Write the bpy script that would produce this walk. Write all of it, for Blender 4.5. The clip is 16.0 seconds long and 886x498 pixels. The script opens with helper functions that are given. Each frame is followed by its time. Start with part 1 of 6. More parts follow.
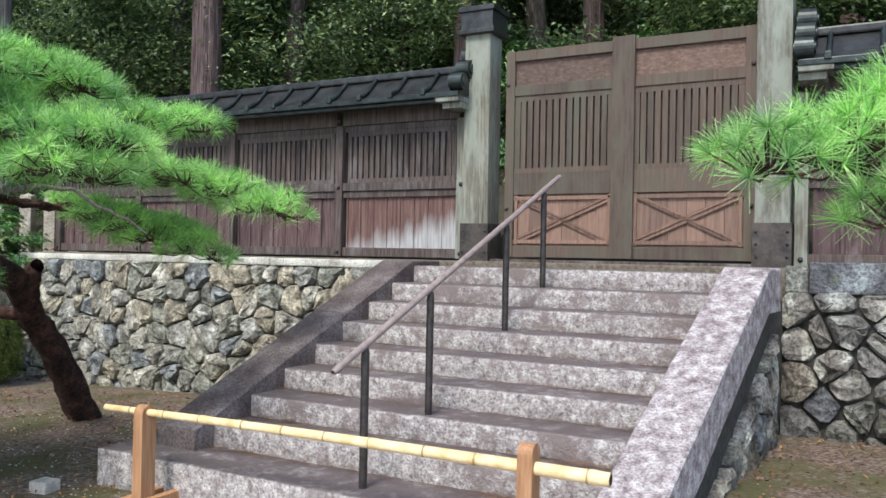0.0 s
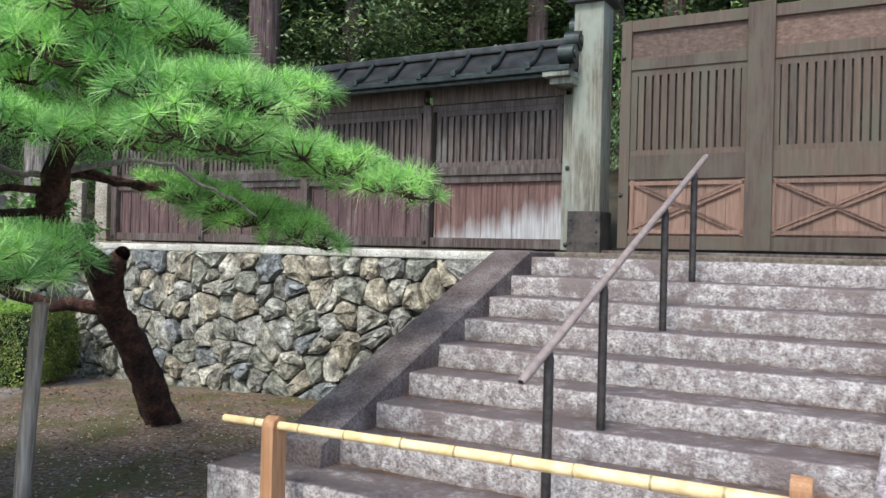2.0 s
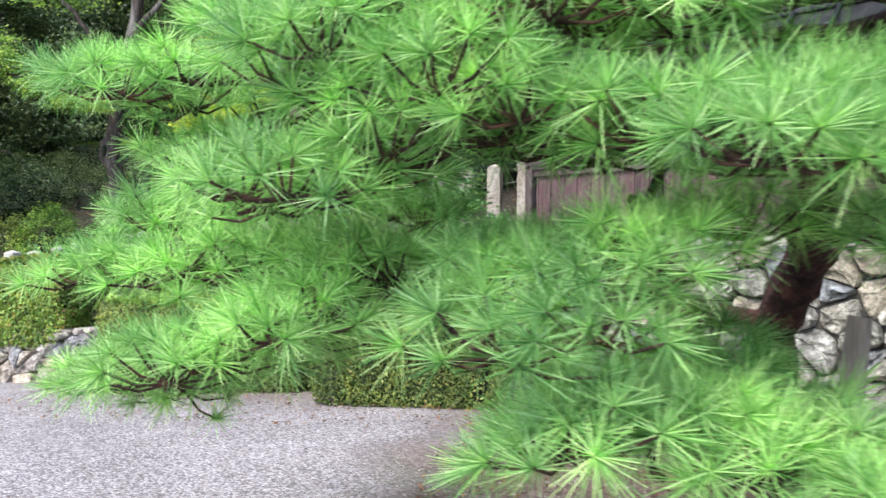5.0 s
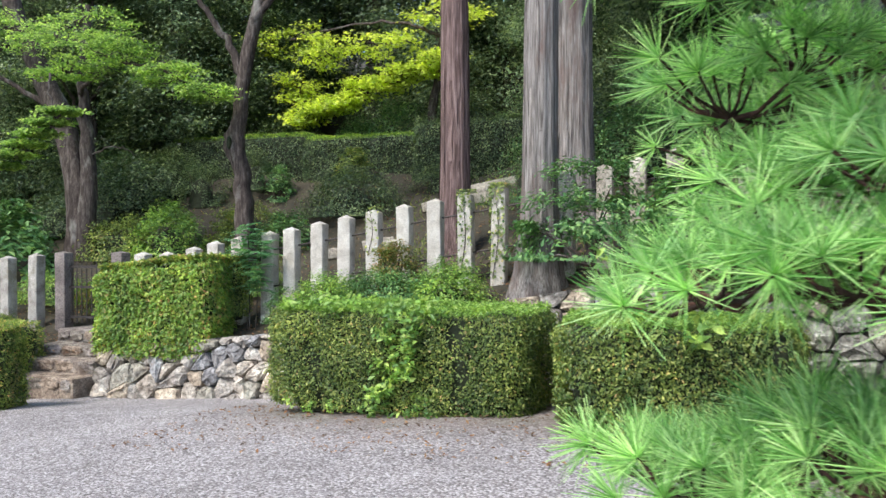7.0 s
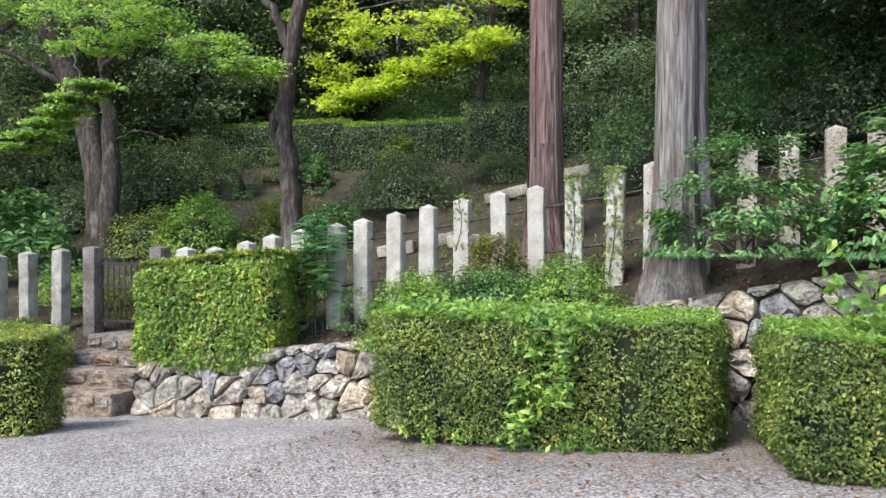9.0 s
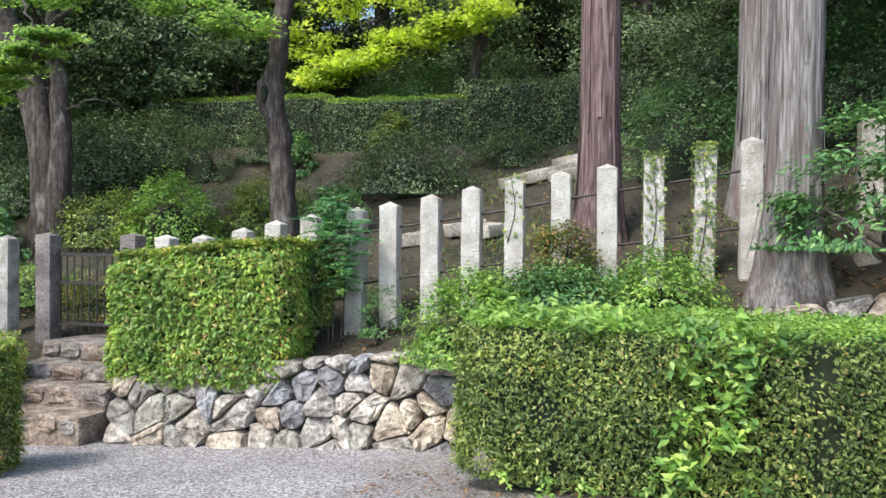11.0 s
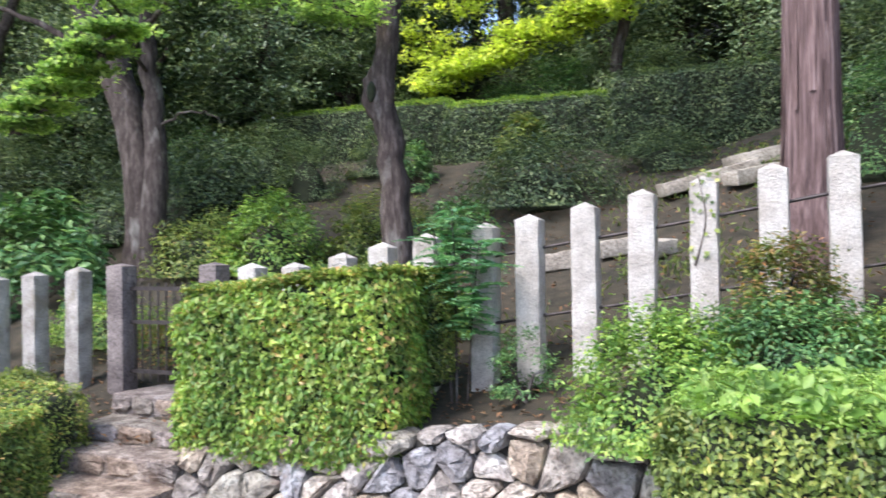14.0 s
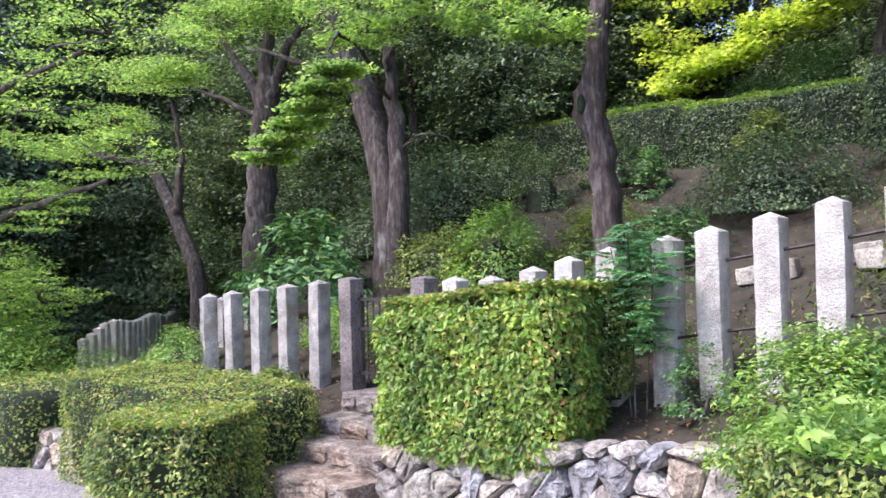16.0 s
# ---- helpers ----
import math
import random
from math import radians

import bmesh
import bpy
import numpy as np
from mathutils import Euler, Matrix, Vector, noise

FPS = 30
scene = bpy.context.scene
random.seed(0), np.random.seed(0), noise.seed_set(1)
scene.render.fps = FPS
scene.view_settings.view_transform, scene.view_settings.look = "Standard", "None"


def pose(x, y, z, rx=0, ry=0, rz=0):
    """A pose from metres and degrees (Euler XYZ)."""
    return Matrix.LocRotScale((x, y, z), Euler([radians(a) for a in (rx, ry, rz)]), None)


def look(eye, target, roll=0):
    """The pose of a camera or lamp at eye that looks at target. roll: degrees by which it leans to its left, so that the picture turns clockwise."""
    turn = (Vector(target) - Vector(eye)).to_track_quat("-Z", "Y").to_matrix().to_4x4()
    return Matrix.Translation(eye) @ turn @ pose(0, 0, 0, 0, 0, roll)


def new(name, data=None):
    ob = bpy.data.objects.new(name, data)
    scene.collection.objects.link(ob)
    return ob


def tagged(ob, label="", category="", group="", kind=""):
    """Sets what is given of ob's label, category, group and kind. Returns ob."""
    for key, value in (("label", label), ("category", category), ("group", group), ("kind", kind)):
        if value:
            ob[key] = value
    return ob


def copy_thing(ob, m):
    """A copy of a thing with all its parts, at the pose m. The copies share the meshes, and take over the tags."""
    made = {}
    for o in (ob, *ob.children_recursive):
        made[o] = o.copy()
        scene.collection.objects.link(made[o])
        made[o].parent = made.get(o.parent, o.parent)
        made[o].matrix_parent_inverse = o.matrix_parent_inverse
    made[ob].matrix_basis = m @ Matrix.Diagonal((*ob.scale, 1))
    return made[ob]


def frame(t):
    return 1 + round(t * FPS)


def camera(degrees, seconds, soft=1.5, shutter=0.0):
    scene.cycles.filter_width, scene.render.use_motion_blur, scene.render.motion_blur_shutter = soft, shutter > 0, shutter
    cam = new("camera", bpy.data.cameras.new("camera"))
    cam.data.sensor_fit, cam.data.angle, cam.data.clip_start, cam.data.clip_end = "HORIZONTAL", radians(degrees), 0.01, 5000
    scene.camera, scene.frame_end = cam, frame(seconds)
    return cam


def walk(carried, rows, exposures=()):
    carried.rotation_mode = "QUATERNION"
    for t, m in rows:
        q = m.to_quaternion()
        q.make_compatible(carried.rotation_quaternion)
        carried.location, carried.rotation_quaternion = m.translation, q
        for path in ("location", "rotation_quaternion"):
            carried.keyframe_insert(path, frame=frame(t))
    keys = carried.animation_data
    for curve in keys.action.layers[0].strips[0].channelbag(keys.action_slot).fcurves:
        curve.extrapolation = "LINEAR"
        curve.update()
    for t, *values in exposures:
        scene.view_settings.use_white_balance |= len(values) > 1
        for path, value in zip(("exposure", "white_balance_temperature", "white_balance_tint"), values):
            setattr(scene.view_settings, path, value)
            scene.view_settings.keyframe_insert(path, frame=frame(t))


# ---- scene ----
cam = camera(57.3, 16.0, 1.5, 0.2)
METRES, EYE, TILT, LEAN, TURN = 15.0, 1.654, 0.0, 0.0, 0.0
ROWS = [
    (0.0, 0.0, 0.0, 0.0, -0.01, 0.47, -1.1),
    (0.5, -0.0152, 0.0024, -0.0009, 0.19, 0.62, -1.46),
    (1.0, -0.0266, 0.0158, -0.0034, 0.55, 0.41, -1.35),
    (1.5, -0.0405, 0.036, -0.0043, 0.89, 0.22, -1.39),
    (2.0, -0.0617, 0.0564, -0.0052, 1.17, 0.17, -1.46),
    (2.5, -0.0873, 0.0774, -0.0074, 1.3, 0.17, -1.54),
    (3.0, -0.123, 0.0999, -0.01, 1.63, 0.05, -1.69),
    (3.5, -0.16, 0.1196, -0.0098, 4.82, 0.15, -1.43),
    (4.0, -0.1981, 0.1379, -0.0104, 10.24, 0.11, -1.08),
    (4.5, -0.2392, 0.1523, -0.0117, 13.11, 0.01, -0.82),
    (5.0, -0.285, 0.1721, -0.0158, 16.09, 0.03, -0.72),
    (7.5, -0.4641, 0.253, -0.0187, 20.02, -0.14, 0.16),
    (8.0, -0.4934, 0.2694, -0.0194, 19.95, -0.06, 0.13),
    (8.5, -0.5258, 0.2879, -0.0215, 19.72, -0.24, 0.02),
    (9.0, -0.5561, 0.3078, -0.0221, 19.29, -0.24, 0.01),
    (9.5, -0.5882, 0.3307, -0.0235, 18.76, -0.45, -0.06),
    (12.0, -0.7048, 0.442, -0.0247, 12.58, -0.87, -0.6),
    (12.5, -0.7181, 0.4711, -0.0249, 12.35, -0.98, -0.57),
    (13.0, -0.7268, 0.497, -0.0237, 12.41, -0.74, -0.44),
    (13.5, -0.7282, 0.5159, -0.0227, 13.3, -0.49, -0.24),
    (14.0, -0.7215, 0.5274, -0.0211, 23.57, 0.59, 0.75),
    (14.5, -0.7085, 0.5289, -0.0192, 34.49, 1.38, 1.47),
    (15.0, -0.6909, 0.537, -0.0176, 37.6, 1.31, 1.79),
    (15.5, -0.6749, 0.5432, -0.0159, 38.93, 1.38, 1.48),
    (16.0, -0.664, 0.5451, -0.0156, 43.54, 1.17, 1.44),
]
walk(cam, [(t, pose(0, 0, EYE, TILT, LEAN, TURN) @ pose(METRES * x, METRES * y, METRES * z, 90 + pitch, roll, yaw)) for t, x, y, z, yaw, pitch, roll in ROWS],
     [(0.0, 1.1, 6450, 7), (3.0, 1.15, 6400, 7), (4.2, 1.66, 6300, 10), (5.2, 1.45, 6450, 12), (7.3, 1.28, 6550, 8), (9.5, 1.3, 6500, 9), (12.0, 1.42, 6350, 8), (14.3, 1.6, 6200, 19), (16.0, 1.66, 6120, 24)])

# ---------------- world, sun ----------------
from functools import partial

world = bpy.data.worlds.new("sky")
scene.world = world
world.use_nodes = True
wn = world.node_tree.nodes
sky = wn.new("ShaderNodeTexSky")
sky.sky_type = "NISHITA"
sky.sun_disc = False
sky.sun_elevation, sky.sun_rotation = radians(52), radians(205)
sky.dust_density, sky.air_density = 1.5, 1.0
world.node_tree.links.new(sky.outputs[0], wn["Background"].inputs[0])
wn["Background"].inputs[1].default_value = 0.15
sun = new("sun", bpy.data.lights.new("sun", "SUN"))
sun.data.energy, sun.data.angle, sun.data.color = 1.6, radians(18), (1.0, 0.96, 0.9)
sun.matrix_basis = look((-9, -18, 26), (0, 0, 0))

# ---------------- helpers ----------------
rnd = random.Random(7)
rng = np.random.default_rng(11)


def part(name, bm, material, parent=None, label="", smooth=False):
    me = bpy.data.meshes.new(name)
    bm.to_mesh(me)
    bm.free()
    me.materials.append(material)
    if smooth:
        me.polygons.foreach_set("use_smooth", [True] * len(me.polygons))
    ob = new(name, me)
    ob.parent = parent
    return tagged(ob, label)


def mesh_np(name, verts, tris, material, parent=None, label="", smooth=False):
    """A mesh object from an array of places and an array of triangles or quads."""
    verts, tris = np.asarray(verts, np.float32), np.asarray(tris, np.int32)
    me = bpy.data.meshes.new(name)
    n, k = tris.shape
    me.vertices.add(len(verts))
    me.vertices.foreach_set("co", verts.ravel())
    me.loops.add(n * k)
    me.loops.foreach_set("vertex_index", tris.ravel())
    me.polygons.add(n)
    me.polygons.foreach_set("loop_start", np.arange(0, n * k, k, dtype=np.int32))
    me.polygons.foreach_set("loop_total", np.full(n, k, np.int32))
    if smooth:
        me.polygons.foreach_set("use_smooth", np.ones(n, bool))
    me.materials.append(material)
    me.update(calc_edges=True)
    me.validate()
    ob = new(name, me)
    ob.parent = parent
    return tagged(ob, label)


def thing(name, label, category, m=None, group="", kind=""):
    """An Empty that carries the parts of one thing."""
    ob = new(name)
    ob.empty_display_size = 0.1
    if m is not None:
        ob.matrix_basis = m
    return tagged(ob, label, category, group, kind)


def box(bm, x0, x1, y0, y1, z0, z1, bevel=0.0, m=None, jitter=0.0):
    res = bmesh.ops.create_cube(bm, size=1)
    vs = res["verts"]
    for v in vs:
        v.co = Vector((x0 + (v.co.x + 0.5) * (x1 - x0), y0 + (v.co.y + 0.5) * (y1 - y0), z0 + (v.co.z + 0.5) * (z1 - z0)))
        if jitter:
            v.co += Vector((rnd.uniform(-1, 1), rnd.uniform(-1, 1), rnd.uniform(-1, 1))) * jitter
        if m is not None:
            v.co = m @ v.co
    if bevel:
        es = list({e for v in vs for e in v.link_edges})
        bmesh.ops.bevel(bm, geom=es, offset=bevel, segments=2, affect="EDGES", profile=0.6)
    return bm


def bar(bm, a, b, w, d, up=Vector((0, -1, 0)), bevel=0.004):
    """A straight bar of width w and depth d from a to b; its depth lies along up."""
    a, b = Vector(a), Vector(b)
    z = (b - a).normalized()
    y = (up - z * up.dot(z)).normalized()
    x = y.cross(z)
    m = Matrix((x, y, z)).transposed().to_4x4()
    m.translation = a
    return box(bm, -w / 2, w / 2, -d / 2, d / 2, 0, (b - a).length, bevel, m)


def tube_arrays(path, radii, sides=10, rough=0.0, flutes=0, seed=0):
    """Vertices and quads of a tapered tube along a path of places."""
    r2 = np.random.default_rng(seed)
    path = np.asarray(path, float)
    n = len(path)
    tang = np.gradient(path, axis=0)
    tang /= np.linalg.norm(tang, axis=1)[:, None]
    ref = np.array([0.0, 1.0, 0.0]) if abs(tang[0][1]) < 0.8 else np.array([1.0, 0, 0])
    ang = np.linspace(0, 2 * math.pi, sides, endpoint=False)
    prof = 1 + (0.05 * np.sin(ang * flutes + r2.uniform(0, 6)) + 0.03 * np.sin(ang * (flutes * 2 + 1) + 2) if flutes else 0)
    V = []
    for i in range(n):
        x = np.cross(ref, tang[i])
        x /= np.linalg.norm(x)
        y = np.cross(tang[i], x)
        rr = radii[i] * (prof + rough * r2.uniform(-1, 1, sides))
        V.append(path[i] + np.outer(np.cos(ang) * rr, x) + np.outer(np.sin(ang) * rr, y))
    V = np.concatenate(V)
    F = []
    for i in range(n - 1):
        for j in range(sides):
            k = (j + 1) % sides
            F.append((i * sides + j, i * sides + k, (i + 1) * sides + k, (i + 1) * sides + j))
    return V, np.array(F)


def curve_path(points, n=14, wob=0.0, seed=0):
    """A smooth path through a few places (Catmull-Rom)."""
    r2 = np.random.default_rng(seed)
    P = np.asarray(points, float)
    P = np.vstack([2 * P[0] - P[1], P, 2 * P[-1] - P[-2]])
    out = []
    segs = len(P) - 3
    for t in np.linspace(0, segs - 1e-6, n):
        i, f = int(t), t - int(t)
        a, b, c, d = P[i:i + 4]
        out.append(0.5 * (2 * b + (c - a) * f + (2 * a - 5 * b + 4 * c - d) * f * f + (3 * b - a - 3 * c + d) * f ** 3))
    out = np.array(out)
    out[1:-1] += r2.normal(0, wob, out[1:-1].shape)
    return out


def tube(name, points, r0, r1, material, parent, sides=10, n=14, rough=0.03, wob=0.0, flutes=0, label="", seed=0, flare=0.0):
    path = curve_path(points, n, wob, seed)
    t = np.linspace(0, 1, n)
    radii = r0 + (r1 - r0) * t + flare * np.exp(-t * 14)
    V, F = tube_arrays(path, radii, sides, rough, flutes, seed)
    return mesh_np(name, V, F, material, parent, label, smooth=True)


def unit(a):
    return a / np.maximum(np.linalg.norm(a, axis=1)[:, None], 1e-9)


def leaf_arrays(P, N, size, aspect=0.45, droop=0.15, along=None):
    """Folded two-triangle leaves at P that face N."""
    n = len(P)
    N = unit(N)
    T = rng.normal(size=(n, 3)) if along is None else along + rng.normal(size=(n, 3)) * 1.05
    T = unit(T - N * (T * N).sum(1)[:, None])
    B = np.cross(N, T)
    s = size[:, None]
    base, tip = P - T * s * 0.5, P + T * s * 0.5 - N * s * droop
    left, right = P + B * s * aspect * 0.5 + N * s * 0.07, P - B * s * aspect * 0.5 + N * s * 0.07
    V = np.stack([base, right, tip, left], 1).reshape(-1, 3)
    i = np.arange(n)[:, None] * 4
    F = np.concatenate([i + [0, 1, 2], i + [0, 2, 3]])
    return V, F


def leaves(name, P, N, size, material, parent, aspect=0.45, droop=0.15, label="", along=None):
    V, F = leaf_arrays(P, N, size, aspect, droop, along)
    return mesh_np(name, V, F, material, parent, label)


def tuft_arrays(C, D, length, needles=72, width=0.0020):
    """Pine tufts: thin needles that fan out round the direction D at each centre."""
    m = len(C)
    D = unit(D)
    R = unit(rng.normal(size=(m, needles, 3)).reshape(-1, 3)).reshape(m, needles, 3)
    spread = rng.uniform(0.5, 2.3, (m, needles, 1))
    N = D[:, None, :] + R * spread
    N /= np.linalg.norm(N, axis=2)[:, :, None]
    L = length[:, None, None] * rng.uniform(0.75, 1.1, (m, needles, 1))
    tip = C[:, None, :] + N * L
    tip[:, :, 2] -= (L * L * 0.8)[:, :, 0]
    S = np.cross(N, rng.normal(size=(m, needles, 3)))
    S *= width / np.linalg.norm(S, axis=2)[:, :, None]
    root = C[:, None, :] + N * 0.008
    V = np.stack([root + S, root - S, tip - S * 0.35, tip + S * 0.35], 2).reshape(-1, 3)
    F = np.arange(len(V)).reshape(-1, 4)
    return V, F


# ---------------- materials ----------------
def nodes_of(name):
    mt = bpy.data.materials.new(name)
    mt.use_nodes = True
    nt = mt.node_tree
    return mt, nt.nodes, nt.links, nt.nodes["Principled BSDF"]


def ramp(nd, stops):
    r = nd.new("ShaderNodeValToRGB")
    while len(r.color_ramp.elements) < len(stops):
        r.color_ramp.elements.new(0.5)
    for e, (p, c) in zip(r.color_ramp.elements, stops):
        e.position, e.color = p, (*c, 1)
    return r


def mixer(nd, ln, blend, fac, a, b):
    m = nd.new("ShaderNodeMix")
    m.data_type, m.blend_type = "RGBA", blend
    for sock, v in ((m.inputs[0], fac), (m.inputs[6], a), (m.inputs[7], b)):
        if isinstance(v, bpy.types.NodeSocket):
            ln.new(v, sock)
        elif isinstance(v, tuple):
            sock.default_value = (*v, 1)
        else:
            sock.default_value = v
    return m.outputs[2]


def noise_tex(nd, ln, scale, detail=4, vec=None, rough=0.6):
    t = nd.new("ShaderNodeTexNoise")
    t.inputs["Scale"].default_value, t.inputs["Detail"].default_value, t.inputs["Roughness"].default_value = scale, detail, rough
    if vec is not None:
        ln.new(vec, t.inputs["Vector"])
    return t.outputs["Fac"]


def place(nd, ln, stretch=(1, 1, 1), rot=0.0):
    g = nd.new("ShaderNodeNewGeometry")
    mp = nd.new("ShaderNodeMapping")
    mp.inputs["Scale"].default_value = stretch
    mp.inputs["Rotation"].default_value = (0, 0, rot)
    ln.new(g.outputs["Position"], mp.inputs["Vector"])
    return mp.outputs[0]


def bumped(nd, ln, bsdf, fac, strength, dist):
    b = nd.new("ShaderNodeBump")
    b.inputs["Strength"].default_value, b.inputs["Distance"].default_value = strength, dist
    ln.new(fac, b.inputs["Height"])
    ln.new(b.outputs[0], bsdf.inputs["Normal"])
    return b


def stone_mat(name, base, dark, light, fine=60, coarse=3.0, rough=0.85, bump=0.5, bdist=0.012, piece=None, moss=None, moss_cut=0.58, dirt=None, speck=0.85):
    """Rock or granite: two scales of mottling, speckle, relief; piece: a ramp of tints by object."""
    mt, nd, ln, bs = nodes_of(name)
    v = place(nd, ln)
    a, b = noise_tex(nd, ln, coarse, 5, v), noise_tex(nd, ln, fine, 3, v, 0.7)
    c = ramp(nd, [(0.3, dark), (0.52, base), (0.72, light)])
    ln.new(a, c.inputs[0])
    sp = ramp(nd, [(0.36, (0.45, 0.45, 0.45)), (0.5, (1, 1, 1)), (0.66, (1.35, 1.35, 1.35))])
    ln.new(b, sp.inputs[0])
    col = mixer(nd, ln, "MULTIPLY", speck, c.outputs[0], sp.outputs[0])
    if piece:
        oi = nd.new("ShaderNodeObjectInfo")
        pr = ramp(nd, piece)
        pr.color_ramp.interpolation = "CONSTANT"
        ln.new(oi.outputs["Random"], pr.inputs[0])
        col = mixer(nd, ln, "MULTIPLY", 1.0, col, pr.outputs[0])
    if moss:
        mn = noise_tex(nd, ln, 1.7, 6, v, 0.75)
        mr = ramp(nd, [(moss_cut, (0, 0, 0)), (moss_cut + 0.1, (1, 1, 1))])
        ln.new(mn, mr.inputs[0])
        col = mixer(nd, ln, "MIX", mr.outputs[0], col, moss)
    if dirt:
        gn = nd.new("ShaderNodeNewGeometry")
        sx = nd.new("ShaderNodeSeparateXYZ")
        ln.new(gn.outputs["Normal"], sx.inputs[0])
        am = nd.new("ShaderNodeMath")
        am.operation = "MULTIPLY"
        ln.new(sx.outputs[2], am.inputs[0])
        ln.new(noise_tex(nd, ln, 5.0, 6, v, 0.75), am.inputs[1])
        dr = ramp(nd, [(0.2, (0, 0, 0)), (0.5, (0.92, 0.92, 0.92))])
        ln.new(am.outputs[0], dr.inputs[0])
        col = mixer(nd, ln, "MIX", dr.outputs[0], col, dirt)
    ln.new(col, bs.inputs["Base Color"])
    bs.inputs["Roughness"].default_value = rough
    bs.inputs["Specular IOR Level"].default_value = 0.25
    h = nd.new("ShaderNodeMath")
    h.operation = "MULTIPLY_ADD"
    ln.new(noise_tex(nd, ln, fine * 0.3, 6, v, 0.7), h.inputs[0])
    h.inputs[1].default_value = 1.0
    ln.new(b, h.inputs[2])
    bumped(nd, ln, bs, h.outputs[0], bump, bdist)
    return mt


def wood_mat(name, base, dark, light, grain=(22, 22, 1.4), weather=None, rot=0.0, rough=0.75, wear=0.5, bump=0.35):
    """Weathered timber: stretched grain, stains, a grey bloom."""
    mt, nd, ln, bs = nodes_of(name)
    v = place(nd, ln, grain, rot)
    a = noise_tex(nd, ln, 1.6, 6, v, 0.65)
    c = ramp(nd, [(0.3, dark), (0.5, base), (0.7, light)])
    ln.new(a, c.inputs[0])
    col = c.outputs[0]
    oi = nd.new("ShaderNodeObjectInfo")
    tint = ramp(nd, [(0.0, (0.78, 0.78, 0.8)), (1.0, (1.18, 1.12, 1.08))])
    ln.new(oi.outputs["Random"], tint.inputs[0])
    col = mixer(nd, ln, "MULTIPLY", 1.0, col, tint.outputs[0])
    if weather:
        w = place(nd, ln, (2.2, 2.2, 0.7), rot)
        wr = ramp(nd, [(wear - 0.06, (0, 0, 0)), (wear + 0.1, (1, 1, 1))])
        ln.new(noise_tex(nd, ln, 1.3, 6, w, 0.7), wr.inputs[0])
        col = mixer(nd, ln, "MIX", wr.outputs[0], col, weather)
    ln.new(col, bs.inputs["Base Color"])
    bs.inputs["Roughness"].default_value = rough
    bs.inputs["Specular IOR Level"].default_value = 0.25
    bumped(nd, ln, bs, a, bump, 0.006)
    return mt


def leaf_mat(name, stops, trans=0.35, rough=0.5, tint=(1.0, 1.0, 0.6), spec=0.35, patch=None):
    """Leaves: a tint for each leaf, patches of tone over the plant, light through the blade."""
    mt, nd, ln, bs = nodes_of(name)
    g = nd.new("ShaderNodeNewGeometry")
    c = ramp(nd, stops)
    ln.new(g.outputs["Random Per Island"], c.inputs[0])
    col = c.outputs[0]
    v = place(nd, ln)
    pr = ramp(nd, [(0.36, (0.48, 0.55, 0.55)), (0.64, (1.35, 1.25, 1.05))])
    ln.new(noise_tex(nd, ln, 2.6, 5, v, 0.7), pr.inputs[0])
    col = mixer(nd, ln, "MULTIPLY", 1.0, col, pr.outputs[0])
    if patch:
        q = ramp(nd, [(0.6, (0, 0, 0)), (0.7, (1, 1, 1))])
        ln.new(noise_tex(nd, ln, 1.1, 5, v, 0.7), q.inputs[0])
        col = mixer(nd, ln, "MIX", q.outputs[0], col, patch)
    ln.new(col, bs.inputs["Base Color"])
    bs.inputs["Roughness"].default_value = rough
    bs.inputs["Specular IOR Level"].default_value = spec
    tr = nd.new("ShaderNodeBsdfTranslucent")
    ln.new(mixer(nd, ln, "MULTIPLY", 1.0, col, tuple(1.6 * k for k in tint)), tr.inputs[0])
    mx = nd.new("ShaderNodeMixShader")
    mx.inputs[0].default_value = trans
    ln.new(bs.outputs[0], mx.inputs[1])
    ln.new(tr.outputs[0], mx.inputs[2])
    ln.new(mx.outputs[0], nd["Material Output"].inputs[0])
    return mt


def plain_mat(name, a, b, scale=8, rough=0.6, metal=0.0, bump=0.1, bdist=0.003):
    mt, nd, ln, bs = nodes_of(name)
    v = place(nd, ln)
    f = noise_tex(nd, ln, scale, 6, v, 0.7)
    c = ramp(nd, [(0.35, a), (0.65, b)])
    ln.new(f, c.inputs[0])
    ln.new(c.outputs[0], bs.inputs["Base Color"])
    bs.inputs["Roughness"].default_value, bs.inputs["Metallic"].default_value = rough, metal
    bumped(nd, ln, bs, f, bump, bdist)
    return mt


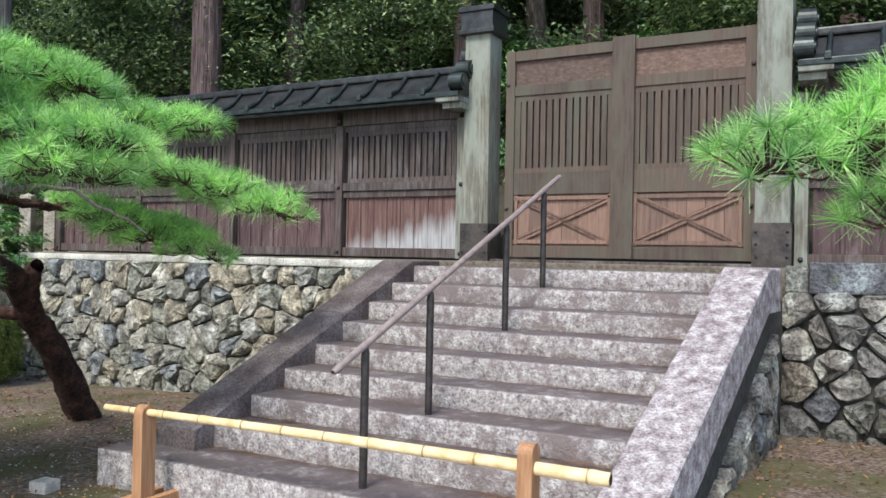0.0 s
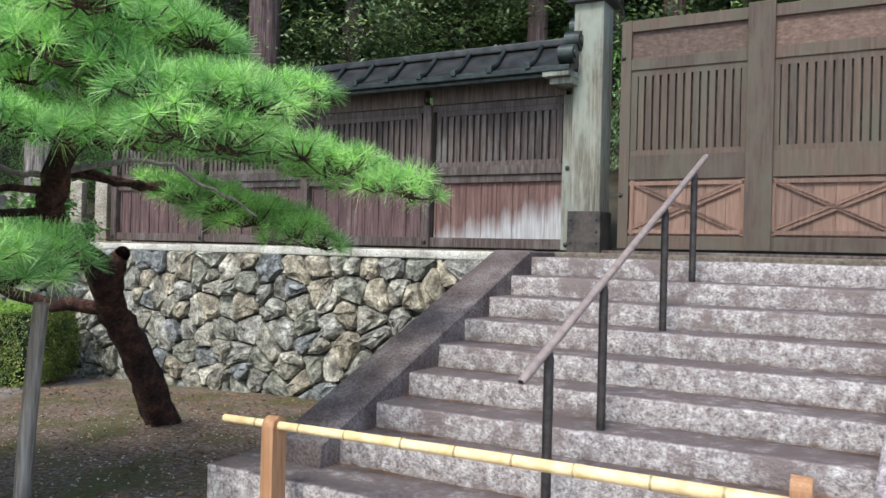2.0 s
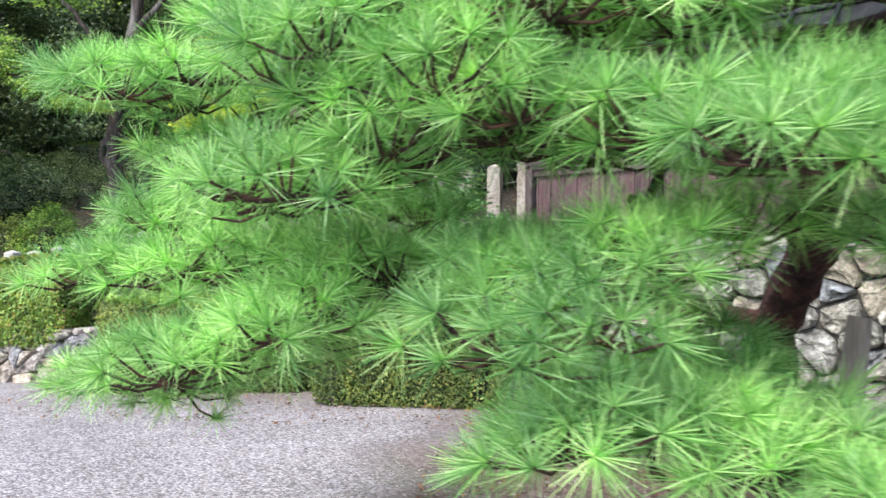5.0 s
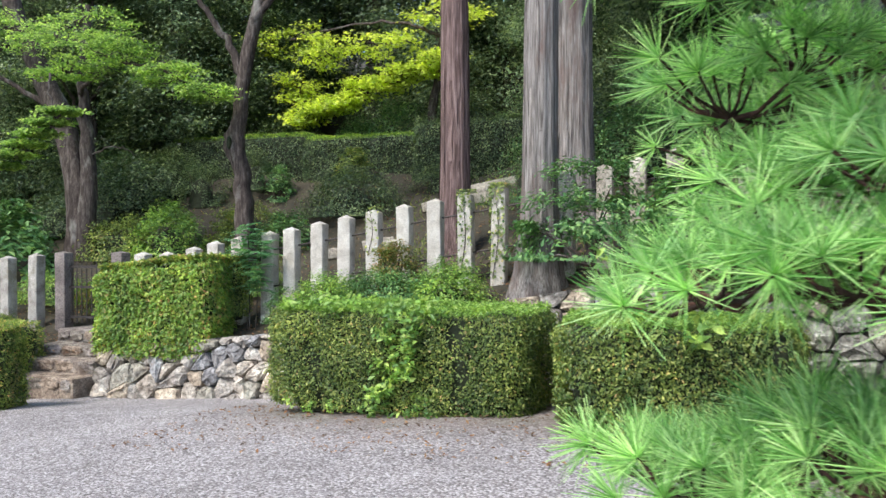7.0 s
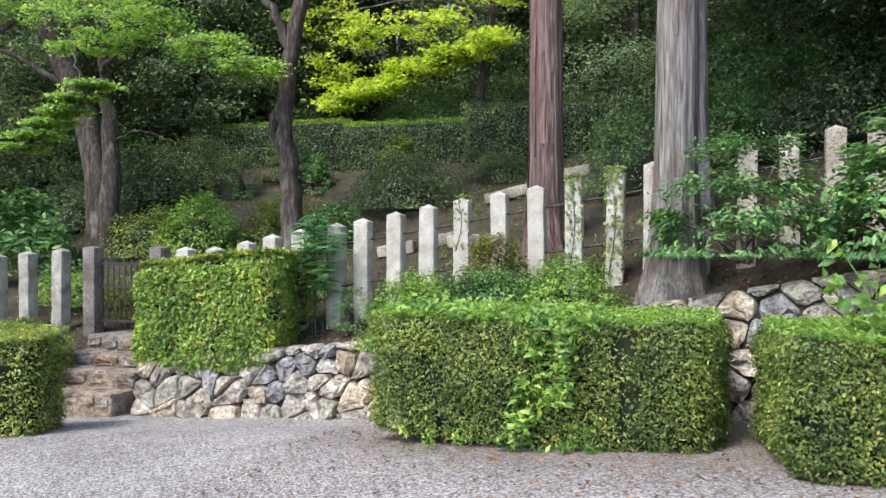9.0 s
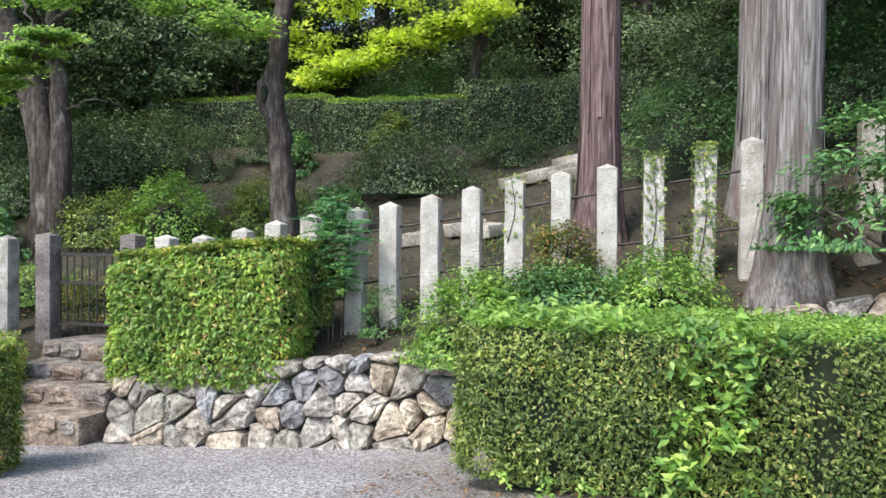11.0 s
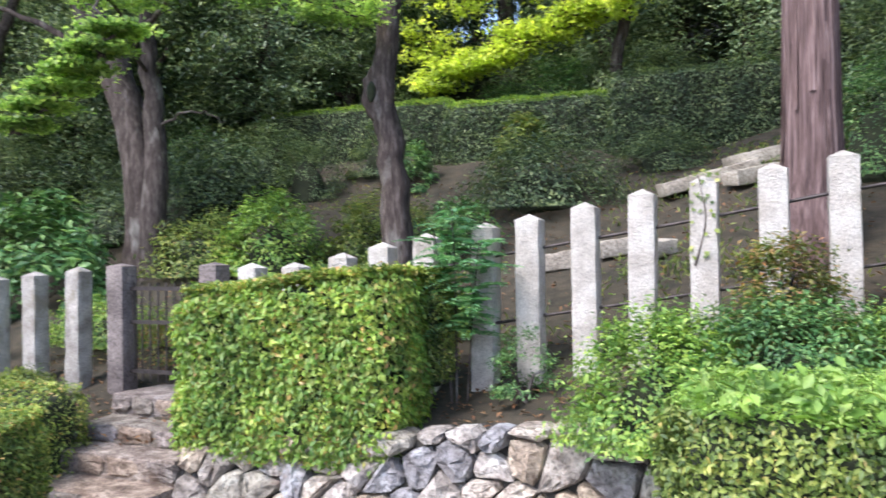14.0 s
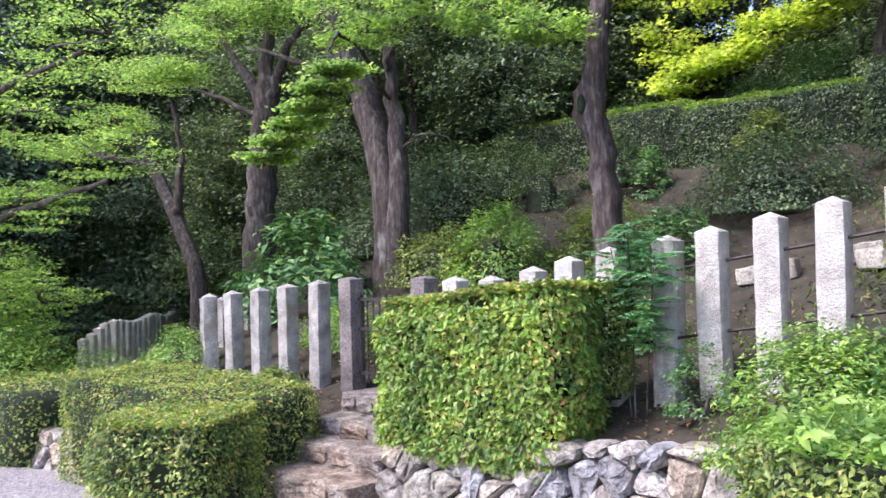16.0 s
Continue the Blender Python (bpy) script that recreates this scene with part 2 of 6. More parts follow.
def ground_mat():
    """Pale gravel on the way; brown earth, needle litter and moss under the pine."""
    mt, nd, ln, bs = nodes_of("ground")
    v = place(nd, ln)
    vo = nd.new("ShaderNodeTexVoronoi")
    vo.inputs["Scale"].default_value = 52
    ln.new(v, vo.inputs["Vector"])
    gc = ramp(nd, [(0.0, (0.20, 0.19, 0.19)), (0.5, (0.40, 0.38, 0.38)), (1.0, (0.62, 0.60, 0.60))])
    sepc = nd.new("ShaderNodeSeparateColor")
    ln.new(vo.outputs["Color"], sepc.inputs[0])
    ln.new(sepc.outputs[0], gc.inputs[0])
    gap = ramp(nd, [(0.3, (1, 1, 1)), (0.75, (0.5, 0.48, 0.46))])
    ln.new(vo.outputs["Distance"], gap.inputs[0])
    gravel = mixer(nd, ln, "MULTIPLY", 1.0, gc.outputs[0], gap.outputs[0])
    big = ramp(nd, [(0.3, (0.8, 0.78, 0.78)), (0.7, (1.12, 1.1, 1.1))])
    ln.new(noise_tex(nd, ln, 0.9, 5, v), big.inputs[0])
    gravel = mixer(nd, ln, "MULTIPLY", 1.0, gravel, big.outputs[0])
    ec = ramp(nd, [(0.34, (0.045, 0.032, 0.024)), (0.5, (0.14, 0.10, 0.075)), (0.68, (0.33, 0.27, 0.225))])
    ln.new(noise_tex(nd, ln, 26, 6, v, 0.75), ec.inputs[0])
    mo = ramp(nd, [(0.47, (0, 0, 0)), (0.60, (0.85, 0.85, 0.85))])
    ln.new(noise_tex(nd, ln, 1.3, 6, v, 0.7), mo.inputs[0])
    earth = mixer(nd, ln, "MIX", mo.outputs[0], ec.outputs[0], (0.085, 0.085, 0.035))
    sep = nd.new("ShaderNodeSeparateXYZ")
    ln.new(v, sep.inputs[0])

    def step(sock, a, b):
        m = nd.new("ShaderNodeMapRange")
        m.inputs["From Min"].default_value, m.inputs["From Max"].default_value = a, b
        ln.new(sock, m.inputs["Value"])
        return m.outputs[0]

    def times(a, b, op="MULTIPLY"):
        m = nd.new("ShaderNodeMath")
        m.operation = op
        for s, w in zip(m.inputs, (a, b)):
            if isinstance(w, bpy.types.NodeSocket):
                ln.new(w, s)
            else:
                s.default_value = w
        return m.outputs[0]
    wob = times(noise_tex(nd, ln, 1.2, 5, v), 1.6)
    xx, yy = times(sep.outputs[0], wob, "ADD"), times(sep.outputs[1], wob, "ADD")
    under = times(step(xx, -5.9, -4.9), step(yy, 5.4, 6.2))
    toe = times(step(xx, -3.4, -5.0), step(yy, 10.6, 11.6))
    fac = times(under, times(times(toe, step(xx, -11.6, -9.8)), 0.55), "MAXIMUM")
    ln.new(mixer(nd, ln, "MIX", fac, gravel, earth), bs.inputs["Base Color"])
    bs.inputs["Roughness"].default_value = 0.95
    bs.inputs["Specular IOR Level"].default_value = 0.15
    bumped(nd, ln, bs, times(times(vo.outputs["Distance"], times(times(fac, -0.8, "MULTIPLY"), 1.0, "ADD")), times(noise_tex(nd, ln, 30, 5, v), -1.0), "ADD"), 0.7, -0.012)
    return mt


def bleached_mat():
    """Dark fence boards whose lower part has bleached to a pale grey, with a ragged upper line."""
    mt, nd, ln, bs = nodes_of("bleached_board")
    v = place(nd, ln, (22, 22, 1.4), 0.497)
    a = noise_tex(nd, ln, 1.6, 6, v, 0.65)
    c = ramp(nd, [(0.3, (0.05, 0.022, 0.018)), (0.5, (0.12, 0.062, 0.052)), (0.7, (0.19, 0.12, 0.10))])
    ln.new(a, c.inputs[0])
    p = ramp(nd, [(0.3, (0.24, 0.23, 0.225)), (0.7, (0.46, 0.45, 0.445))])
    ln.new(a, p.inputs[0])
    g = nd.new("ShaderNodeNewGeometry")
    s = nd.new("ShaderNodeSeparateXYZ")
    ln.new(g.outputs["Position"], s.inputs[0])
    streak = noise_tex(nd, ln, 1.0, 5, place(nd, ln, (9, 9, 0.6), 0.497), 0.7)
    h = nd.new("ShaderNodeMath")
    h.operation = "MULTIPLY_ADD"
    ln.new(streak, h.inputs[0])
    h.inputs[1].default_value = 0.55
    ln.new(s.outputs[2], h.inputs[2])
    e = nd.new("ShaderNodeMath")
    e.operation = "MULTIPLY_ADD"
    ln.new(s.outputs[0], e.inputs[0])
    e.inputs[1].default_value = -0.26
    ln.new(h.outputs[0], e.inputs[2])
    k = nd.new("ShaderNodeMapRange")
    k.inputs["From Min"].default_value, k.inputs["From Max"].default_value = 2.44, 2.20
    ln.new(e.outputs[0], k.inputs["Value"])
    ln.new(mixer(nd, ln, "MIX", k.outputs[0], c.outputs[0], p.outputs[0]), bs.inputs["Base Color"])
    bs.inputs["Roughness"].default_value = 0.75
    bumped(nd, ln, bs, a, 0.35, 0.006)
    return mt


ROCKS = [(0.0, (0.82, 0.82, 0.79)), (0.16, (0.98, 0.95, 0.87)), (0.3, (0.66, 0.71, 0.78)), (0.42, (1.22, 1.19, 1.1)),
         (0.58, (0.78, 0.8, 0.73)), (0.72, (1.06, 0.97, 0.82)), (0.86, (0.92, 0.92, 0.9))]
M_ground = ground_mat()
M_hill = plain_mat("hill_earth", (0.02, 0.019, 0.011), (0.066, 0.052, 0.033), 4, 0.95, 0, 0.8, 0.03)
M_terrace = plain_mat("terrace_earth", (0.08, 0.06, 0.045), (0.2, 0.17, 0.13), 18, 0.95, 0, 0.6, 0.01)
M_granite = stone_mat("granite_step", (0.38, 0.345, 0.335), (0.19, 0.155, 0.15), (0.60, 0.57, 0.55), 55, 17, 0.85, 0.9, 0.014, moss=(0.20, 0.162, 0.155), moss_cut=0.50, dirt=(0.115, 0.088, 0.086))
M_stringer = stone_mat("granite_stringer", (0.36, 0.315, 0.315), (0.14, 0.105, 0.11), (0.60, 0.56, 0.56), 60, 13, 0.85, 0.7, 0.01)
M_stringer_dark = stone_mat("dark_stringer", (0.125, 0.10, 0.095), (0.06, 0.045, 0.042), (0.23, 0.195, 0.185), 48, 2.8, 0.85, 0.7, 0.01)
M_rock = stone_mat("rubble_stone", (0.33, 0.32, 0.285), (0.085, 0.08, 0.072), (0.70, 0.69, 0.63), 28, 6.5, 0.85, 1.0, 0.04, ROCKS, (0.13, 0.14, 0.08), 0.66)
M_rock_low = stone_mat("low_wall_stone", (0.45, 0.405, 0.37), (0.15, 0.125, 0.11), (0.72, 0.69, 0.64), 24, 5, 0.85, 1.0, 0.04, ROCKS, (0.27, 0.2, 0.16), 0.62)
M_rock_dark = stone_mat("mossy_stone", (0.20, 0.19, 0.185), (0.06, 0.055, 0.05), (0.50, 0.52, 0.48), 32, 4.0, 0.9, 0.8, 0.03, ROCKS, (0.14, 0.17, 0.10), 0.6)
M_step_small = stone_mat("field_stone_step", (0.31, 0.265, 0.245), (0.13, 0.10, 0.09), (0.52, 0.47, 0.44), 34, 6, 0.88, 1.0, 0.03, ROCKS, (0.16, 0.12, 0.095), 0.55)
M_greyleaf = leaf_mat("grey_green_leaves", [(0.0, (0.05, 0.10, 0.06)), (0.5, (0.15, 0.24, 0.14)), (1.0, (0.36, 0.46, 0.28))], 0.3, 0.4)
# Wall joints; also the dark sheets and disc that stand for shade in openings.
M_joint_and_shade = plain_mat("wall_joint_and_gap_shade", (0.02, 0.019, 0.017), (0.07, 0.065, 0.055), 14, 0.95)
M_ledge = stone_mat("pale_ledge", (0.52, 0.50, 0.44), (0.30, 0.28, 0.24), (0.7, 0.68, 0.6), 60, 2.5, 0.8, 0.3, 0.004)
M_post = stone_mat("pale_granite_post", (0.59, 0.55, 0.49), (0.40, 0.36, 0.31), (0.72, 0.69, 0.63), 70, 5, 0.85, 1.0, 0.02, speck=0.4)
M_post_worn = stone_mat("worn_granite_post", (0.46, 0.43, 0.39), (0.22, 0.19, 0.165), (0.64, 0.61, 0.56), 60, 4, 0.85, 1.0, 0.02, moss=(0.30, 0.27, 0.21), moss_cut=0.56, speck=0.6)
M_post_dark = stone_mat("dark_gate_post", (0.20, 0.17, 0.16), (0.09, 0.075, 0.07), (0.36, 0.31, 0.28), 40, 2.0, 0.8, 0.4, 0.008)
M_post_old = stone_mat("old_post", (0.40, 0.36, 0.30), (0.22, 0.19, 0.15), (0.56, 0.52, 0.44), 40, 2.5, 0.85, 0.7, 0.012)
M_fence_wood = wood_mat("fence_wood", (0.076, 0.060, 0.055), (0.032, 0.025, 0.023), (0.145, 0.12, 0.11), weather=(0.165, 0.148, 0.138), wear=0.6, rot=0.497)
M_board = wood_mat("fence_board", (0.095, 0.060, 0.060), (0.035, 0.021, 0.021), (0.17, 0.12, 0.115), weather=(0.24, 0.2, 0.19), wear=0.66, rot=0.497)
M_board_pale = bleached_mat()
M_gate_wood = wood_mat("gate_wood", (0.094, 0.071, 0.057), (0.068, 0.05, 0.04), (0.122, 0.095, 0.078), weather=(0.098, 0.088, 0.066), wear=0.52, rot=0.497, bump=0.2)
M_gate_panel = wood_mat("gate_panel", (0.20, 0.13, 0.10), (0.15, 0.092, 0.07), (0.255, 0.175, 0.14), rot=0.497, bump=0.2)
M_gate_board = wood_mat("gate_board", (0.13, 0.088, 0.07), (0.08, 0.053, 0.042), (0.185, 0.135, 0.11), (1.4, 22, 22), rot=0.497)
M_gate_post = wood_mat("gate_post_wood", (0.145, 0.142, 0.115), (0.06, 0.058, 0.045), (0.27, 0.27, 0.23), weather=(0.25, 0.27, 0.225), wear=0.5, rot=0.497)
M_copper = plain_mat("dark_copper", (0.016, 0.016, 0.017), (0.06, 0.062, 0.06), 6, 0.42, 0.5, 0.15)
M_verdigris = plain_mat("green_copper", (0.010, 0.013, 0.013), (0.045, 0.058, 0.054), 7, 0.4, 0.5, 0.15)
M_foot = plain_mat("dark_clad_foot", (0.022, 0.018, 0.016), (0.085, 0.07, 0.06), 7, 0.6, 0.2, 0.3)
M_iron = plain_mat("iron", (0.034, 0.029, 0.028), (0.08, 0.068, 0.065), 20, 0.5, 0.6, 0.2)
M_railwood = plain_mat("rail_brown", (0.20, 0.155, 0.142), (0.32, 0.255, 0.232), 16, 0.5, 0.0, 0.1)
M_bamboo = wood_mat("bamboo", (0.64, 0.50, 0.28), (0.48, 0.35, 0.16), (0.76, 0.63, 0.40), (6, 6, 6), rough=0.38, bump=0.05)
M_bamboo_ring = plain_mat("bamboo_joint", (0.25, 0.17, 0.08), (0.4, 0.3, 0.15), 20, 0.5)
M_barrier = wood_mat("barrier_wood", (0.45, 0.24, 0.12), (0.30, 0.15, 0.075), (0.58, 0.35, 0.2), rough=0.6)
M_pinebark = stone_mat("pine_bark", (0.066, 0.034, 0.028), (0.02, 0.013, 0.011), (0.17, 0.078, 0.057), 38, 7, 0.9, 1.0, 0.03)
M_deadwood = wood_mat("grey_wood", (0.25, 0.22, 0.20), (0.12, 0.10, 0.09), (0.4, 0.37, 0.34))
M_cedar = wood_mat("cedar_bark", (0.125, 0.086, 0.082), (0.025, 0.017, 0.017), (0.28, 0.215, 0.21), (30, 30, 1.1), bump=1.0, rough=0.9)
M_cedar_grey = wood_mat("grey_cedar_bark", (0.185, 0.172, 0.162), (0.035, 0.03, 0.028), (0.36, 0.345, 0.335), (30, 30, 1.3), bump=1.0, rough=0.9, weather=(0.14, 0.095, 0.082), wear=0.55)
M_bark = wood_mat("maple_bark", (0.068, 0.054, 0.048), (0.02, 0.016, 0.014), (0.165, 0.142, 0.128), (13, 13, 2.6), weather=(0.27, 0.26, 0.235), wear=0.62, bump=1.0, rough=0.9)
M_needle = leaf_mat("pine_needles", [(0.0, (0.11, 0.30, 0.08)), (0.45, (0.30, 0.58, 0.19)), (1.0, (0.62, 0.86, 0.43))], 0.26, 0.45, (0.85, 1.0, 0.62))
M_hedge = leaf_mat("hedge_leaves", [(0.0, (0.057, 0.105, 0.035)), (0.45, (0.144, 0.22, 0.06)), (0.85, (0.276, 0.345, 0.1)), (0.97, (0.391, 0.42, 0.14)), (1.0, (0.506, 0.33, 0.16))], 0.3, 0.4)
M_hedge_top = leaf_mat("young_leaves", [(0.0, (0.12, 0.24, 0.05)), (0.5, (0.24, 0.42, 0.10)), (1.0, (0.42, 0.58, 0.19))], 0.35, 0.45)
M_photinia = leaf_mat("photinia_leaves", [(0.0, (0.09, 0.175, 0.045)), (0.45, (0.25, 0.37, 0.09)), (0.85, (0.46, 0.53, 0.15)), (1.0, (0.58, 0.33, 0.17))], 0.3, 0.38, patch=(0.30, 0.25, 0.11))
M_young = leaf_mat("yellow_green_tips", [(0.0, (0.10, 0.22, 0.045)), (0.6, (0.24, 0.40, 0.085)), (1.0, (0.42, 0.54, 0.14))], 0.35, 0.4)
M_shrub = leaf_mat("shrub_leaves", [(0.0, (0.081, 0.19, 0.05)), (0.5, (0.196, 0.36, 0.085)), (1.0, (0.437, 0.58, 0.16))], 0.3, 0.4)
M_red = leaf_mat("reddish_leaves", [(0.0, (0.06, 0.11, 0.03)), (0.5, (0.17, 0.22, 0.055)), (0.8, (0.30, 0.26, 0.09)), (1.0, (0.42, 0.20, 0.11))], 0.25, 0.45)
M_camellia = leaf_mat("camellia_leaves", [(0.0, (0.05, 0.14, 0.055)), (0.6, (0.11, 0.25, 0.09)), (1.0, (0.28, 0.45, 0.18))], 0.2, 0.42, spec=0.35)
M_maple = leaf_mat("maple_leaves", [(0.0, (0.12, 0.24, 0.06)), (0.5, (0.25, 0.41, 0.11)), (1.0, (0.45, 0.60, 0.19))], 0.5, 0.5, (1.0, 1.0, 0.7))
# Lit copy of the maple leaves: sunlight is put into the colour.
M_maple_painted_sun = leaf_mat("maple_leaves_painted_sun", [(0.0, (0.34, 0.45, 0.07)), (0.5, (0.49, 0.60, 0.13)), (1.0, (0.66, 0.74, 0.24))], 0.55, 0.5, (1.0, 1.0, 0.5))
# Skewed leaf tones put canopy shade and highlights into the colour.
M_woods = leaf_mat("wood_leaves", [(0.0, (0.024, 0.046, 0.027)), (0.5, (0.080, 0.135, 0.072)), (0.85, (0.19, 0.27, 0.145)), (1.0, (0.33, 0.41, 0.22))], 0.28, 0.36)
M_seedling = leaf_mat("seedling_leaves", [(0.0, (0.07, 0.20, 0.10)), (0.5, (0.13, 0.32, 0.17)), (1.0, (0.26, 0.46, 0.27))], 0.35, 0.5)
M_litter = leaf_mat("fallen_needles", [(0.0, (0.10, 0.05, 0.03)), (0.6, (0.22, 0.11, 0.06)), (1.0, (0.36, 0.22, 0.12))], 0.1, 0.7)
# Near-black colour that paints in the shade within foliage and a trunk hollow.
M_inner_shade = plain_mat("painted_inner_shade", (0.011, 0.016, 0.007), (0.028, 0.037, 0.015), 12, 0.95, 0, 0.5, 0.03)

# ---------------- the plan ----------------
GATE = pose(0.342, 9.452, 0, 0, 0, -28.5)      # gate frame: x along the wall, y into the hill
GU, GV = np.array([0.8788, -0.4772]), np.array([0.4772, 0.8788])


def gate_xy(u, v):
    return np.array([0.342, 9.452]) + u * GU + v * GV


def ground_z(x, y):
    z = 0.05 + 0.035 * min(x, 1.5) if x > -9 else -0.265 + 0.055 * (max(x, -45) + 9)
    if y > 11:
        z -= 0.11 * min(y - 11, 1.8) * min(max((-x - 7.5) / 2.0, 0), 1)
    d = np.array([x, y]) - np.array([0.342, 9.452])
    u, v = d @ GU, d @ GV
    if -8 < u < -0.3 and v > -2.5:
        z -= 0.16 * min((v + 2.5) / 1.8, 1)
    return z


# top line of the bank: x, y, z
BANK = [(-60, 34, -3.2), (-38, 26, -1.6), (-31, 22, -1.1), (-26, 18.6, -0.8), (-22.5, 15.2, -0.6), (-22.0, 12.6, -0.55), (-17.3, 12.9, -0.35), (-16.9, 13.75, -0.2), (-15.7, 13.75, -0.12), (-15.4, 13.25, -0.15),
        (-13, 13.25, 0.02), (-11, 13.15, 0.36), (-8, 13.0, 0.78), (-6.6, 12.9, 1.2)]
for uu in (-6.6, -5, -3, -1, 1, 3, 5, 8, 14, 40):
    q = gate_xy(uu, 0.35)
    BANK.append((float(q[0]), float(q[1]), 1.6))


def rise(d, x=0.0):
    steep = 0.5 * min(max((d - 4.8) / 2.6, 0), 1) * min(max((-12.5 - x) / 2.5, 0), 1)
    return 0.27 * min(d, 1.0) + 0.37 * min(max(d - 1.0, 0), 9) + 0.42 * max(d - 10, 0) + steep


def hill_z(x, y):
    """Height of the bank and the hill behind it."""
    xs = [b[0] for b in BANK]
    if x < -6.6:
        return float(np.interp(x, xs, [b[2] for b in BANK]) + rise(y - np.interp(x, xs, [b[1] for b in BANK]), x))
    d = (np.array([x, y]) - np.array([0.342, 9.452])) @ GV
    return 1.6 + rise(max(d - 0.35, 0))


def build_ground():
    xs = np.concatenate([[-2500, -600, -150], np.linspace(-60, 30, 121), [150, 600, 2500]])
    ys = np.concatenate([[-2500, -600, -150], np.linspace(-30, 24, 91), [150, 600, 2500]])
    V = [(x, y, ground_z(x, y) + 0.012 * noise.noise((x * 0.9, y * 0.9, 3))) for y in ys for x in xs]
    n = len(xs)
    F = [(j * n + i, j * n + i + 1, (j + 1) * n + i + 1, (j + 1) * n + i) for j in range(len(ys) - 1) for i in range(n - 1)]
    ob = mesh_np("ground", V, F, M_ground, smooth=True)
    tagged(ob, "pale gravel way with brown needle-strewn earth under the pine", "ground", kind="structure")


def build_hill():
    ds = np.concatenate([[-0.02], np.linspace(0.15, 3, 12), np.linspace(3.5, 14, 18), np.linspace(16, 75, 12)])
    pts = []
    for (x0, y0, z0), (x1, y1, z1) in zip(BANK[:-1], BANK[1:]):
        k = max(2, int(math.hypot(x1 - x0, y1 - y0) / 0.6))
        k = min(k, 14)
        pts += [(x0 + (x1 - x0) * i / k, y0 + (y1 - y0) * i / k, z0 + (z1 - z0) * i / k) for i in range(k)]
    V = []
    for x, y, z in pts:
        a = min(max((x + 8) / 4, 0), 1)
        dx, dy = 0.4772 * a, 1 - 0.1212 * a
        for d in ds:
            px, py = x + dx * d, y + dy * d
            V.append((px, py, z + rise(max(d, 0), x) + (0.05 + 0.01 * d) * noise.noise((px * 0.7, py * 0.7, 0)) * min(d, 1)))
    n = len(ds)
    F = [(i * n + j, (i + 1) * n + j, (i + 1) * n + j + 1, i * n + j + 1) for i in range(len(pts) - 1) for j in range(n - 1)]
    ob = mesh_np("hillside", V, F, M_hill, smooth=True)
    tagged(ob, "steep brown earth hillside strewn with dead leaves", "hillside", kind="structure")


# ---------------- rubble walls ----------------
def clip(poly, a, b, c):
    """Keep the side a*x + b*y <= c of a convex polygon."""
    out = []
    for i, p in enumerate(poly):
        q = poly[(i + 1) % len(poly)]
        dp, dq = a * p[0] + b * p[1] - c, a * q[0] + b * q[1] - c
        if dp <= 0:
            out.append(p)
        if dp * dq < 0:
            t = dp / (dp - dq)
            out.append((p[0] + (q[0] - p[0]) * t, p[1] + (q[1] - p[1]) * t))
    return out


def stone_cells(length, height, w, h, seed):
    """Uneven convex cells that fill length x height."""
    r = random.Random(seed)
    seeds = []
    rows = max(2, round(height / h))
    for j in range(rows):
        cols = max(2, round(length / w * r.uniform(0.8, 1.15)))
        for i in range(cols):
            seeds.append(((i + 0.5 + r.uniform(-0.5, 0.5) + 0.25 * (j % 2)) * length / cols, (j + 0.5 + r.uniform(-0.48, 0.48)) * height / rows))
    cells = []
    for i, (x, y) in enumerate(seeds):
        poly = [(0, 0), (length, 0), (length, height), (0, height)]
        near = sorted(range(len(seeds)), key=lambda k: (seeds[k][0] - x) ** 2 + (seeds[k][1] - y) ** 2)[1:18]
        for k in near:
            X, Y = seeds[k]
            a, b = X - x, Y - y
            poly = clip(poly, a, b, (X * X + Y * Y - x * x - y * y) / 2)
            if len(poly) < 3:
                break
        if len(poly) >= 3:
            cells.append(poly)
    return cells


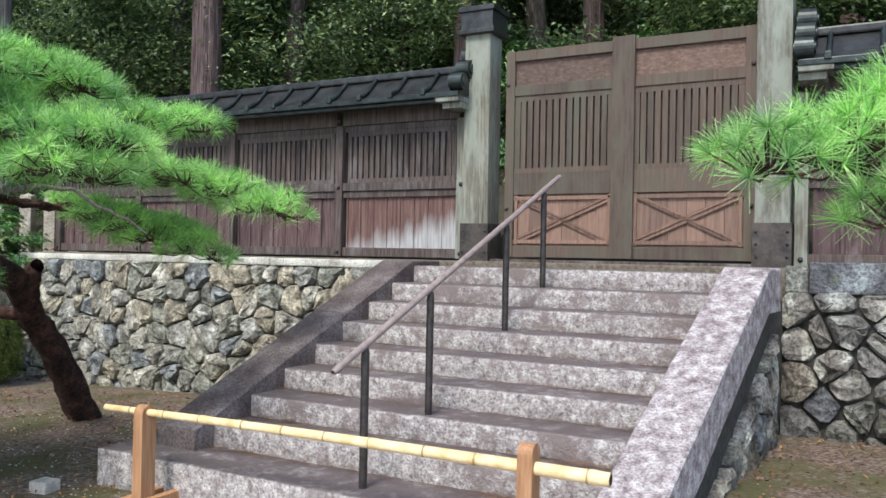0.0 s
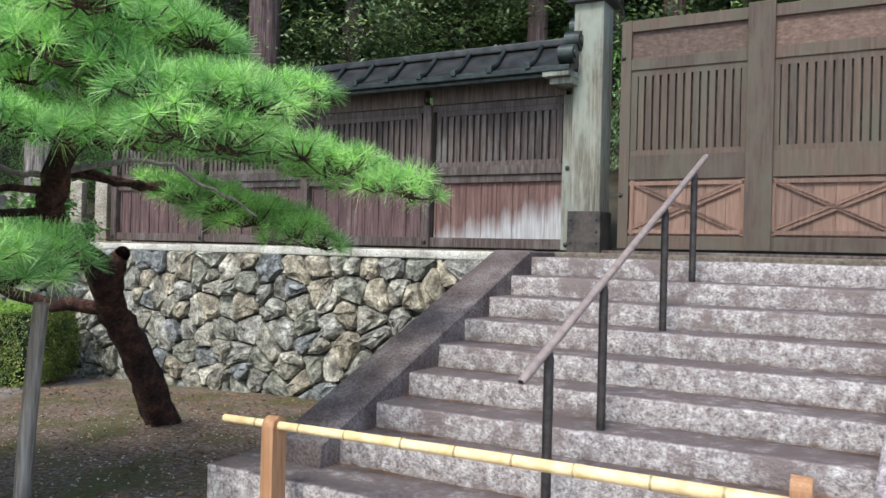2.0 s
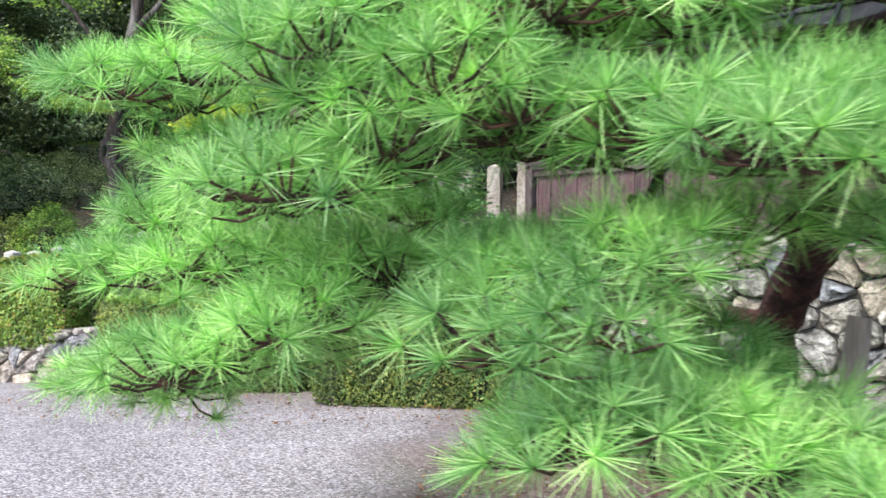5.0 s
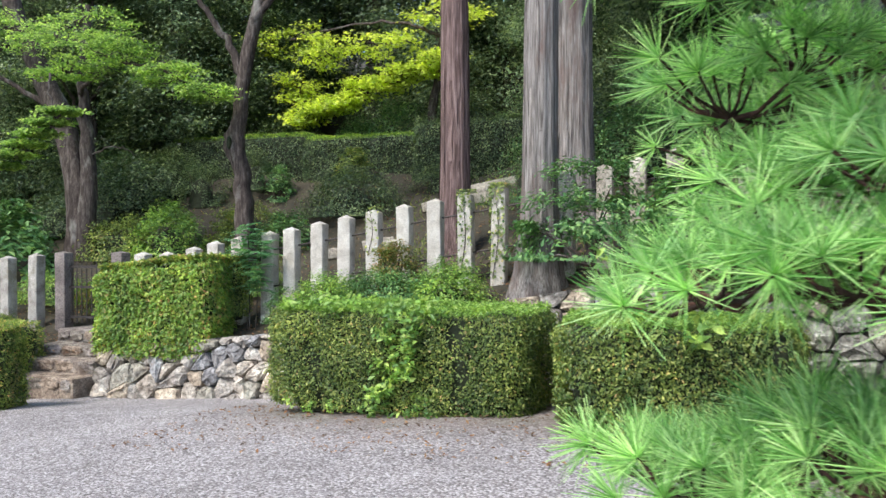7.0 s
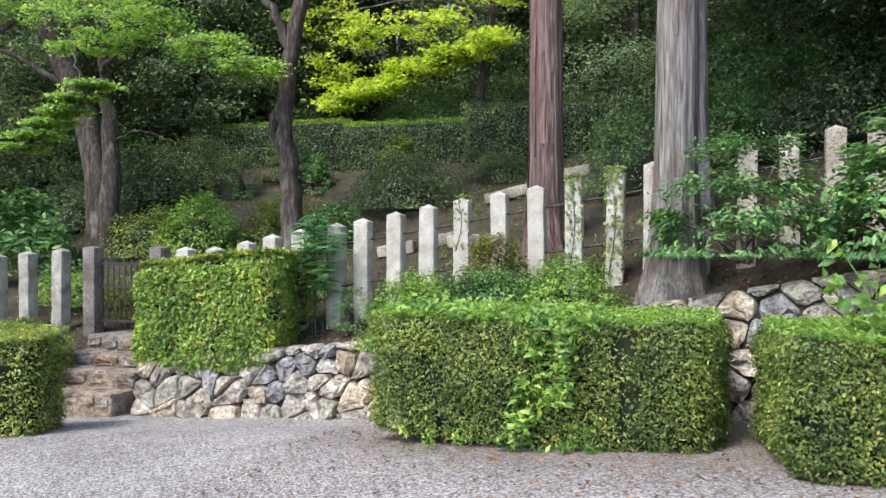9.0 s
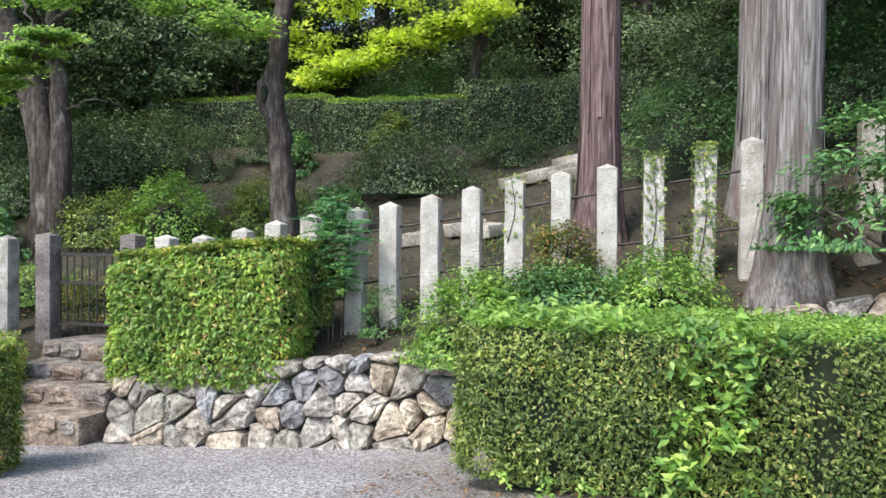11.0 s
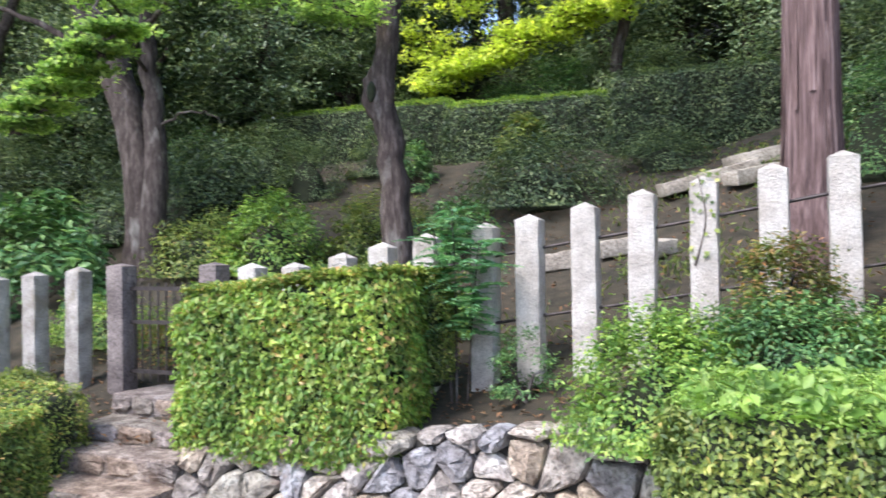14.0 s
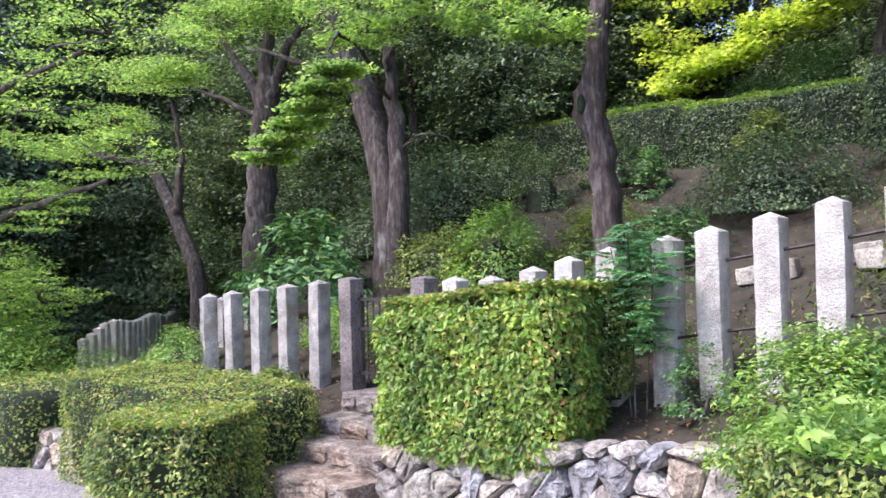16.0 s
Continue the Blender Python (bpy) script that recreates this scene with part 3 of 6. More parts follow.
def stone_bm(poly, r, gap=0.012, depth=0.10, proud=0.05):
    """One rough stone: a cell with worn corners and a broken, faceted face; its face looks along -y."""
    cx, cy = sum(p[0] for p in poly) / len(poly), sum(p[1] for p in poly) / len(poly)
    pts = []
    for i, p in enumerate(poly):
        q, o = poly[(i + 1) % len(poly)], poly[i - 1]
        e = math.hypot(q[0] - p[0], q[1] - p[1])
        f = min(0.3, 0.05 / max(e, 0.02)) * r.uniform(0.5, 1.4)
        f2 = min(0.3, 0.05 / max(math.hypot(o[0] - p[0], o[1] - p[1]), 0.02)) * r.uniform(0.5, 1.4)
        pts.append((p[0] + (o[0] - p[0]) * f2, p[1] + (o[1] - p[1]) * f2))
        pts.append((p[0] + (q[0] - p[0]) * f, p[1] + (q[1] - p[1]) * f))
    bm = bmesh.new()
    size = max(0.05, math.sqrt(abs(sum(pts[i - 1][0] * pts[i][1] - pts[i][0] * pts[i - 1][1] for i in range(len(pts)))) / 2))
    rings = []
    tx, ty = r.uniform(-0.25, 0.25), r.uniform(-0.25, 0.25)
    for k, (sc, dp) in enumerate(((1.0, depth), (1.0, -0.01), (0.93, -proud * 0.8), (0.55, -proud))):
        ring = []
        for x, y in pts:
            dx, dy = x - cx, y - cy
            L = math.hypot(dx, dy) + 1e-6
            f = max(0.2, (L - gap) / L) * sc
            j = 0 if k < 2 else size * 0.07
            X, Y = cx + dx * f + r.uniform(-j, j), cy + dy * f + r.uniform(-j, j)
            d = dp + (0 if k < 2 else (tx * dx + ty * dy) * 0.5 + r.uniform(-0.32, 0.32) * proud)
            ring.append(bm.verts.new((X, d, Y)))
        rings.append(ring)
    n = len(pts)
    for a, b in zip(rings[:-1], rings[1:]):
        for i in range(n):
            bm.faces.new((a[i], a[(i + 1) % n], b[(i + 1) % n], b[i]))
    c = bm.verts.new((cx + r.uniform(-0.1, 0.1) * size, -proud * r.uniform(0.8, 1.5), cy + r.uniform(-0.1, 0.1) * size))
    for i in range(n):
        bm.faces.new((rings[-1][i], rings[-1][(i + 1) % n], c))
    bmesh.ops.recalc_face_normals(bm, faces=bm.faces)
    return bm


def rubble_wall(name, label, a, b, z0, z1, w, h, seed, stone, lean=0.0, z1b=None, z0b=None, gap=0.012, proud=0.05, back=0.5):
    """A rubble wall from a to b (plan), with a dark joint body and each stone of its own. Its outer face lies to the right of a-b."""
    a, b = Vector((*a, 0)), Vector((*b, 0))
    L = (b - a).length
    ang = math.degrees(math.atan2(b.y - a.y, b.x - a.x))
    z1b = z1 if z1b is None else z1b
    z0b = z0 if z0b is None else z0b
    H = max(z1, z1b) - min(z0, z0b)
    zb = min(z0, z0b)
    m = pose(a.x, a.y, zb, 0, 0, ang)
    root = thing(name, label, "stone wall", m, kind="structure")
    bm = bmesh.new()
    n = 24
    rows = []
    for i in range(n + 1):
        x = L * i / n
        zt = z1 + (z1b - z1) * i / n - zb
        rows.append([bm.verts.new((x, y, z)) for y, z in ((-0.0, -0.3), (lean * zt, zt - 0.03), (lean * zt + back, zt - 0.03), (lean * zt + back, -0.3))])
    for p, q in zip(rows[:-1], rows[1:]):
        for k in range(4):
            bm.faces.new((p[k], q[k], q[(k + 1) % 4], p[(k + 1) % 4]))
    bm.faces.new(rows[0][::-1])
    bm.faces.new(rows[-1])
    bmesh.ops.recalc_face_normals(bm, faces=bm.faces)
    part("joint_body", bm, M_joint_and_shade, root)
    r = random.Random(seed)
    for poly in stone_cells(L, H, w, h, seed):
        s, c = (z1b - z1) / L, z1 - zb
        poly = clip(poly, -s, 1, c + 0.02)
        if len(poly) < 3:
            continue
        ar = abs(sum(poly[i - 1][0] * poly[i][1] - poly[i][0] * poly[i - 1][1] for i in range(len(poly)))) / 2
        if ar < 0.006:
            continue
        bm = stone_bm(poly, r, gap, 0.12, proud * r.uniform(0.6, 1.5))
        for v in bm.verts:
            v.co.y += lean * v.co.z
        part("stone", bm, stone, root)
    return root


# ---------------- stairs ----------------
RISE, RUN, TOPV, TOPZ = 0.165, 0.361, -1.513, 1.551


def shear(v):
    return 0.07 * (v - TOPV)


def rough_block(bm, x0, x1, y0, y1, z0, z1, cuts=18, amp=0.006, seed=0):
    """A hewn block with worn, slightly wavering edges."""
    t = bmesh.new()
    bmesh.ops.create_cube(t, size=1)
    for v in t.verts:
        v.co = Vector((x0 + (v.co.x + 0.5) * (x1 - x0), y0 + (v.co.y + 0.5) * (y1 - y0), z0 + (v.co.z + 0.5) * (z1 - z0)))
    es = [e for e in t.edges if abs((e.verts[0].co - e.verts[1].co).normalized().x) > 0.9]
    bmesh.ops.bevel(t, geom=list(t.edges), offset=0.016, segments=2, affect="EDGES", profile=0.6)
    es = [e for e in t.edges if abs(e.verts[0].co.x - e.verts[1].co.x) > 0.4 * (x1 - x0)]
    bmesh.ops.subdivide_edges(t, edges=es, cuts=cuts, use_grid_fill=True)
    for v in t.verts:
        k = noise.noise_vector((v.co.x * 3.1, v.co.y * 5 + seed * 7.7, v.co.z * 5)) + 0.6 * noise.noise_vector((v.co.x * 11, v.co.y * 9 + seed, v.co.z * 9))
        v.co += Vector((0, k.y, k.z)) * amp
    me = bpy.data.meshes.new("t")
    t.to_mesh(me)
    t.free()
    bm.from_mesh(me)
    bpy.data.meshes.remove(me)
    return bm


def build_stairs():
    root = thing("stone_stairs", "worn grey granite stairs with sloping side stones up to the gate", "stairs", GATE, kind="structure")
    for k in range(8):
        v, z = TOPV - RUN * k, TOPZ - RISE * k
        s = shear(v)
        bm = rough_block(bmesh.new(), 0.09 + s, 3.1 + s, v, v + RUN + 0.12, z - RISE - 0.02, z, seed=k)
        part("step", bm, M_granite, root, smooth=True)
    v, z = TOPV - RUN * 8, TOPZ - RISE * 8
    s = shear(v)
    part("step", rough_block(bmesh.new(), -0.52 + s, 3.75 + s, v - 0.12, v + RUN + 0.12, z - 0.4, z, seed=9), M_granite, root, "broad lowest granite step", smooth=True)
    for u0, u1 in ((-0.25, 0.11), (3.06, 3.42)):
        va, vb = -1.05, TOPV - RUN * 8 + 0.18
        if u0 > 0:
            vb -= 0.1

        def zs(w):
            return min(TOPZ + (w - TOPV) * RISE / RUN + 0.065, TOPZ + 0.05)
        bm = bmesh.new()
        rows = []
        n = 40
        for i in range(n + 1):
            w = va + (vb - va) * i / n
            top = zs(w)
            lo = max(top - 0.36, 0.2 if u0 < 0 else -0.1)
            e = 0.014
            row = []
            for x, zz in ((u0, lo), (u0, top - e), (u0 + e, top), (u1 - e, top), (u1, top - e), (u1, lo)):
                k = noise.noise((x * 4, w * 5, zz * 3 + 5)) * 0.006
                row.append(bm.verts.new((x + shear(w) + k, w, zz + k)))
            rows.append(row)
        for p, q in zip(rows[:-1], rows[1:]):
            for j in range(6):
                bm.faces.new((p[j], p[(j + 1) % 6], q[(j + 1) % 6], q[j]))
        bm.faces.new(rows[0])
        bm.faces.new(rows[-1][::-1])
        bmesh.ops.recalc_face_normals(bm, faces=bm.faces)
        # the left stone takes the darker granite colours
        part("side_stone", bm, M_stringer if u0 > 0 else M_stringer_dark, root, "sloping granite side stone with dark mottling", smooth=False)
    # solid core under the steps
    bm = bmesh.new()
    rows = []
    for w in (-0.5, TOPV, TOPV - RUN * 8):
        top = TOPZ - 0.25 if w > TOPV - 0.1 else 0.0
        rows.append([bm.verts.new((u + shear(w), w, zz)) for u, zz in ((-0.18, -0.5), (-0.18, top), (3.34, top), (3.34, -0.5))])
    for p, q in zip(rows[:-1], rows[1:]):
        for j in range(4):
            bm.faces.new((p[j], p[(j + 1) % 4], q[(j + 1) % 4], q[j]))
    bm.faces.new(rows[0])
    bm.faces.new(rows[-1])
    bmesh.ops.recalc_face_normals(bm, faces=bm.faces)
    part("core", bm, M_joint_and_shade, root)
    # earth of the landing
    bm = bmesh.new()
    box(bm, 0.0, 3.15, TOPV + 0.36, -0.5, 1.2, TOPZ - 0.006, 0.02)
    box(bm, -7.4, 12, -0.42, 0.9, 1.2, TOPZ + 0.05, 0.02)
    ob = part("terrace", bm, M_terrace)
    ob.matrix_basis = GATE
    tagged(ob, "trodden brown earth of the terrace before the gate", "terrace", kind="structure")
    # side walls under the sloping stones
    for u in (3.36,):
        bm = bmesh.new()
        r = random.Random(5)
        wall = thing("stair_side_wall", "dark mossy rubble under the sloping side stone", "stone wall", GATE @ pose(u, 0, 0, 0, 0, 0), kind="structure")
        for poly in stone_cells(4.0, 1.5, 0.36, 0.3, 21):
            poly = clip(poly, RISE / RUN, 1, 1.55 - 0.42)
            if len(poly) < 3 or abs(sum(poly[i - 1][0] * poly[i][1] - poly[i][0] * poly[i - 1][1] for i in range(len(poly)))) < 0.02:
                continue
            b2 = stone_bm(poly, r, 0.012, 0.2, 0.05)
            for vv in b2.verts:
                x, y, zz = vv.co
                w = -0.95 - x
                vv.co = Vector((shear(w) - y, w, zz - 0.05))
            part("stone", b2, M_rock_dark, wall)
        bm.free()


def build_rail():
    root = thing("handrail", "brown pipe handrail on four dark iron posts up the stairs", "handrail", GATE)

    def zr(v):
        return 0.966 + 0.44 * (v + 4.65)

    def ur(v):
        return 1.43 + 0.043 * (v + 4.65)
    for v, k in ((-4.34, 8), (-3.60, 6), (-2.45, 3), (-1.72, 1)):
        zb = TOPZ - RISE * k - 0.03
        V, F = tube_arrays([(ur(v), v, zb), (ur(v), v, zb + 0.1), (ur(v), v, zr(v) - 0.06), (ur(v), v, zr(v) - 0.02)], [0.026, 0.026, 0.026, 0.02], 14)
        mesh_np("post", V, F, M_iron, root, smooth=True)
    a, b = -4.65, -1.37
    V, F = tube_arrays([(ur(a), a, zr(a)), (ur(a + .03), a + .03, zr(a + .03)), (ur(b - .03), b - .03, zr(b - .03)), (ur(b), b, zr(b))], [0.016, 0.023, 0.023, 0.016], 14)
    mesh_np("rail", V, F, M_railwood, root, "worn brown rail", smooth=True)


def build_barrier():
    root = thing("bamboo_barrier", "bamboo pole on two round-topped wooden posts before the stairs", "barrier")
    A, B = np.array([-1.92, 5.29]), np.array([0.45, 4.08])
    t = (B - A) / np.linalg.norm(B - A)
    ang = math.degrees(math.atan2(t[1], t[0]))
    for P in (A, B):
        zb = ground_z(*P) if P[1] > 5 else 0.06
        m = pose(P[0], P[1], zb, 0, 0, ang + 90)
        bm = bmesh.new()
        prof = [(-0.058, 0.0), (-0.058, 0.605)] + [(0.058 * -math.cos(s), 0.605 + 0.06 * math.sin(s)) for s in np.linspace(0.2, math.pi - 0.2, 10)] + [(0.058, 0.605), (0.058, 0.0)]
        fr = [bm.verts.new(m @ Vector((x, -0.04, z))) for x, z in prof]
        bk = [bm.verts.new(m @ Vector((x, 0.04, z))) for x, z in prof]
        bm.faces.new(fr)
        bm.faces.new(bk[::-1])
        for i in range(len(fr)):
            bm.faces.new((fr[i], fr[i - 1], bk[i - 1], bk[i]))
        bmesh.ops.recalc_face_normals(bm, faces=bm.faces)
        part("post", bm, M_barrier, root, "round-topped orange-brown wooden post")
        bm = bmesh.new()
        box(bm, -0.28, 0.28, 0.042, 0.10, 0.0, 0.07, 0.006, m)
        box(bm, -0.28, 0.28, -0.10, -0.042, 0.0, 0.07, 0.006, m)
        part("foot", bm, M_barrier, root)
    a, b = A - t * 0.36, B + t * 0.42
    n = 80
    path, rad = [], []
    for i in range(n + 1):
        s = i / n
        p = a + (b - a) * s
        path.append((p[0], p[1], 0.595 + 0.012 * math.sin(3.1 * s)))
        k = (s * 11 + 0.3) % 1.0
        rad.append((0.022 + 0.014 * s) * (1.10 if k < 0.05 else 1.0))
    path.append((*(a + (b - a) * 0.985), 0.595))
    rad.append(0.024)
    V, F = tube_arrays(path[:-1], rad[:-1], 14)
    pole = mesh_np("bamboo_pole", V, F, M_bamboo, root, "pale yellow jointed bamboo pole", smooth=True)
    for i in range(11):
        s = (i + 0.72) / 11
        k = int(s * n)
        V, F = tube_arrays([path[k], path[k + 1]], [rad[k] * 1.06, rad[k] * 1.06], 14)
        c = np.array(path[k]) * 0.5 + np.array(path[k + 1]) * 0.5
        d3 = (np.array(path[k + 1]) - np.array(path[k]))
        d3 /= np.linalg.norm(d3)
        al = ((V - c) @ d3)[:, None]
        V = V - d3 * al * 0.72
        mesh_np("joint_ring", V, F, M_bamboo_ring, pole, smooth=True)
    e = Vector((*b, path[-2][2]))
    d = Vector((t[0], t[1], 0))
    V, F = tube_arrays([e - d * 0.05, e + d * 0.001], [0.026, 0.0262], 14)
    # flat dark disc painted as the shade inside the pole's open end
    bm = bmesh.new()
    vs = [bm.verts.new(v) for v in V[-14:]]
    bm.faces.new(vs)
    part("painted_hollow_end", bm, M_joint_and_shade, pole)
    # white kerb marker
    bm = box(bmesh.new(), -0.075, 0.075, -0.07, 0.07, -0.1, 0.065, 0.012)
    ob = part("stone_marker", bm, M_post)
    ob.matrix_basis = pose(-2.75, 5.68, -0.03, 0, 0, -20)
    tagged(ob, "small square pale stone marker set in the earth", "stone marker")


# ---------------- gate ----------------
def build_gate():
    for name, u, top in (("l", 0.10, 4.2), ("r", 3.27, 4.32)):
        root = thing("gate_post", "tall weathered grey-green square timber gate post", "gate post", GATE, group="gate posts")
        part("shaft", box(bmesh.new(), u - 0.16, u + 0.16, -0.16, 0.16, 1.6, top, 0.012), M_gate_post, root)
        bm = box(bmesh.new(), u - 0.178, u + 0.178, -0.178, 0.178, 1.585, 2.03, 0.006)
        part("foot_sheath", bm, M_foot, root, "dark metal-clad foot")
        for sx in (-1, 1):
            for zz in (1.7, 1.82, 1.94):
                bm = bmesh.new()
                bmesh.ops.create_uvsphere(bm, u_segments=8, v_segments=5, radius=0.014, matrix=pose(u + sx * 0.14, -0.18, zz))
                part("rivet", bm, M_copper, root)
        bm = box(bmesh.new(), u - 0.20, u + 0.20, -0.20, 0.20, top, top + 0.27, 0.01)
        box(bm, u - 0.225, u + 0.225, -0.225, 0.225, top - 0.005, top + 0.05, 0.008)
        box(bm, u - 0.225, u + 0.225, -0.225, 0.225, top + 0.25, top + 0.31, 0.008)
        part("cap", bm, M_copper, root, "black copper cap")
        bm = box(bmesh.new(), u - 0.3, u + 0.3, -0.3, 0.3, 1.45, 1.592, 0.015)
        part("base_stone", bm, M_ledge, root, "pale base stone")
    for lo, hi, first in ((0.42, 1.77, True), (1.775, 3.10, False)):
        root = thing("gate_leaf", "closed brown timber gate leaf with slats and crossed braces", "gate", GATE, group="gate leaves")
        z0, z1 = 1.655, 3.98
        st = 0.105
        for a, b in ((lo, lo + st), (hi - st, hi)):
            part("stile", box(bmesh.new(), a, b, -0.055, 0.045, z0, z1, 0.006), M_gate_wood, root)
        i0, i1 = lo + st, hi - st
        for a, b, y in ((z0, 1.785, -0.045), (2.355, 2.60, -0.04), (3.47, 3.585, -0.045), (3.865, z1, -0.045)):
            part("rail", box(bmesh.new(), i0 - 0.002, i1 + 0.002, y, 0.035, a, b, 0.005), M_gate_wood, root)
        part("top_panel", box(bmesh.new(), i0, i1, -0.008, 0.02, 3.58, 3.87), M_gate_board, root)
        nb = 6
        for i in range(nb):
            a, b = i0 + (i1 - i0) * i / nb, i0 + (i1 - i0) * (i + 1) / nb
            part("panel_board", box(bmesh.new(), a + 0.0015, b - 0.0015, -0.006, 0.02, 1.78, 2.36, 0.003), M_gate_panel, root, "reddish brown board")
        # inner window surround
        for a, b, c, d in ((i0, i1, 3.405, 3.472), (i0, i1, 2.598, 2.655), (i0, i0 + 0.065, 2.655, 3.405), (i1 - 0.065, i1, 2.655, 3.405)):
            part("lattice_frame", box(bmesh.new(), a, b, -0.03, 0.02, c, d, 0.004), M_gate_wood, root)
        n = 13
        x0, x1 = i0 + 0.065, i1 - 0.065
        for i in range(n):
            x = x0 + (x1 - x0) * (i + 0.5) / n
            part("slat", box(bmesh.new(), x - 0.029, x + 0.029, -0.03, 0.0, 2.652, 3.408, 0.004), M_gate_wood, root)
        # a dark sheet paints the shade seen between the gate slats
        part("lattice_shade_sheet", box(bmesh.new(), x0 - 0.01, x1 + 0.01, 0.022, 0.03, 2.64, 3.42), M_joint_and_shade, root, "added dark sheet for the shade behind the gate slats")
        # border and crossed braces of the lower panel
        u0, u1, c0, c1 = i0 + 0.03, i1 - 0.03, 1.80, 2.345
        for a, b in (((u0, -0.02, c0), (u0, -0.02, c1)), ((u1, -0.02, c0), (u1, -0.02, c1)), ((i0, -0.02, 1.83), (i1, -0.02, 1.83)), ((i0, -0.02, 2.315), (i1, -0.02, 2.315))):
            part("border_strip", bar(bmesh.new(), a, b, 0.032, 0.03), M_gate_panel, root)
        for s in (1, -1):
            for o in (-0.045, 0.045):
                za, zb = (1.85, 2.295) if s > 0 else (2.295, 1.85)
                da = 0.06
                if (o > 0) == (s > 0):
                    A, B = (u0 + 0.02, -0.018, za + o * s * 0.4), (u1 - 0.02 - da, -0.018, zb)
                else:
                    A, B = (u0 + 0.02 + da, -0.018, za), (u1 - 0.02, -0.018, zb + o * s * 0.4)
                part("cross_brace", bar(bmesh.new(), A, B, 0.026, 0.026), M_gate_panel, root)
        if not first:
            part("meeting_stile", box(bmesh.new(), 1.655, 1.90, -0.085, -0.053, z0, z1 + 0.03, 0.008), M_gate_wood, root)
        for zz in (2.2, 3.6):
            bm = bmesh.new()
            bmesh.ops.create_uvsphere(bm, u_segments=10, v_segments=6, radius=0.022, matrix=pose(lo + 0.03 if first else hi - 0.03, -0.06, zz))
            part("stud", bm, M_iron, root)
    bm = box(bmesh.new(), 0.2, 3.2, -0.12, 0.2, 1.5, 1.63, 0.015)
    ob = part("gate_sill", bm, M_fence_wood)
    ob.matrix_basis = GATE
    tagged(ob, "dark timber sill under the gate", "sill", kind="structure")


def fence_bay(u0, u1, group, boards=None):
    """One bay of the roofed timber fence: boards below, slatted panel above."""
    boards = boards or M_board
    root = thing("fence_bay", "dark weathered timber fence bay with boards below slats", "fence", GATE, group=group)
    part("sill_beam", box(bmesh.new(), u0, u1, -0.06, 0.06, 1.625, 1.735, 0.008), M_fence_wood, root)
    part("waist_rail", box(bmesh.new(), u0, u1, -0.05, 0.05, 2.36, 2.44, 0.006), M_fence_wood, root)
    part("waist_rail", box(bmesh.new(), u0, u1, -0.075, 0.05, 2.443, 2.545, 0.008), M_fence_wood, root)
    part("head_rail", box(bmesh.new(), u0, u1, -0.04, 0.04, 3.19, 3.265, 0.005), M_fence_wood, root)
    part("head_beam", box(bmesh.new(), u0, u1, -0.065, 0.065, 3.268, 3.46, 0.008), M_fence_wood, root)
    n = max(3, round((u1 - u0 - 0.1) / 0.205))
    a0, a1 = u0 + 0.05, u1 - 0.05
    for i in range(n):
        a, b = a0 + (a1 - a0) * i / n, a0 + (a1 - a0) * (i + 1) / n
        part("board", box(bmesh.new(), a + 0.004, b - 0.004, -0.014, 0.014, 1.735, 2.36, 0.004, None, 0.002), boards, root)
    for i in range(n + 1):
        x = a0 + (a1 - a0) * i / n
        part("batten", box(bmesh.new(), x - 0.011, x + 0.011, -0.03, -0.012, 1.735, 2.36, 0.003), boards, root)
    for a, b, c, d in ((a0, a1, 3.13, 3.19), (a0, a1, 2.545, 2.60), (a0, a0 + 0.06, 2.60, 3.13), (a1 - 0.06, a1, 2.60, 3.13)):
        part("lattice_frame", box(bmesh.new(), a, b, -0.035, 0.02, c, d, 0.004), M_fence_wood, root)
    k = max(6, round((a1 - a0 - 0.12) / 0.082))
    for i in range(k):
        x = a0 + 0.06 + (a1 - a0 - 0.12) * (i + 0.5) / k
        part("slat", box(bmesh.new(), x - 0.028, x + 0.028, -0.025, 0.005, 2.597, 3.133, 0.003, None, 0.0015), M_fence_wood, root)
    # dark sheet added as the shade between the fence slats
    part("lattice_shade_sheet", box(bmesh.new(), a0, a1, 0.012, 0.02, 2.56, 3.18), M_joint_and_shade, root, "added dark sheet for the shade behind the fence slats")


def fence_post(u, top=3.27, end=False):
    root = thing("fence_post", "dark square timber fence post", "fence post", GATE, group="fence posts")
    w = 0.055 if not end else 0.06
    part("shaft", box(bmesh.new(), u - w, u + w, -0.085, 0.07, 1.62, top, 0.006), M_fence_wood if not end else M_gate_post, root)
    for zz in (1.68, 2.49, 3.33):
        bm = bmesh.new()
        bmesh.ops.create_uvsphere(bm, u_segments=10, v_segments=6, radius=0.026, matrix=pose(u, -0.088, zz))
        part("nail_cover", bm, M_iron, root)


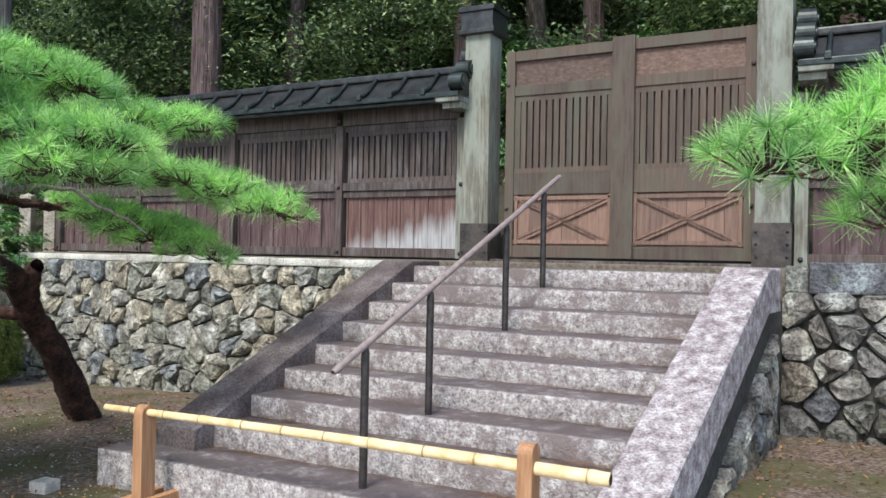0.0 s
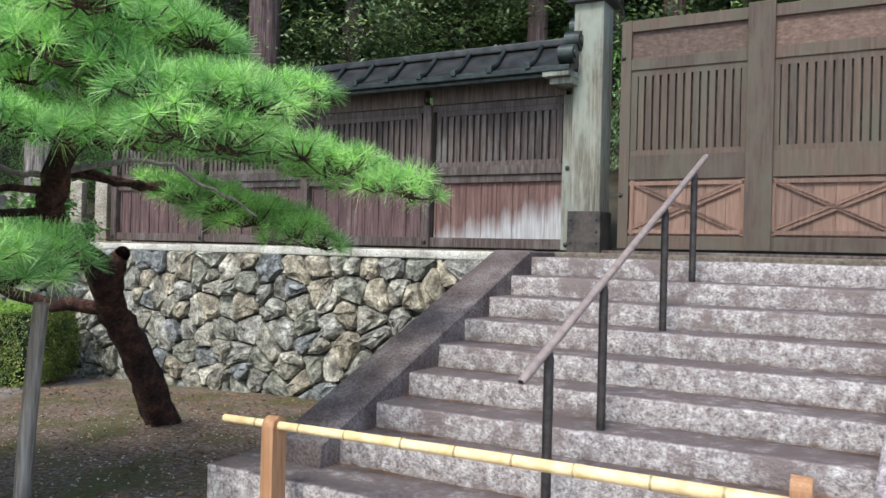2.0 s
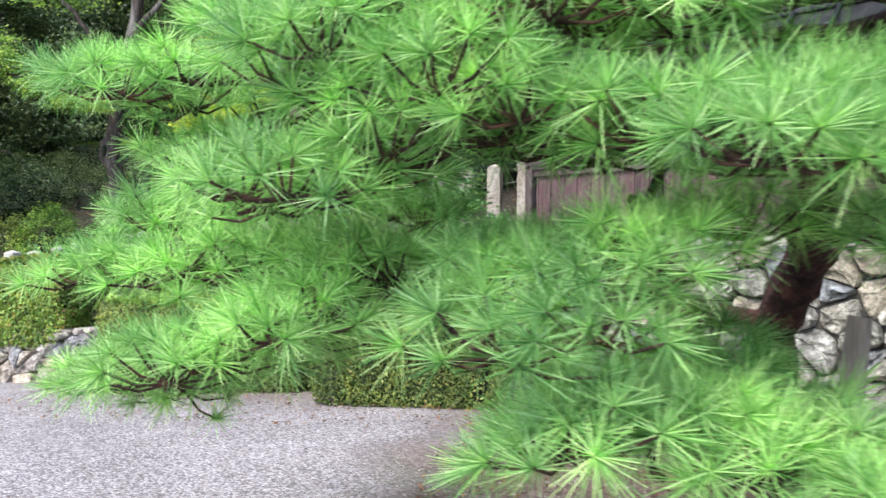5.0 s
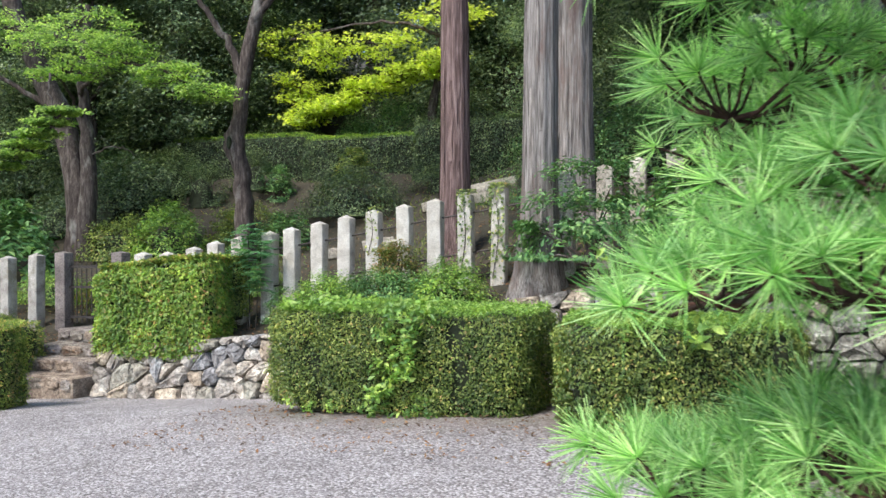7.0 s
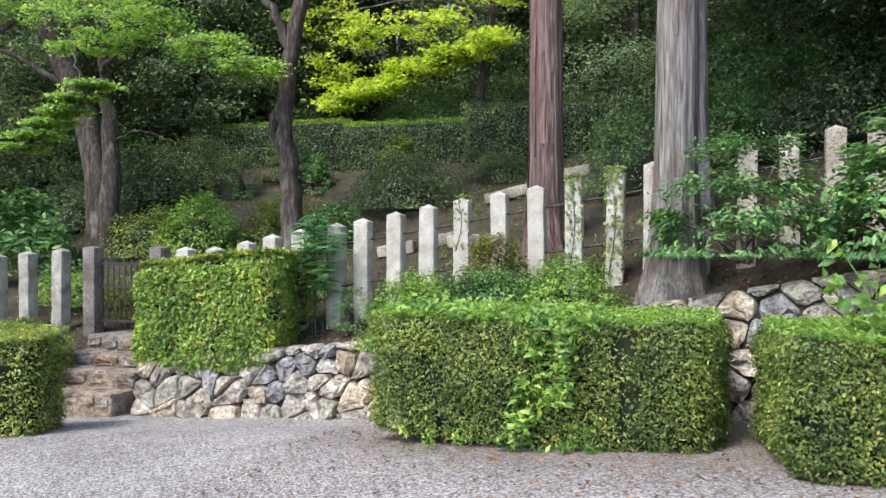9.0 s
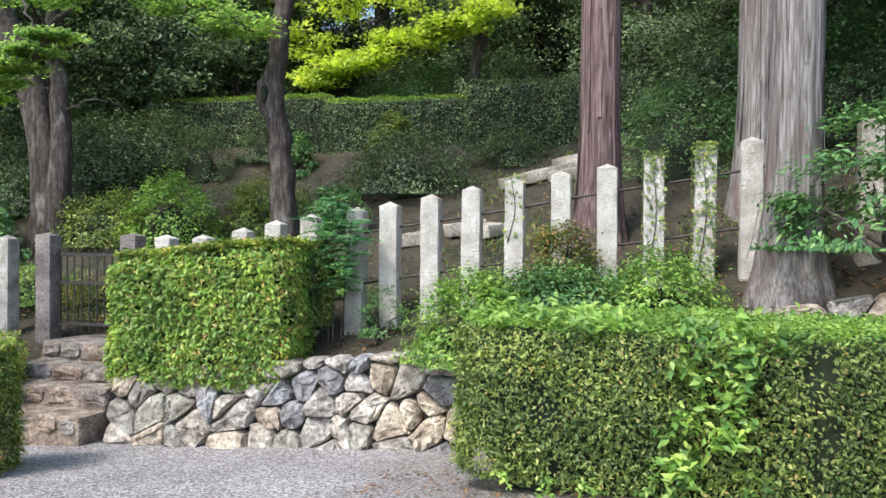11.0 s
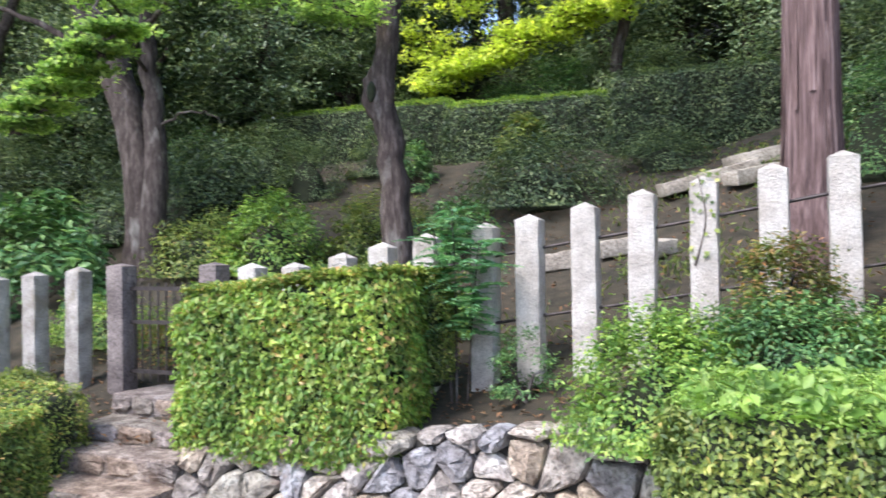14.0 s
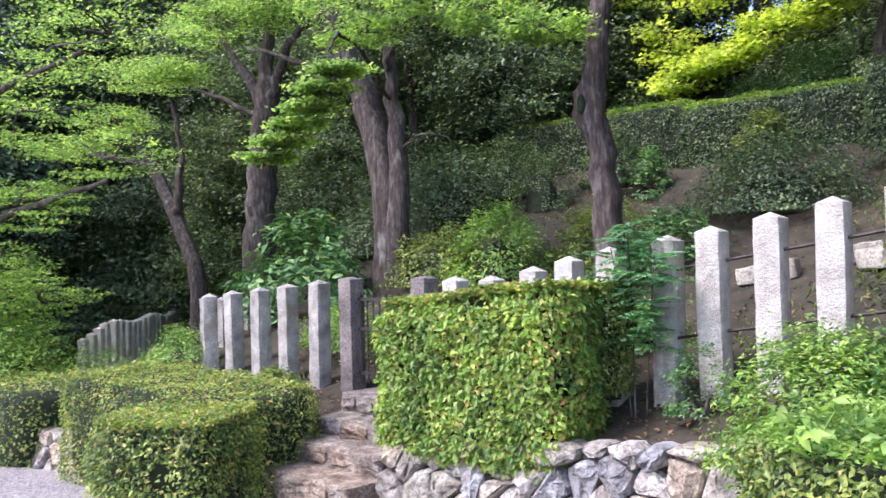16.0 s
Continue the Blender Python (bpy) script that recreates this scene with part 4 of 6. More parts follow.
def fence_roof(u0, u1, mirror=False):
    """Small gabled copper roof over the fence, with raised seams and a scroll at the gate end."""
    root = thing("fence_roof", "black and green copper roof with raised diagonal seams", "roof", GATE)
    ev, ez = -0.40, 3.50
    bm = bmesh.new()
    rows = []
    for v, z in ((ev, ez), (-0.26, 3.59), (-0.12, 3.72), (0, 3.83), (0.12, 3.72), (0.26, 3.59), (0.40, 3.50), (0.38, 3.46), (0.0, 3.52), (ev + 0.02, 3.46)):
        rows.append((bm.verts.new((u0, v, z)), bm.verts.new((u1, v, z))))
    for p, q in zip(rows, rows[1:] + rows[:1]):
        bm.faces.new((p[0], p[1], q[1], q[0]))
    bm.faces.new([r[0] for r in rows])
    bm.faces.new([r[1] for r in rows][::-1])
    bmesh.ops.recalc_face_normals(bm, faces=bm.faces)
    part("sheet", bm, M_copper, root, "dull black copper sheet")
    part("eave_edge", box(bmesh.new(), u0 + 0.002, u1 - 0.002, ev - 0.03, ev + 0.03, ez - 0.05, ez + 0.012, 0.01), M_verdigris, root, "green copper eave")
    part("eave_edge", box(bmesh.new(), u0 + 0.004, u1 - 0.004, ev + 0.035, ev + 0.09, ez - 0.09, ez - 0.035, 0.006), M_verdigris, root)
    part("ridge", box(bmesh.new(), u0 + 0.003, u1 - 0.003, -0.07, 0.07, 3.80, 3.885, 0.02), M_copper, root)
    n = int((u1 - u0) / 0.44)
    for i in range(n):
        u = u0 + 0.25 + 0.44 * i
        path = [(u, ev - 0.02, ez + 0.03), (u, -0.26, 3.62), (u, -0.12, 3.755), (u, -0.05, 3.83)]
        V, F = tube_arrays(path, [0.03, 0.027, 0.027, 0.022], 8)
        mesh_np("seam", V, F, M_verdigris, root, smooth=True)
        part("seam_end", box(bmesh.new(), u - 0.032, u + 0.032, ev - 0.055, ev - 0.02, ez - 0.01, ez + 0.062, 0.01), M_verdigris, root)
    ue = u1 if not mirror else u0
    s = 1 if not mirror else -1
    # scroll tile at the gate end
    for v, z, r in ((-0.34, 3.63, 0.105), (-0.16, 3.80, 0.115), (0.0, 3.97, 0.125)):
        bm = bmesh.new()
        bmesh.ops.create_cone(bm, cap_ends=True, segments=24, radius1=r, radius2=r * 0.92, depth=0.16, matrix=pose(ue - s * 0.05, v, z, 0, 90, 0))
        bmesh.ops.create_cone(bm, cap_ends=True, segments=24, radius1=r * 0.55, radius2=r * 0.5, depth=0.19, matrix=pose(ue - s * 0.05, v, z, 0, 90, 0))
        part("scroll", bm, M_verdigris, root, "rounded dark green scroll tile", smooth=False)
    bm = box(bmesh.new(), min(ue, ue - s * 0.30), max(ue, ue - s * 0.30), -0.42, 0.30, 3.40, 3.47, 0.01)
    box(bm, min(ue, ue - s * 0.24), max(ue, ue - s * 0.24), -0.36, 0.26, 3.33, 3.398, 0.01)
    part("bracket", bm, M_gate_post, root, "pale timber bracket under the eave")


def build_fence():
    posts = [-7.3, -5.5, -3.68, -1.87, -0.11]
    for a, b in zip(posts[:-1], posts[1:]):
        fence_bay(a + 0.055, b - 0.055, "fence bays", M_board_pale if a > -2 else None)
    for p in posts[:-1]:
        fence_post(p)
    fence_post(-0.125, 3.27, True)
    fence_roof(-7.75, 0.0)
    fence_post(3.52, 3.27, True)
    fence_bay(3.58, 5.3, "fence bays")
    fence_post(5.36)
    fence_bay(5.42, 7.2, "fence bays")
    fence_roof(3.50, 7.3, True)
    for a, b in ((-7.6, -5.2), (-5.19, -2.6), (-2.59, -0.42)):
        ob = part("ledge_stone", rough_block(bmesh.new(), a, b, -0.52, -0.02, 1.49, 1.575 + 0.02 * rnd.random(), amp=0.004, seed=a), M_ledge, smooth=True)
        ob.matrix_basis = GATE
        tagged(ob, "long pale ledge stone on the rubble wall", "ledge stone", "ledge stones", kind="structure")
    for a, b, z in ((3.43, 3.62, 1.62), (3.63, 5.2, 1.66), (5.21, 7.2, 1.64)):
        ob = part("ledge_stone", rough_block(bmesh.new(), a, b, -0.5, -0.02, 1.38, z, amp=0.012, seed=a), M_rock_dark, smooth=True)
        ob.matrix_basis = GATE
        tagged(ob, "rough dark lichened ledge stone on the rubble wall", "ledge stone", "ledge stones", kind="structure")
    # timber fence turns back at its far corner
    bm = bmesh.new()
    box(bm, -7.36, -7.24, 0.09, 2.6, 1.62, 3.46, 0.01)
    ob = part("fence_return", bm, M_fence_wood)
    ob.matrix_basis = GATE
    tagged(ob, "dark timber fence end turning back to the hill", "fence", kind="structure")


def gate_walls():
    a, b = gate_xy(-7.55, -0.62), gate_xy(-0.30, -0.62)
    rubble_wall("wall_gate_west", "grey and tan rubble retaining wall below the timber fence", a, b, -0.5, 1.50, 0.29, 0.27, 3, M_rock, 0.075, gap=0.014, proud=0.085)
    a, b = gate_xy(3.40, -0.55), gate_xy(8.0, -0.55)
    rubble_wall("wall_gate_east", "large dark lichened rubble retaining wall beside the stairs", a, b, -0.2, 1.40, 0.31, 0.24, 8, M_rock_dark, 0.06, gap=0.014, proud=0.09)


def low_walls():
    rubble_wall("wall_bank_a", "low pale rubble wall below the hedges", (-15.4, 12.95), (-11.2, 12.85), -0.8, -0.12, 0.30, 0.23, 31, M_rock_low, 0.3, 0.32, -0.62, proud=0.09, gap=0.009)
    rubble_wall("wall_bank_b", "pale rubble wall along the bank", (-11.2, 12.85), (-6.45, 12.5), -0.62, 0.32, 0.33, 0.27, 32, M_rock_low, 0.2, 1.22, -0.35, proud=0.09, gap=0.009)
    rubble_wall("wall_bank_c", "low pale rubble wall along the way", (-22.1, 12.1), (-17.4, 12.35), -1.3, -0.62, 0.40, 0.30, 33, M_rock_low, 0.15, -0.45, -1.0, proud=0.07)
    a = gate_xy(-7.55, -0.62)
    rubble_wall("wall_corner", "grey rubble wall end at the corner", (a[0] - 0.35, a[1] + 0.55), (a[0], a[1]), -0.5, 1.5, 0.32, 0.3, 34, M_rock, 0.05)


build_ground()
build_hill()
build_stairs()

# ---------------- stone fence on the bank ----------------
def stone_post(x, y, top, h, mat, label, w=0.20, seed=0, rz=0.0, cap=0.05, group="stone fence posts"):
    bm = bmesh.new()
    n = 9
    r = random.Random(seed)
    rows = []
    half = w / 2
    for i in range(n + 1):
        z = -0.2 + (h + 0.2 - cap) * i / n
        row = []
        for k in range(16):
            s, f = k // 4, (k % 4) / 4
            c = [(-1, -1), (1, -1), (1, 1), (-1, 1)]
            a, b = c[s], c[(s + 1) % 4]
            px, py = a[0] + (b[0] - a[0]) * f, a[1] + (b[1] - a[1]) * f
            q = 0.93 if k % 4 == 0 else 1.0
            j = 0.004
            row.append(bm.verts.new((px * half * q + r.uniform(-j, j), py * half * q + r.uniform(-j, j), z)))
        rows.append(row)
    for p, q in zip(rows[:-1], rows[1:]):
        for k in range(16):
            bm.faces.new((p[k], p[(k + 1) % 16], q[(k + 1) % 16], q[k]))
    tip = bm.verts.new((r.uniform(-0.01, 0.01), r.uniform(-0.01, 0.01), h))
    for k in range(16):
        bm.faces.new((rows[-1][k], rows[-1][(k + 1) % 16], tip))
    bm.faces.new(rows[0][::-1])
    bmesh.ops.recalc_face_normals(bm, faces=bm.faces)
    ob = part("stone_post", bm, mat)
    ob.matrix_basis = pose(x, y, top - h, r.uniform(-0.8, 0.8), r.uniform(-0.8, 0.8), rz)
    return tagged(ob, label, "stone post", group)


POSTX = [-15.56, -15.07, -14.6, -14.15, -13.74, -13.21, -12.81, -12.35, -11.91, -11.45, -10.96, -10.5, -10.05, -9.58, -9.15, -8.62, -8.14, -7.70, -7.25, -6.84, -6.40]


def post_top(x):
    return 1.31 + 0.163 * max(x + 15.15, 0)


def pipe(name, pts, r, mat, label, category, parent=None):
    V, F = tube_arrays(curve_path(pts, 24), [r] * 24, 8)
    ob = mesh_np(name, V, F, mat, parent, label, smooth=True)
    return tagged(ob, label, category)


def ivy(x, y, z0, z1, w, n, seed):
    """Small ivy leaves that cling to a post, with its stems."""
    r = np.random.default_rng(seed)
    P, N = [], []
    for _ in range(n):
        s = r.integers(0, 3)
        t = r.uniform(-0.5, 0.5) * w
        z = z1 - (z1 - z0) * r.uniform(0, 1) ** 1.4
        if s == 0:
            P.append((x + t, y - w / 2 - 0.012, z)); N.append((r.normal() * 0.3, -1, 0.4))
        elif s == 1:
            P.append((x - w / 2 - 0.012, y + t, z)); N.append((-1, r.normal() * 0.3, 0.4))
        else:
            P.append((x + t * 1.2, y + r.uniform(-0.6, 0.5) * w, z1 + r.uniform(0, 0.05))); N.append((r.normal() * .4, -0.4, 1))
    root = thing("ivy", "small-leaved ivy climbing over a stone post", "ivy")
    leaves("ivy_leaves", np.array(P), np.array(N), r.uniform(0.03, 0.055, n), M_hedge, root, 0.9)
    tube("ivy_stem", [(x - 0.06, y - w / 2 - 0.008, z0), (x + 0.02, y - w / 2 - 0.008, (z0 + z1) / 2), (x - 0.03, y - w / 2 - 0.008, z1)], 0.007, 0.004, M_bark, root, 6, 8)


def build_posts():
    for i, x in enumerate(POSTX):
        # posts right of x = -9 take a darker, browner stone
        old = x > -9.0
        lab = "pale rough granite fence post with a low pointed top" if not old else "darker brownish granite fence post"
        stone_post(x, 14.25 if x < -9 else 14.15, post_top(x) + 0.01 * math.sin(i * 5), 1.32, M_post if not old else M_post_old, lab, 0.205, i)
    for i, x in enumerate((-17.2, -16.04)):
        stone_post(x, 14.25, 1.32, 1.55, M_post_dark, "dark brown square stone gate post", 0.22, 60 + i, 0, 0.03, "small gate posts")
    x, y, z, ang = -17.82, 14.25, 1.29, math.radians(180)
    for i in range(8):
        stone_post(x, y, z, 1.4, M_post_worn, "weathered pale granite fence post with stains", 0.2, 80 + i, math.degrees(ang) - 180)
        x, y, z = x + 0.62 * math.cos(ang), y + 0.62 * math.sin(ang), z - 0.045
        ang -= math.radians(0 if i < 3 else 26)
    # far run of the fence, at the bend of the way
    n = 22
    for i in range(n):
        s = i / (n - 1)
        x, y = -32.6 + 4.2 * s, 20.4 - 4.6 * s + 0.3 * math.sin(s * 3.1)
        stone_post(x, y, 0.30 + 0.06 * math.sin(i * 0.8) - 0.25 * max(0, s - 0.8) * 5, 1.75, M_post, "far grey stone fence post at the bend", 0.2, 120 + i, 40)
    for dz, nm in ((0.30, "upper"), (0.85, "lower")):
        for a, b in ((-15.56, -12.81), (-12.81, -10.5), (-10.5, -8.62), (-8.62, -6.4)):
            pipe("fence_rail", [(a, 14.25, post_top(a) - dz), ((a + b) / 2, 14.24, post_top((a + b) / 2) - dz - 0.01), (b, 14.2, post_top(b) - dz)], 0.013,
                 M_iron, "thin dark iron rail through the stone posts", "fence rail")
    ivy(-10.05, 14.25, 0.95, 2.12, 0.21, 240, 1)
    ivy(-9.58, 14.25, 0.95, 2.2, 0.21, 420, 2)
    ivy(-11.45, 14.25, 1.25, 1.92, 0.21, 60, 3)
    # small iron gate
    root = thing("iron_gate", "low black iron bar gate between dark stone posts", "gate")
    for z in (0.22, 0.72, 1.06):
        part("rail", bar(bmesh.new(), (-17.08, 14.25, z), (-16.16, 14.25, z), 0.03, 0.03), M_iron, root)
    for i in range(9):
        x = -17.04 + 0.84 * i / 8
        V, F = tube_arrays([(x, 14.25, 0.12), (x, 14.25, 0.5), (x, 14.25, 1.12)], [0.01] * 3, 6)
        mesh_np("bar", V, F, M_iron, root, smooth=True)
    # stone slabs lying on the slope behind the posts
    for x, y, L, a, rz in ((-11.85, 18.9, 1.3, 14, 26), (-11.2, 19.4, 1.0, 12, 24), (-13.35, 16.7, 0.6, 10, 10), (-12.6, 16.9, 0.55, 9, 30), (-11.3, 18.6, 0.7, 10, 40), (-12.2, 16.6, 0.4, 6, 60)):
        ob = part("stone_slab", rough_block(bmesh.new(), -L / 2, L / 2, -0.16, 0.16, -0.08, 0.10, amp=0.02, seed=x), M_post_old, smooth=True)
        ob.matrix_basis = pose(x, y, hill_z(x, y) + 0.08, 0, -a, rz)
        tagged(ob, "long grey stone slab lying on the slope", "stone slab", "stone slabs")


def build_small_steps():
    root = thing("small_stone_steps", "short flight of rough field-stone steps to the iron gate", "steps", kind="structure")
    for i, (y0, y1, z) in enumerate(((12.75, 13.25, -0.52), (13.15, 13.6, -0.32), (13.5, 13.95, -0.14), (13.85, 14.5, 0.06))):
        part("step", rough_block(bmesh.new(), -16.95, -15.55, y0, y1, z - 0.35, z, amp=0.022, seed=i + 40), M_step_small, root, smooth=True)
        r = random.Random(i)
        x = -16.95
        while x < -15.65:
            w = r.uniform(0.2, 0.45)
            w = min(w, -15.52 - x)
            poly = [(0, 0), (w, 0), (w, 0.16), (0, 0.16)]
            b2 = stone_bm(poly, r, 0.01, 0.1, 0.04)
            for v in b2.verts:
                v.co = Vector((v.co.x + x, v.co.y + y0 + 0.02, v.co.z + z - 0.175))
            part("stone", b2, M_step_small, root)
            x += w


# ---------------- hedges and shrubs ----------------
def hedge(label, cx, cy, sx, sy, z0, z1, rz, n, size, mat, top_mat=None, slope=0.0, bump=0.05, round_=0.22, holes=0.0, name="hedge", category="hedge", top_n=0.35, tip_mat=None):
    """A clipped hedge: a near-black core painted as inner shade and a skin of small leaves over its sides and top."""
    root = thing(name, label, category, pose(cx, cy, 0, 0, 0, rz))

    def surf(a, zf):
        """Place on the rounded plan at angle a, height fraction zf."""
        e = 0.30
        c, s = np.cos(a), np.sin(a)
        x = np.sign(c) * np.abs(c) ** e * sx / 2
        y = np.sign(s) * np.abs(s) ** e * sy / 2
        return x, y
    # side leaves
    A = rng.uniform(0, 2 * math.pi, n * 3)
    c, s = np.cos(A), np.sin(A)
    x, y = surf(A, 0)
    # choose evenly along the outline
    per = np.linspace(0, 1, 720, endpoint=False)
    ta = per * 2 * math.pi
    ox, oy = surf(ta, 0)
    seg = np.hypot(np.diff(ox, append=ox[0]), np.diff(oy, append=oy[0]))
    cum = np.concatenate([[0], np.cumsum(seg)])
    L = cum[-1]
    u = rng.uniform(0, L, n)
    x, y = np.interp(u, cum, np.append(ox, ox[0])), np.interp(u, cum, np.append(oy, oy[0]))
    x2, y2 = np.interp((u + 0.05) % L, cum, np.append(ox, ox[0])), np.interp((u + 0.05) % L, cum, np.append(oy, oy[0]))
    N = unit(np.stack([y2 - y, -(x2 - x), np.zeros(n)], 1))
    H = z1 - z0
    zf = rng.uniform(0, 1, n)
    ztop = z1 + slope * x - 0.03
    z = z0 + (ztop - z0) * zf
    bulge = np.array([noise.noise((a * 2.2, b * 2.2, d * 2.2 + cx)) for a, b, d in zip(x, y, z)]) * bump
    inset = -round_ * 0.35 * np.clip((zf - 0.86) / 0.14, 0, 1) ** 2 - 0.05 * np.clip((0.1 - zf) / 0.1, 0, 1)
    off = bulge + inset + rng.normal(0, 0.014, n)
    P = np.stack([x, y, z], 1) + N * off[:, None]
    keep = np.ones(n, bool)
    if holes:
        hn = np.array([noise.noise((a * 3.1, b * 3.1, d * 3.1 + 9)) for a, b, d in P])
        keep = hn > -0.62 + holes
    NN = N + rng.normal(0, 0.7, (n, 3)) + np.array([0, 0, 0.45])
    along = np.stack([N[:, 0] * 0.7, N[:, 1] * 0.7, np.full(n, -0.75)], 1)
    leaves("side_leaves", P[keep], NN[keep], (size * rng.uniform(0.65, 1.35, n))[keep], mat, root, 0.5, 0.15, "", along[keep])
    e = int(n * 0.22)
    pick = rng.integers(0, n, e)
    PO = P[pick] + N[pick] * rng.uniform(0.012, 0.05, (e, 1)) + rng.normal(0, 0.012, (e, 3))
    leaves("outer_leaves", PO, N[pick] * 0.6 + rng.normal(0, 0.4, (e, 3)) + [0, 0, 0.9], size * rng.uniform(0.8, 1.5, e), tip_mat or top_mat or mat, root, 0.5, 0.2, "", N[pick] + [0, 0, -0.3])
    # top leaves
    k = int(n * top_n)
    tx, ty = rng.uniform(-0.5, 0.5, k * 2) * sx, rng.uniform(-0.5, 0.5, k * 2) * sy
    ins = (np.abs(tx / (sx / 2)) ** 6 + np.abs(ty / (sy / 2)) ** 6) < 0.92
    tx, ty = tx[ins][:k], ty[ins][:k]
    k = len(tx)
    tz = z1 + slope * tx + rng.normal(0, 0.018, k) + np.array([noise.noise((a * 2.3, b * 2.3, cx)) for a, b in zip(tx, ty)]) * bump * 0.7
    leaves("top_leaves", np.stack([tx, ty, tz], 1), rng.normal(0, 0.45, (k, 3)) + [0, 0, 1], size * rng.uniform(0.7, 1.4, k), top_mat or mat, root, 0.5, 0.1)
    # near-black core in place of the shade between the leaves
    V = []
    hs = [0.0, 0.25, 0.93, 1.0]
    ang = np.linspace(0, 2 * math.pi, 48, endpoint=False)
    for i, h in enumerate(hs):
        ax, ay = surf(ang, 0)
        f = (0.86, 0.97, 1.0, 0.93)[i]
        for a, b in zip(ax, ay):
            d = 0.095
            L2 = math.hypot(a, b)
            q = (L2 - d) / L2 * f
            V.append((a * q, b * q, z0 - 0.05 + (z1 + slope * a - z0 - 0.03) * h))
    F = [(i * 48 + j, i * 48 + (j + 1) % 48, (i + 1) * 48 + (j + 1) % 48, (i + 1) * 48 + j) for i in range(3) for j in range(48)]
    core = mesh_np("inner_shade", V, F, M_inner_shade, root)
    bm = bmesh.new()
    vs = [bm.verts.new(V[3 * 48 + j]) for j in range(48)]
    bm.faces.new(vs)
    part("inner_shade_top", bm, M_inner_shade, root)
    return root


def shrub(label, x, y, z, rx, ry, rz, n, size, mat, seed, aspect=0.45, name="shrub", twigs=5, layers=0.0, up=0.6):
    """A loose shrub: clumps of leaves over an uneven dome, on a few twigs."""
    r = np.random.default_rng(seed)
    root = thing(name, label, "shrub", pose(x, y, z))
    n = int(n * 1.6) if n < 3000 else n
    nc = max(40, n // 45)
    d = unit(r.normal(size=(nc, 3)))
    d[:, 2] = np.abs(d[:, 2]) * 1.1 - 0.15
    rad = r.uniform(0.8, 1.0, nc)
    C = d * rad[:, None] * np.array([rx, ry, rz])
    C[:, 2] = np.maximum(C[:, 2], 0.06)
    if layers:
        C[:, 2] = np.round(C[:, 2] / layers) * layers + r.normal(0, 0.075, nc)
    idx = r.integers(0, nc, n)
    sp = 0.17 * min(rx, ry, rz * 1.3)
    P = C[idx] + r.normal(size=(n, 3)) * np.array([sp, sp, sp * (0.45 if layers else 0.7)])
    P[:, 2] = np.maximum(P[:, 2], 0.03)
    N = unit(P + 1e-3) + r.normal(size=(n, 3)) * 0.45 + np.array([0, 0, up])
    leaves("leaves", P, N, size * r.uniform(0.6, 1.3, n), mat, root, aspect)
    for k in range(twigs):
        c = C[k % nc]
        tube("twig", [(r.normal() * 0.05, r.normal() * 0.05, -0.05), tuple(c * 0.45 + [0, 0, 0.05]), tuple(c * 0.9)], 0.018, 0.006, M_bark, root, 6, 7, 0.05, 0.01, seed=seed + k)
    # near-black dome that stands for the shade deep in the leaves
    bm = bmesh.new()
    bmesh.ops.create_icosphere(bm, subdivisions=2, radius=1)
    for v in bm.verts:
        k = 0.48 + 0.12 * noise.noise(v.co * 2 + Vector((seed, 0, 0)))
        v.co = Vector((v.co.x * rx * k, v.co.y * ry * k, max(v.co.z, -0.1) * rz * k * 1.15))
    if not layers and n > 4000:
        part("inner_shade", bm, M_inner_shade, root)
    else:
        bm.free()
    return root


def sprigs(label, x, y, z, n, length, size, mat, seed, up=(0, -0.3, 1), spread=0.5, area=(0.3, 0.2), name="seedling"):
    """Loose shoots with pairs of larger leaves."""
    r = np.random.default_rng(seed)
    root = thing(name, label, "plant", pose(x, y, z))
    P, N = [], []
    for i in range(n):
        b = np.array([r.uniform(-1, 1) * area[0], r.uniform(-1, 1) * area[1], 0])
        d = unit(np.array([[*up]]) + r.normal(size=(1, 3)) * spread)[0]
        L = length * r.uniform(0.6, 1.2)
        tipp = b + d * L + np.array([0, 0, -0.15 * L])
        tube("stem", [tuple(b), tuple(b + d * L * 0.55), tuple(tipp)], 0.006, 0.003, M_shrub, root, 5, 6, seed=seed + i)
        for t in np.linspace(0.25, 1.0, 7):
            q = b + d * L * t + np.array([0, 0, -0.15 * L * t * t])
            for s in (-1, 1):
                P.append(q + r.normal(size=3) * size * 0.45)
                N.append(r.normal(size=3) * 0.5 + np.array([0, -0.4, 1]))
    P, N = np.array(P), np.array(N)
    leaves("leaves", P, N, size * r.uniform(0.7, 1.3, len(P)), mat, root, 0.5, 0.2)
    return root


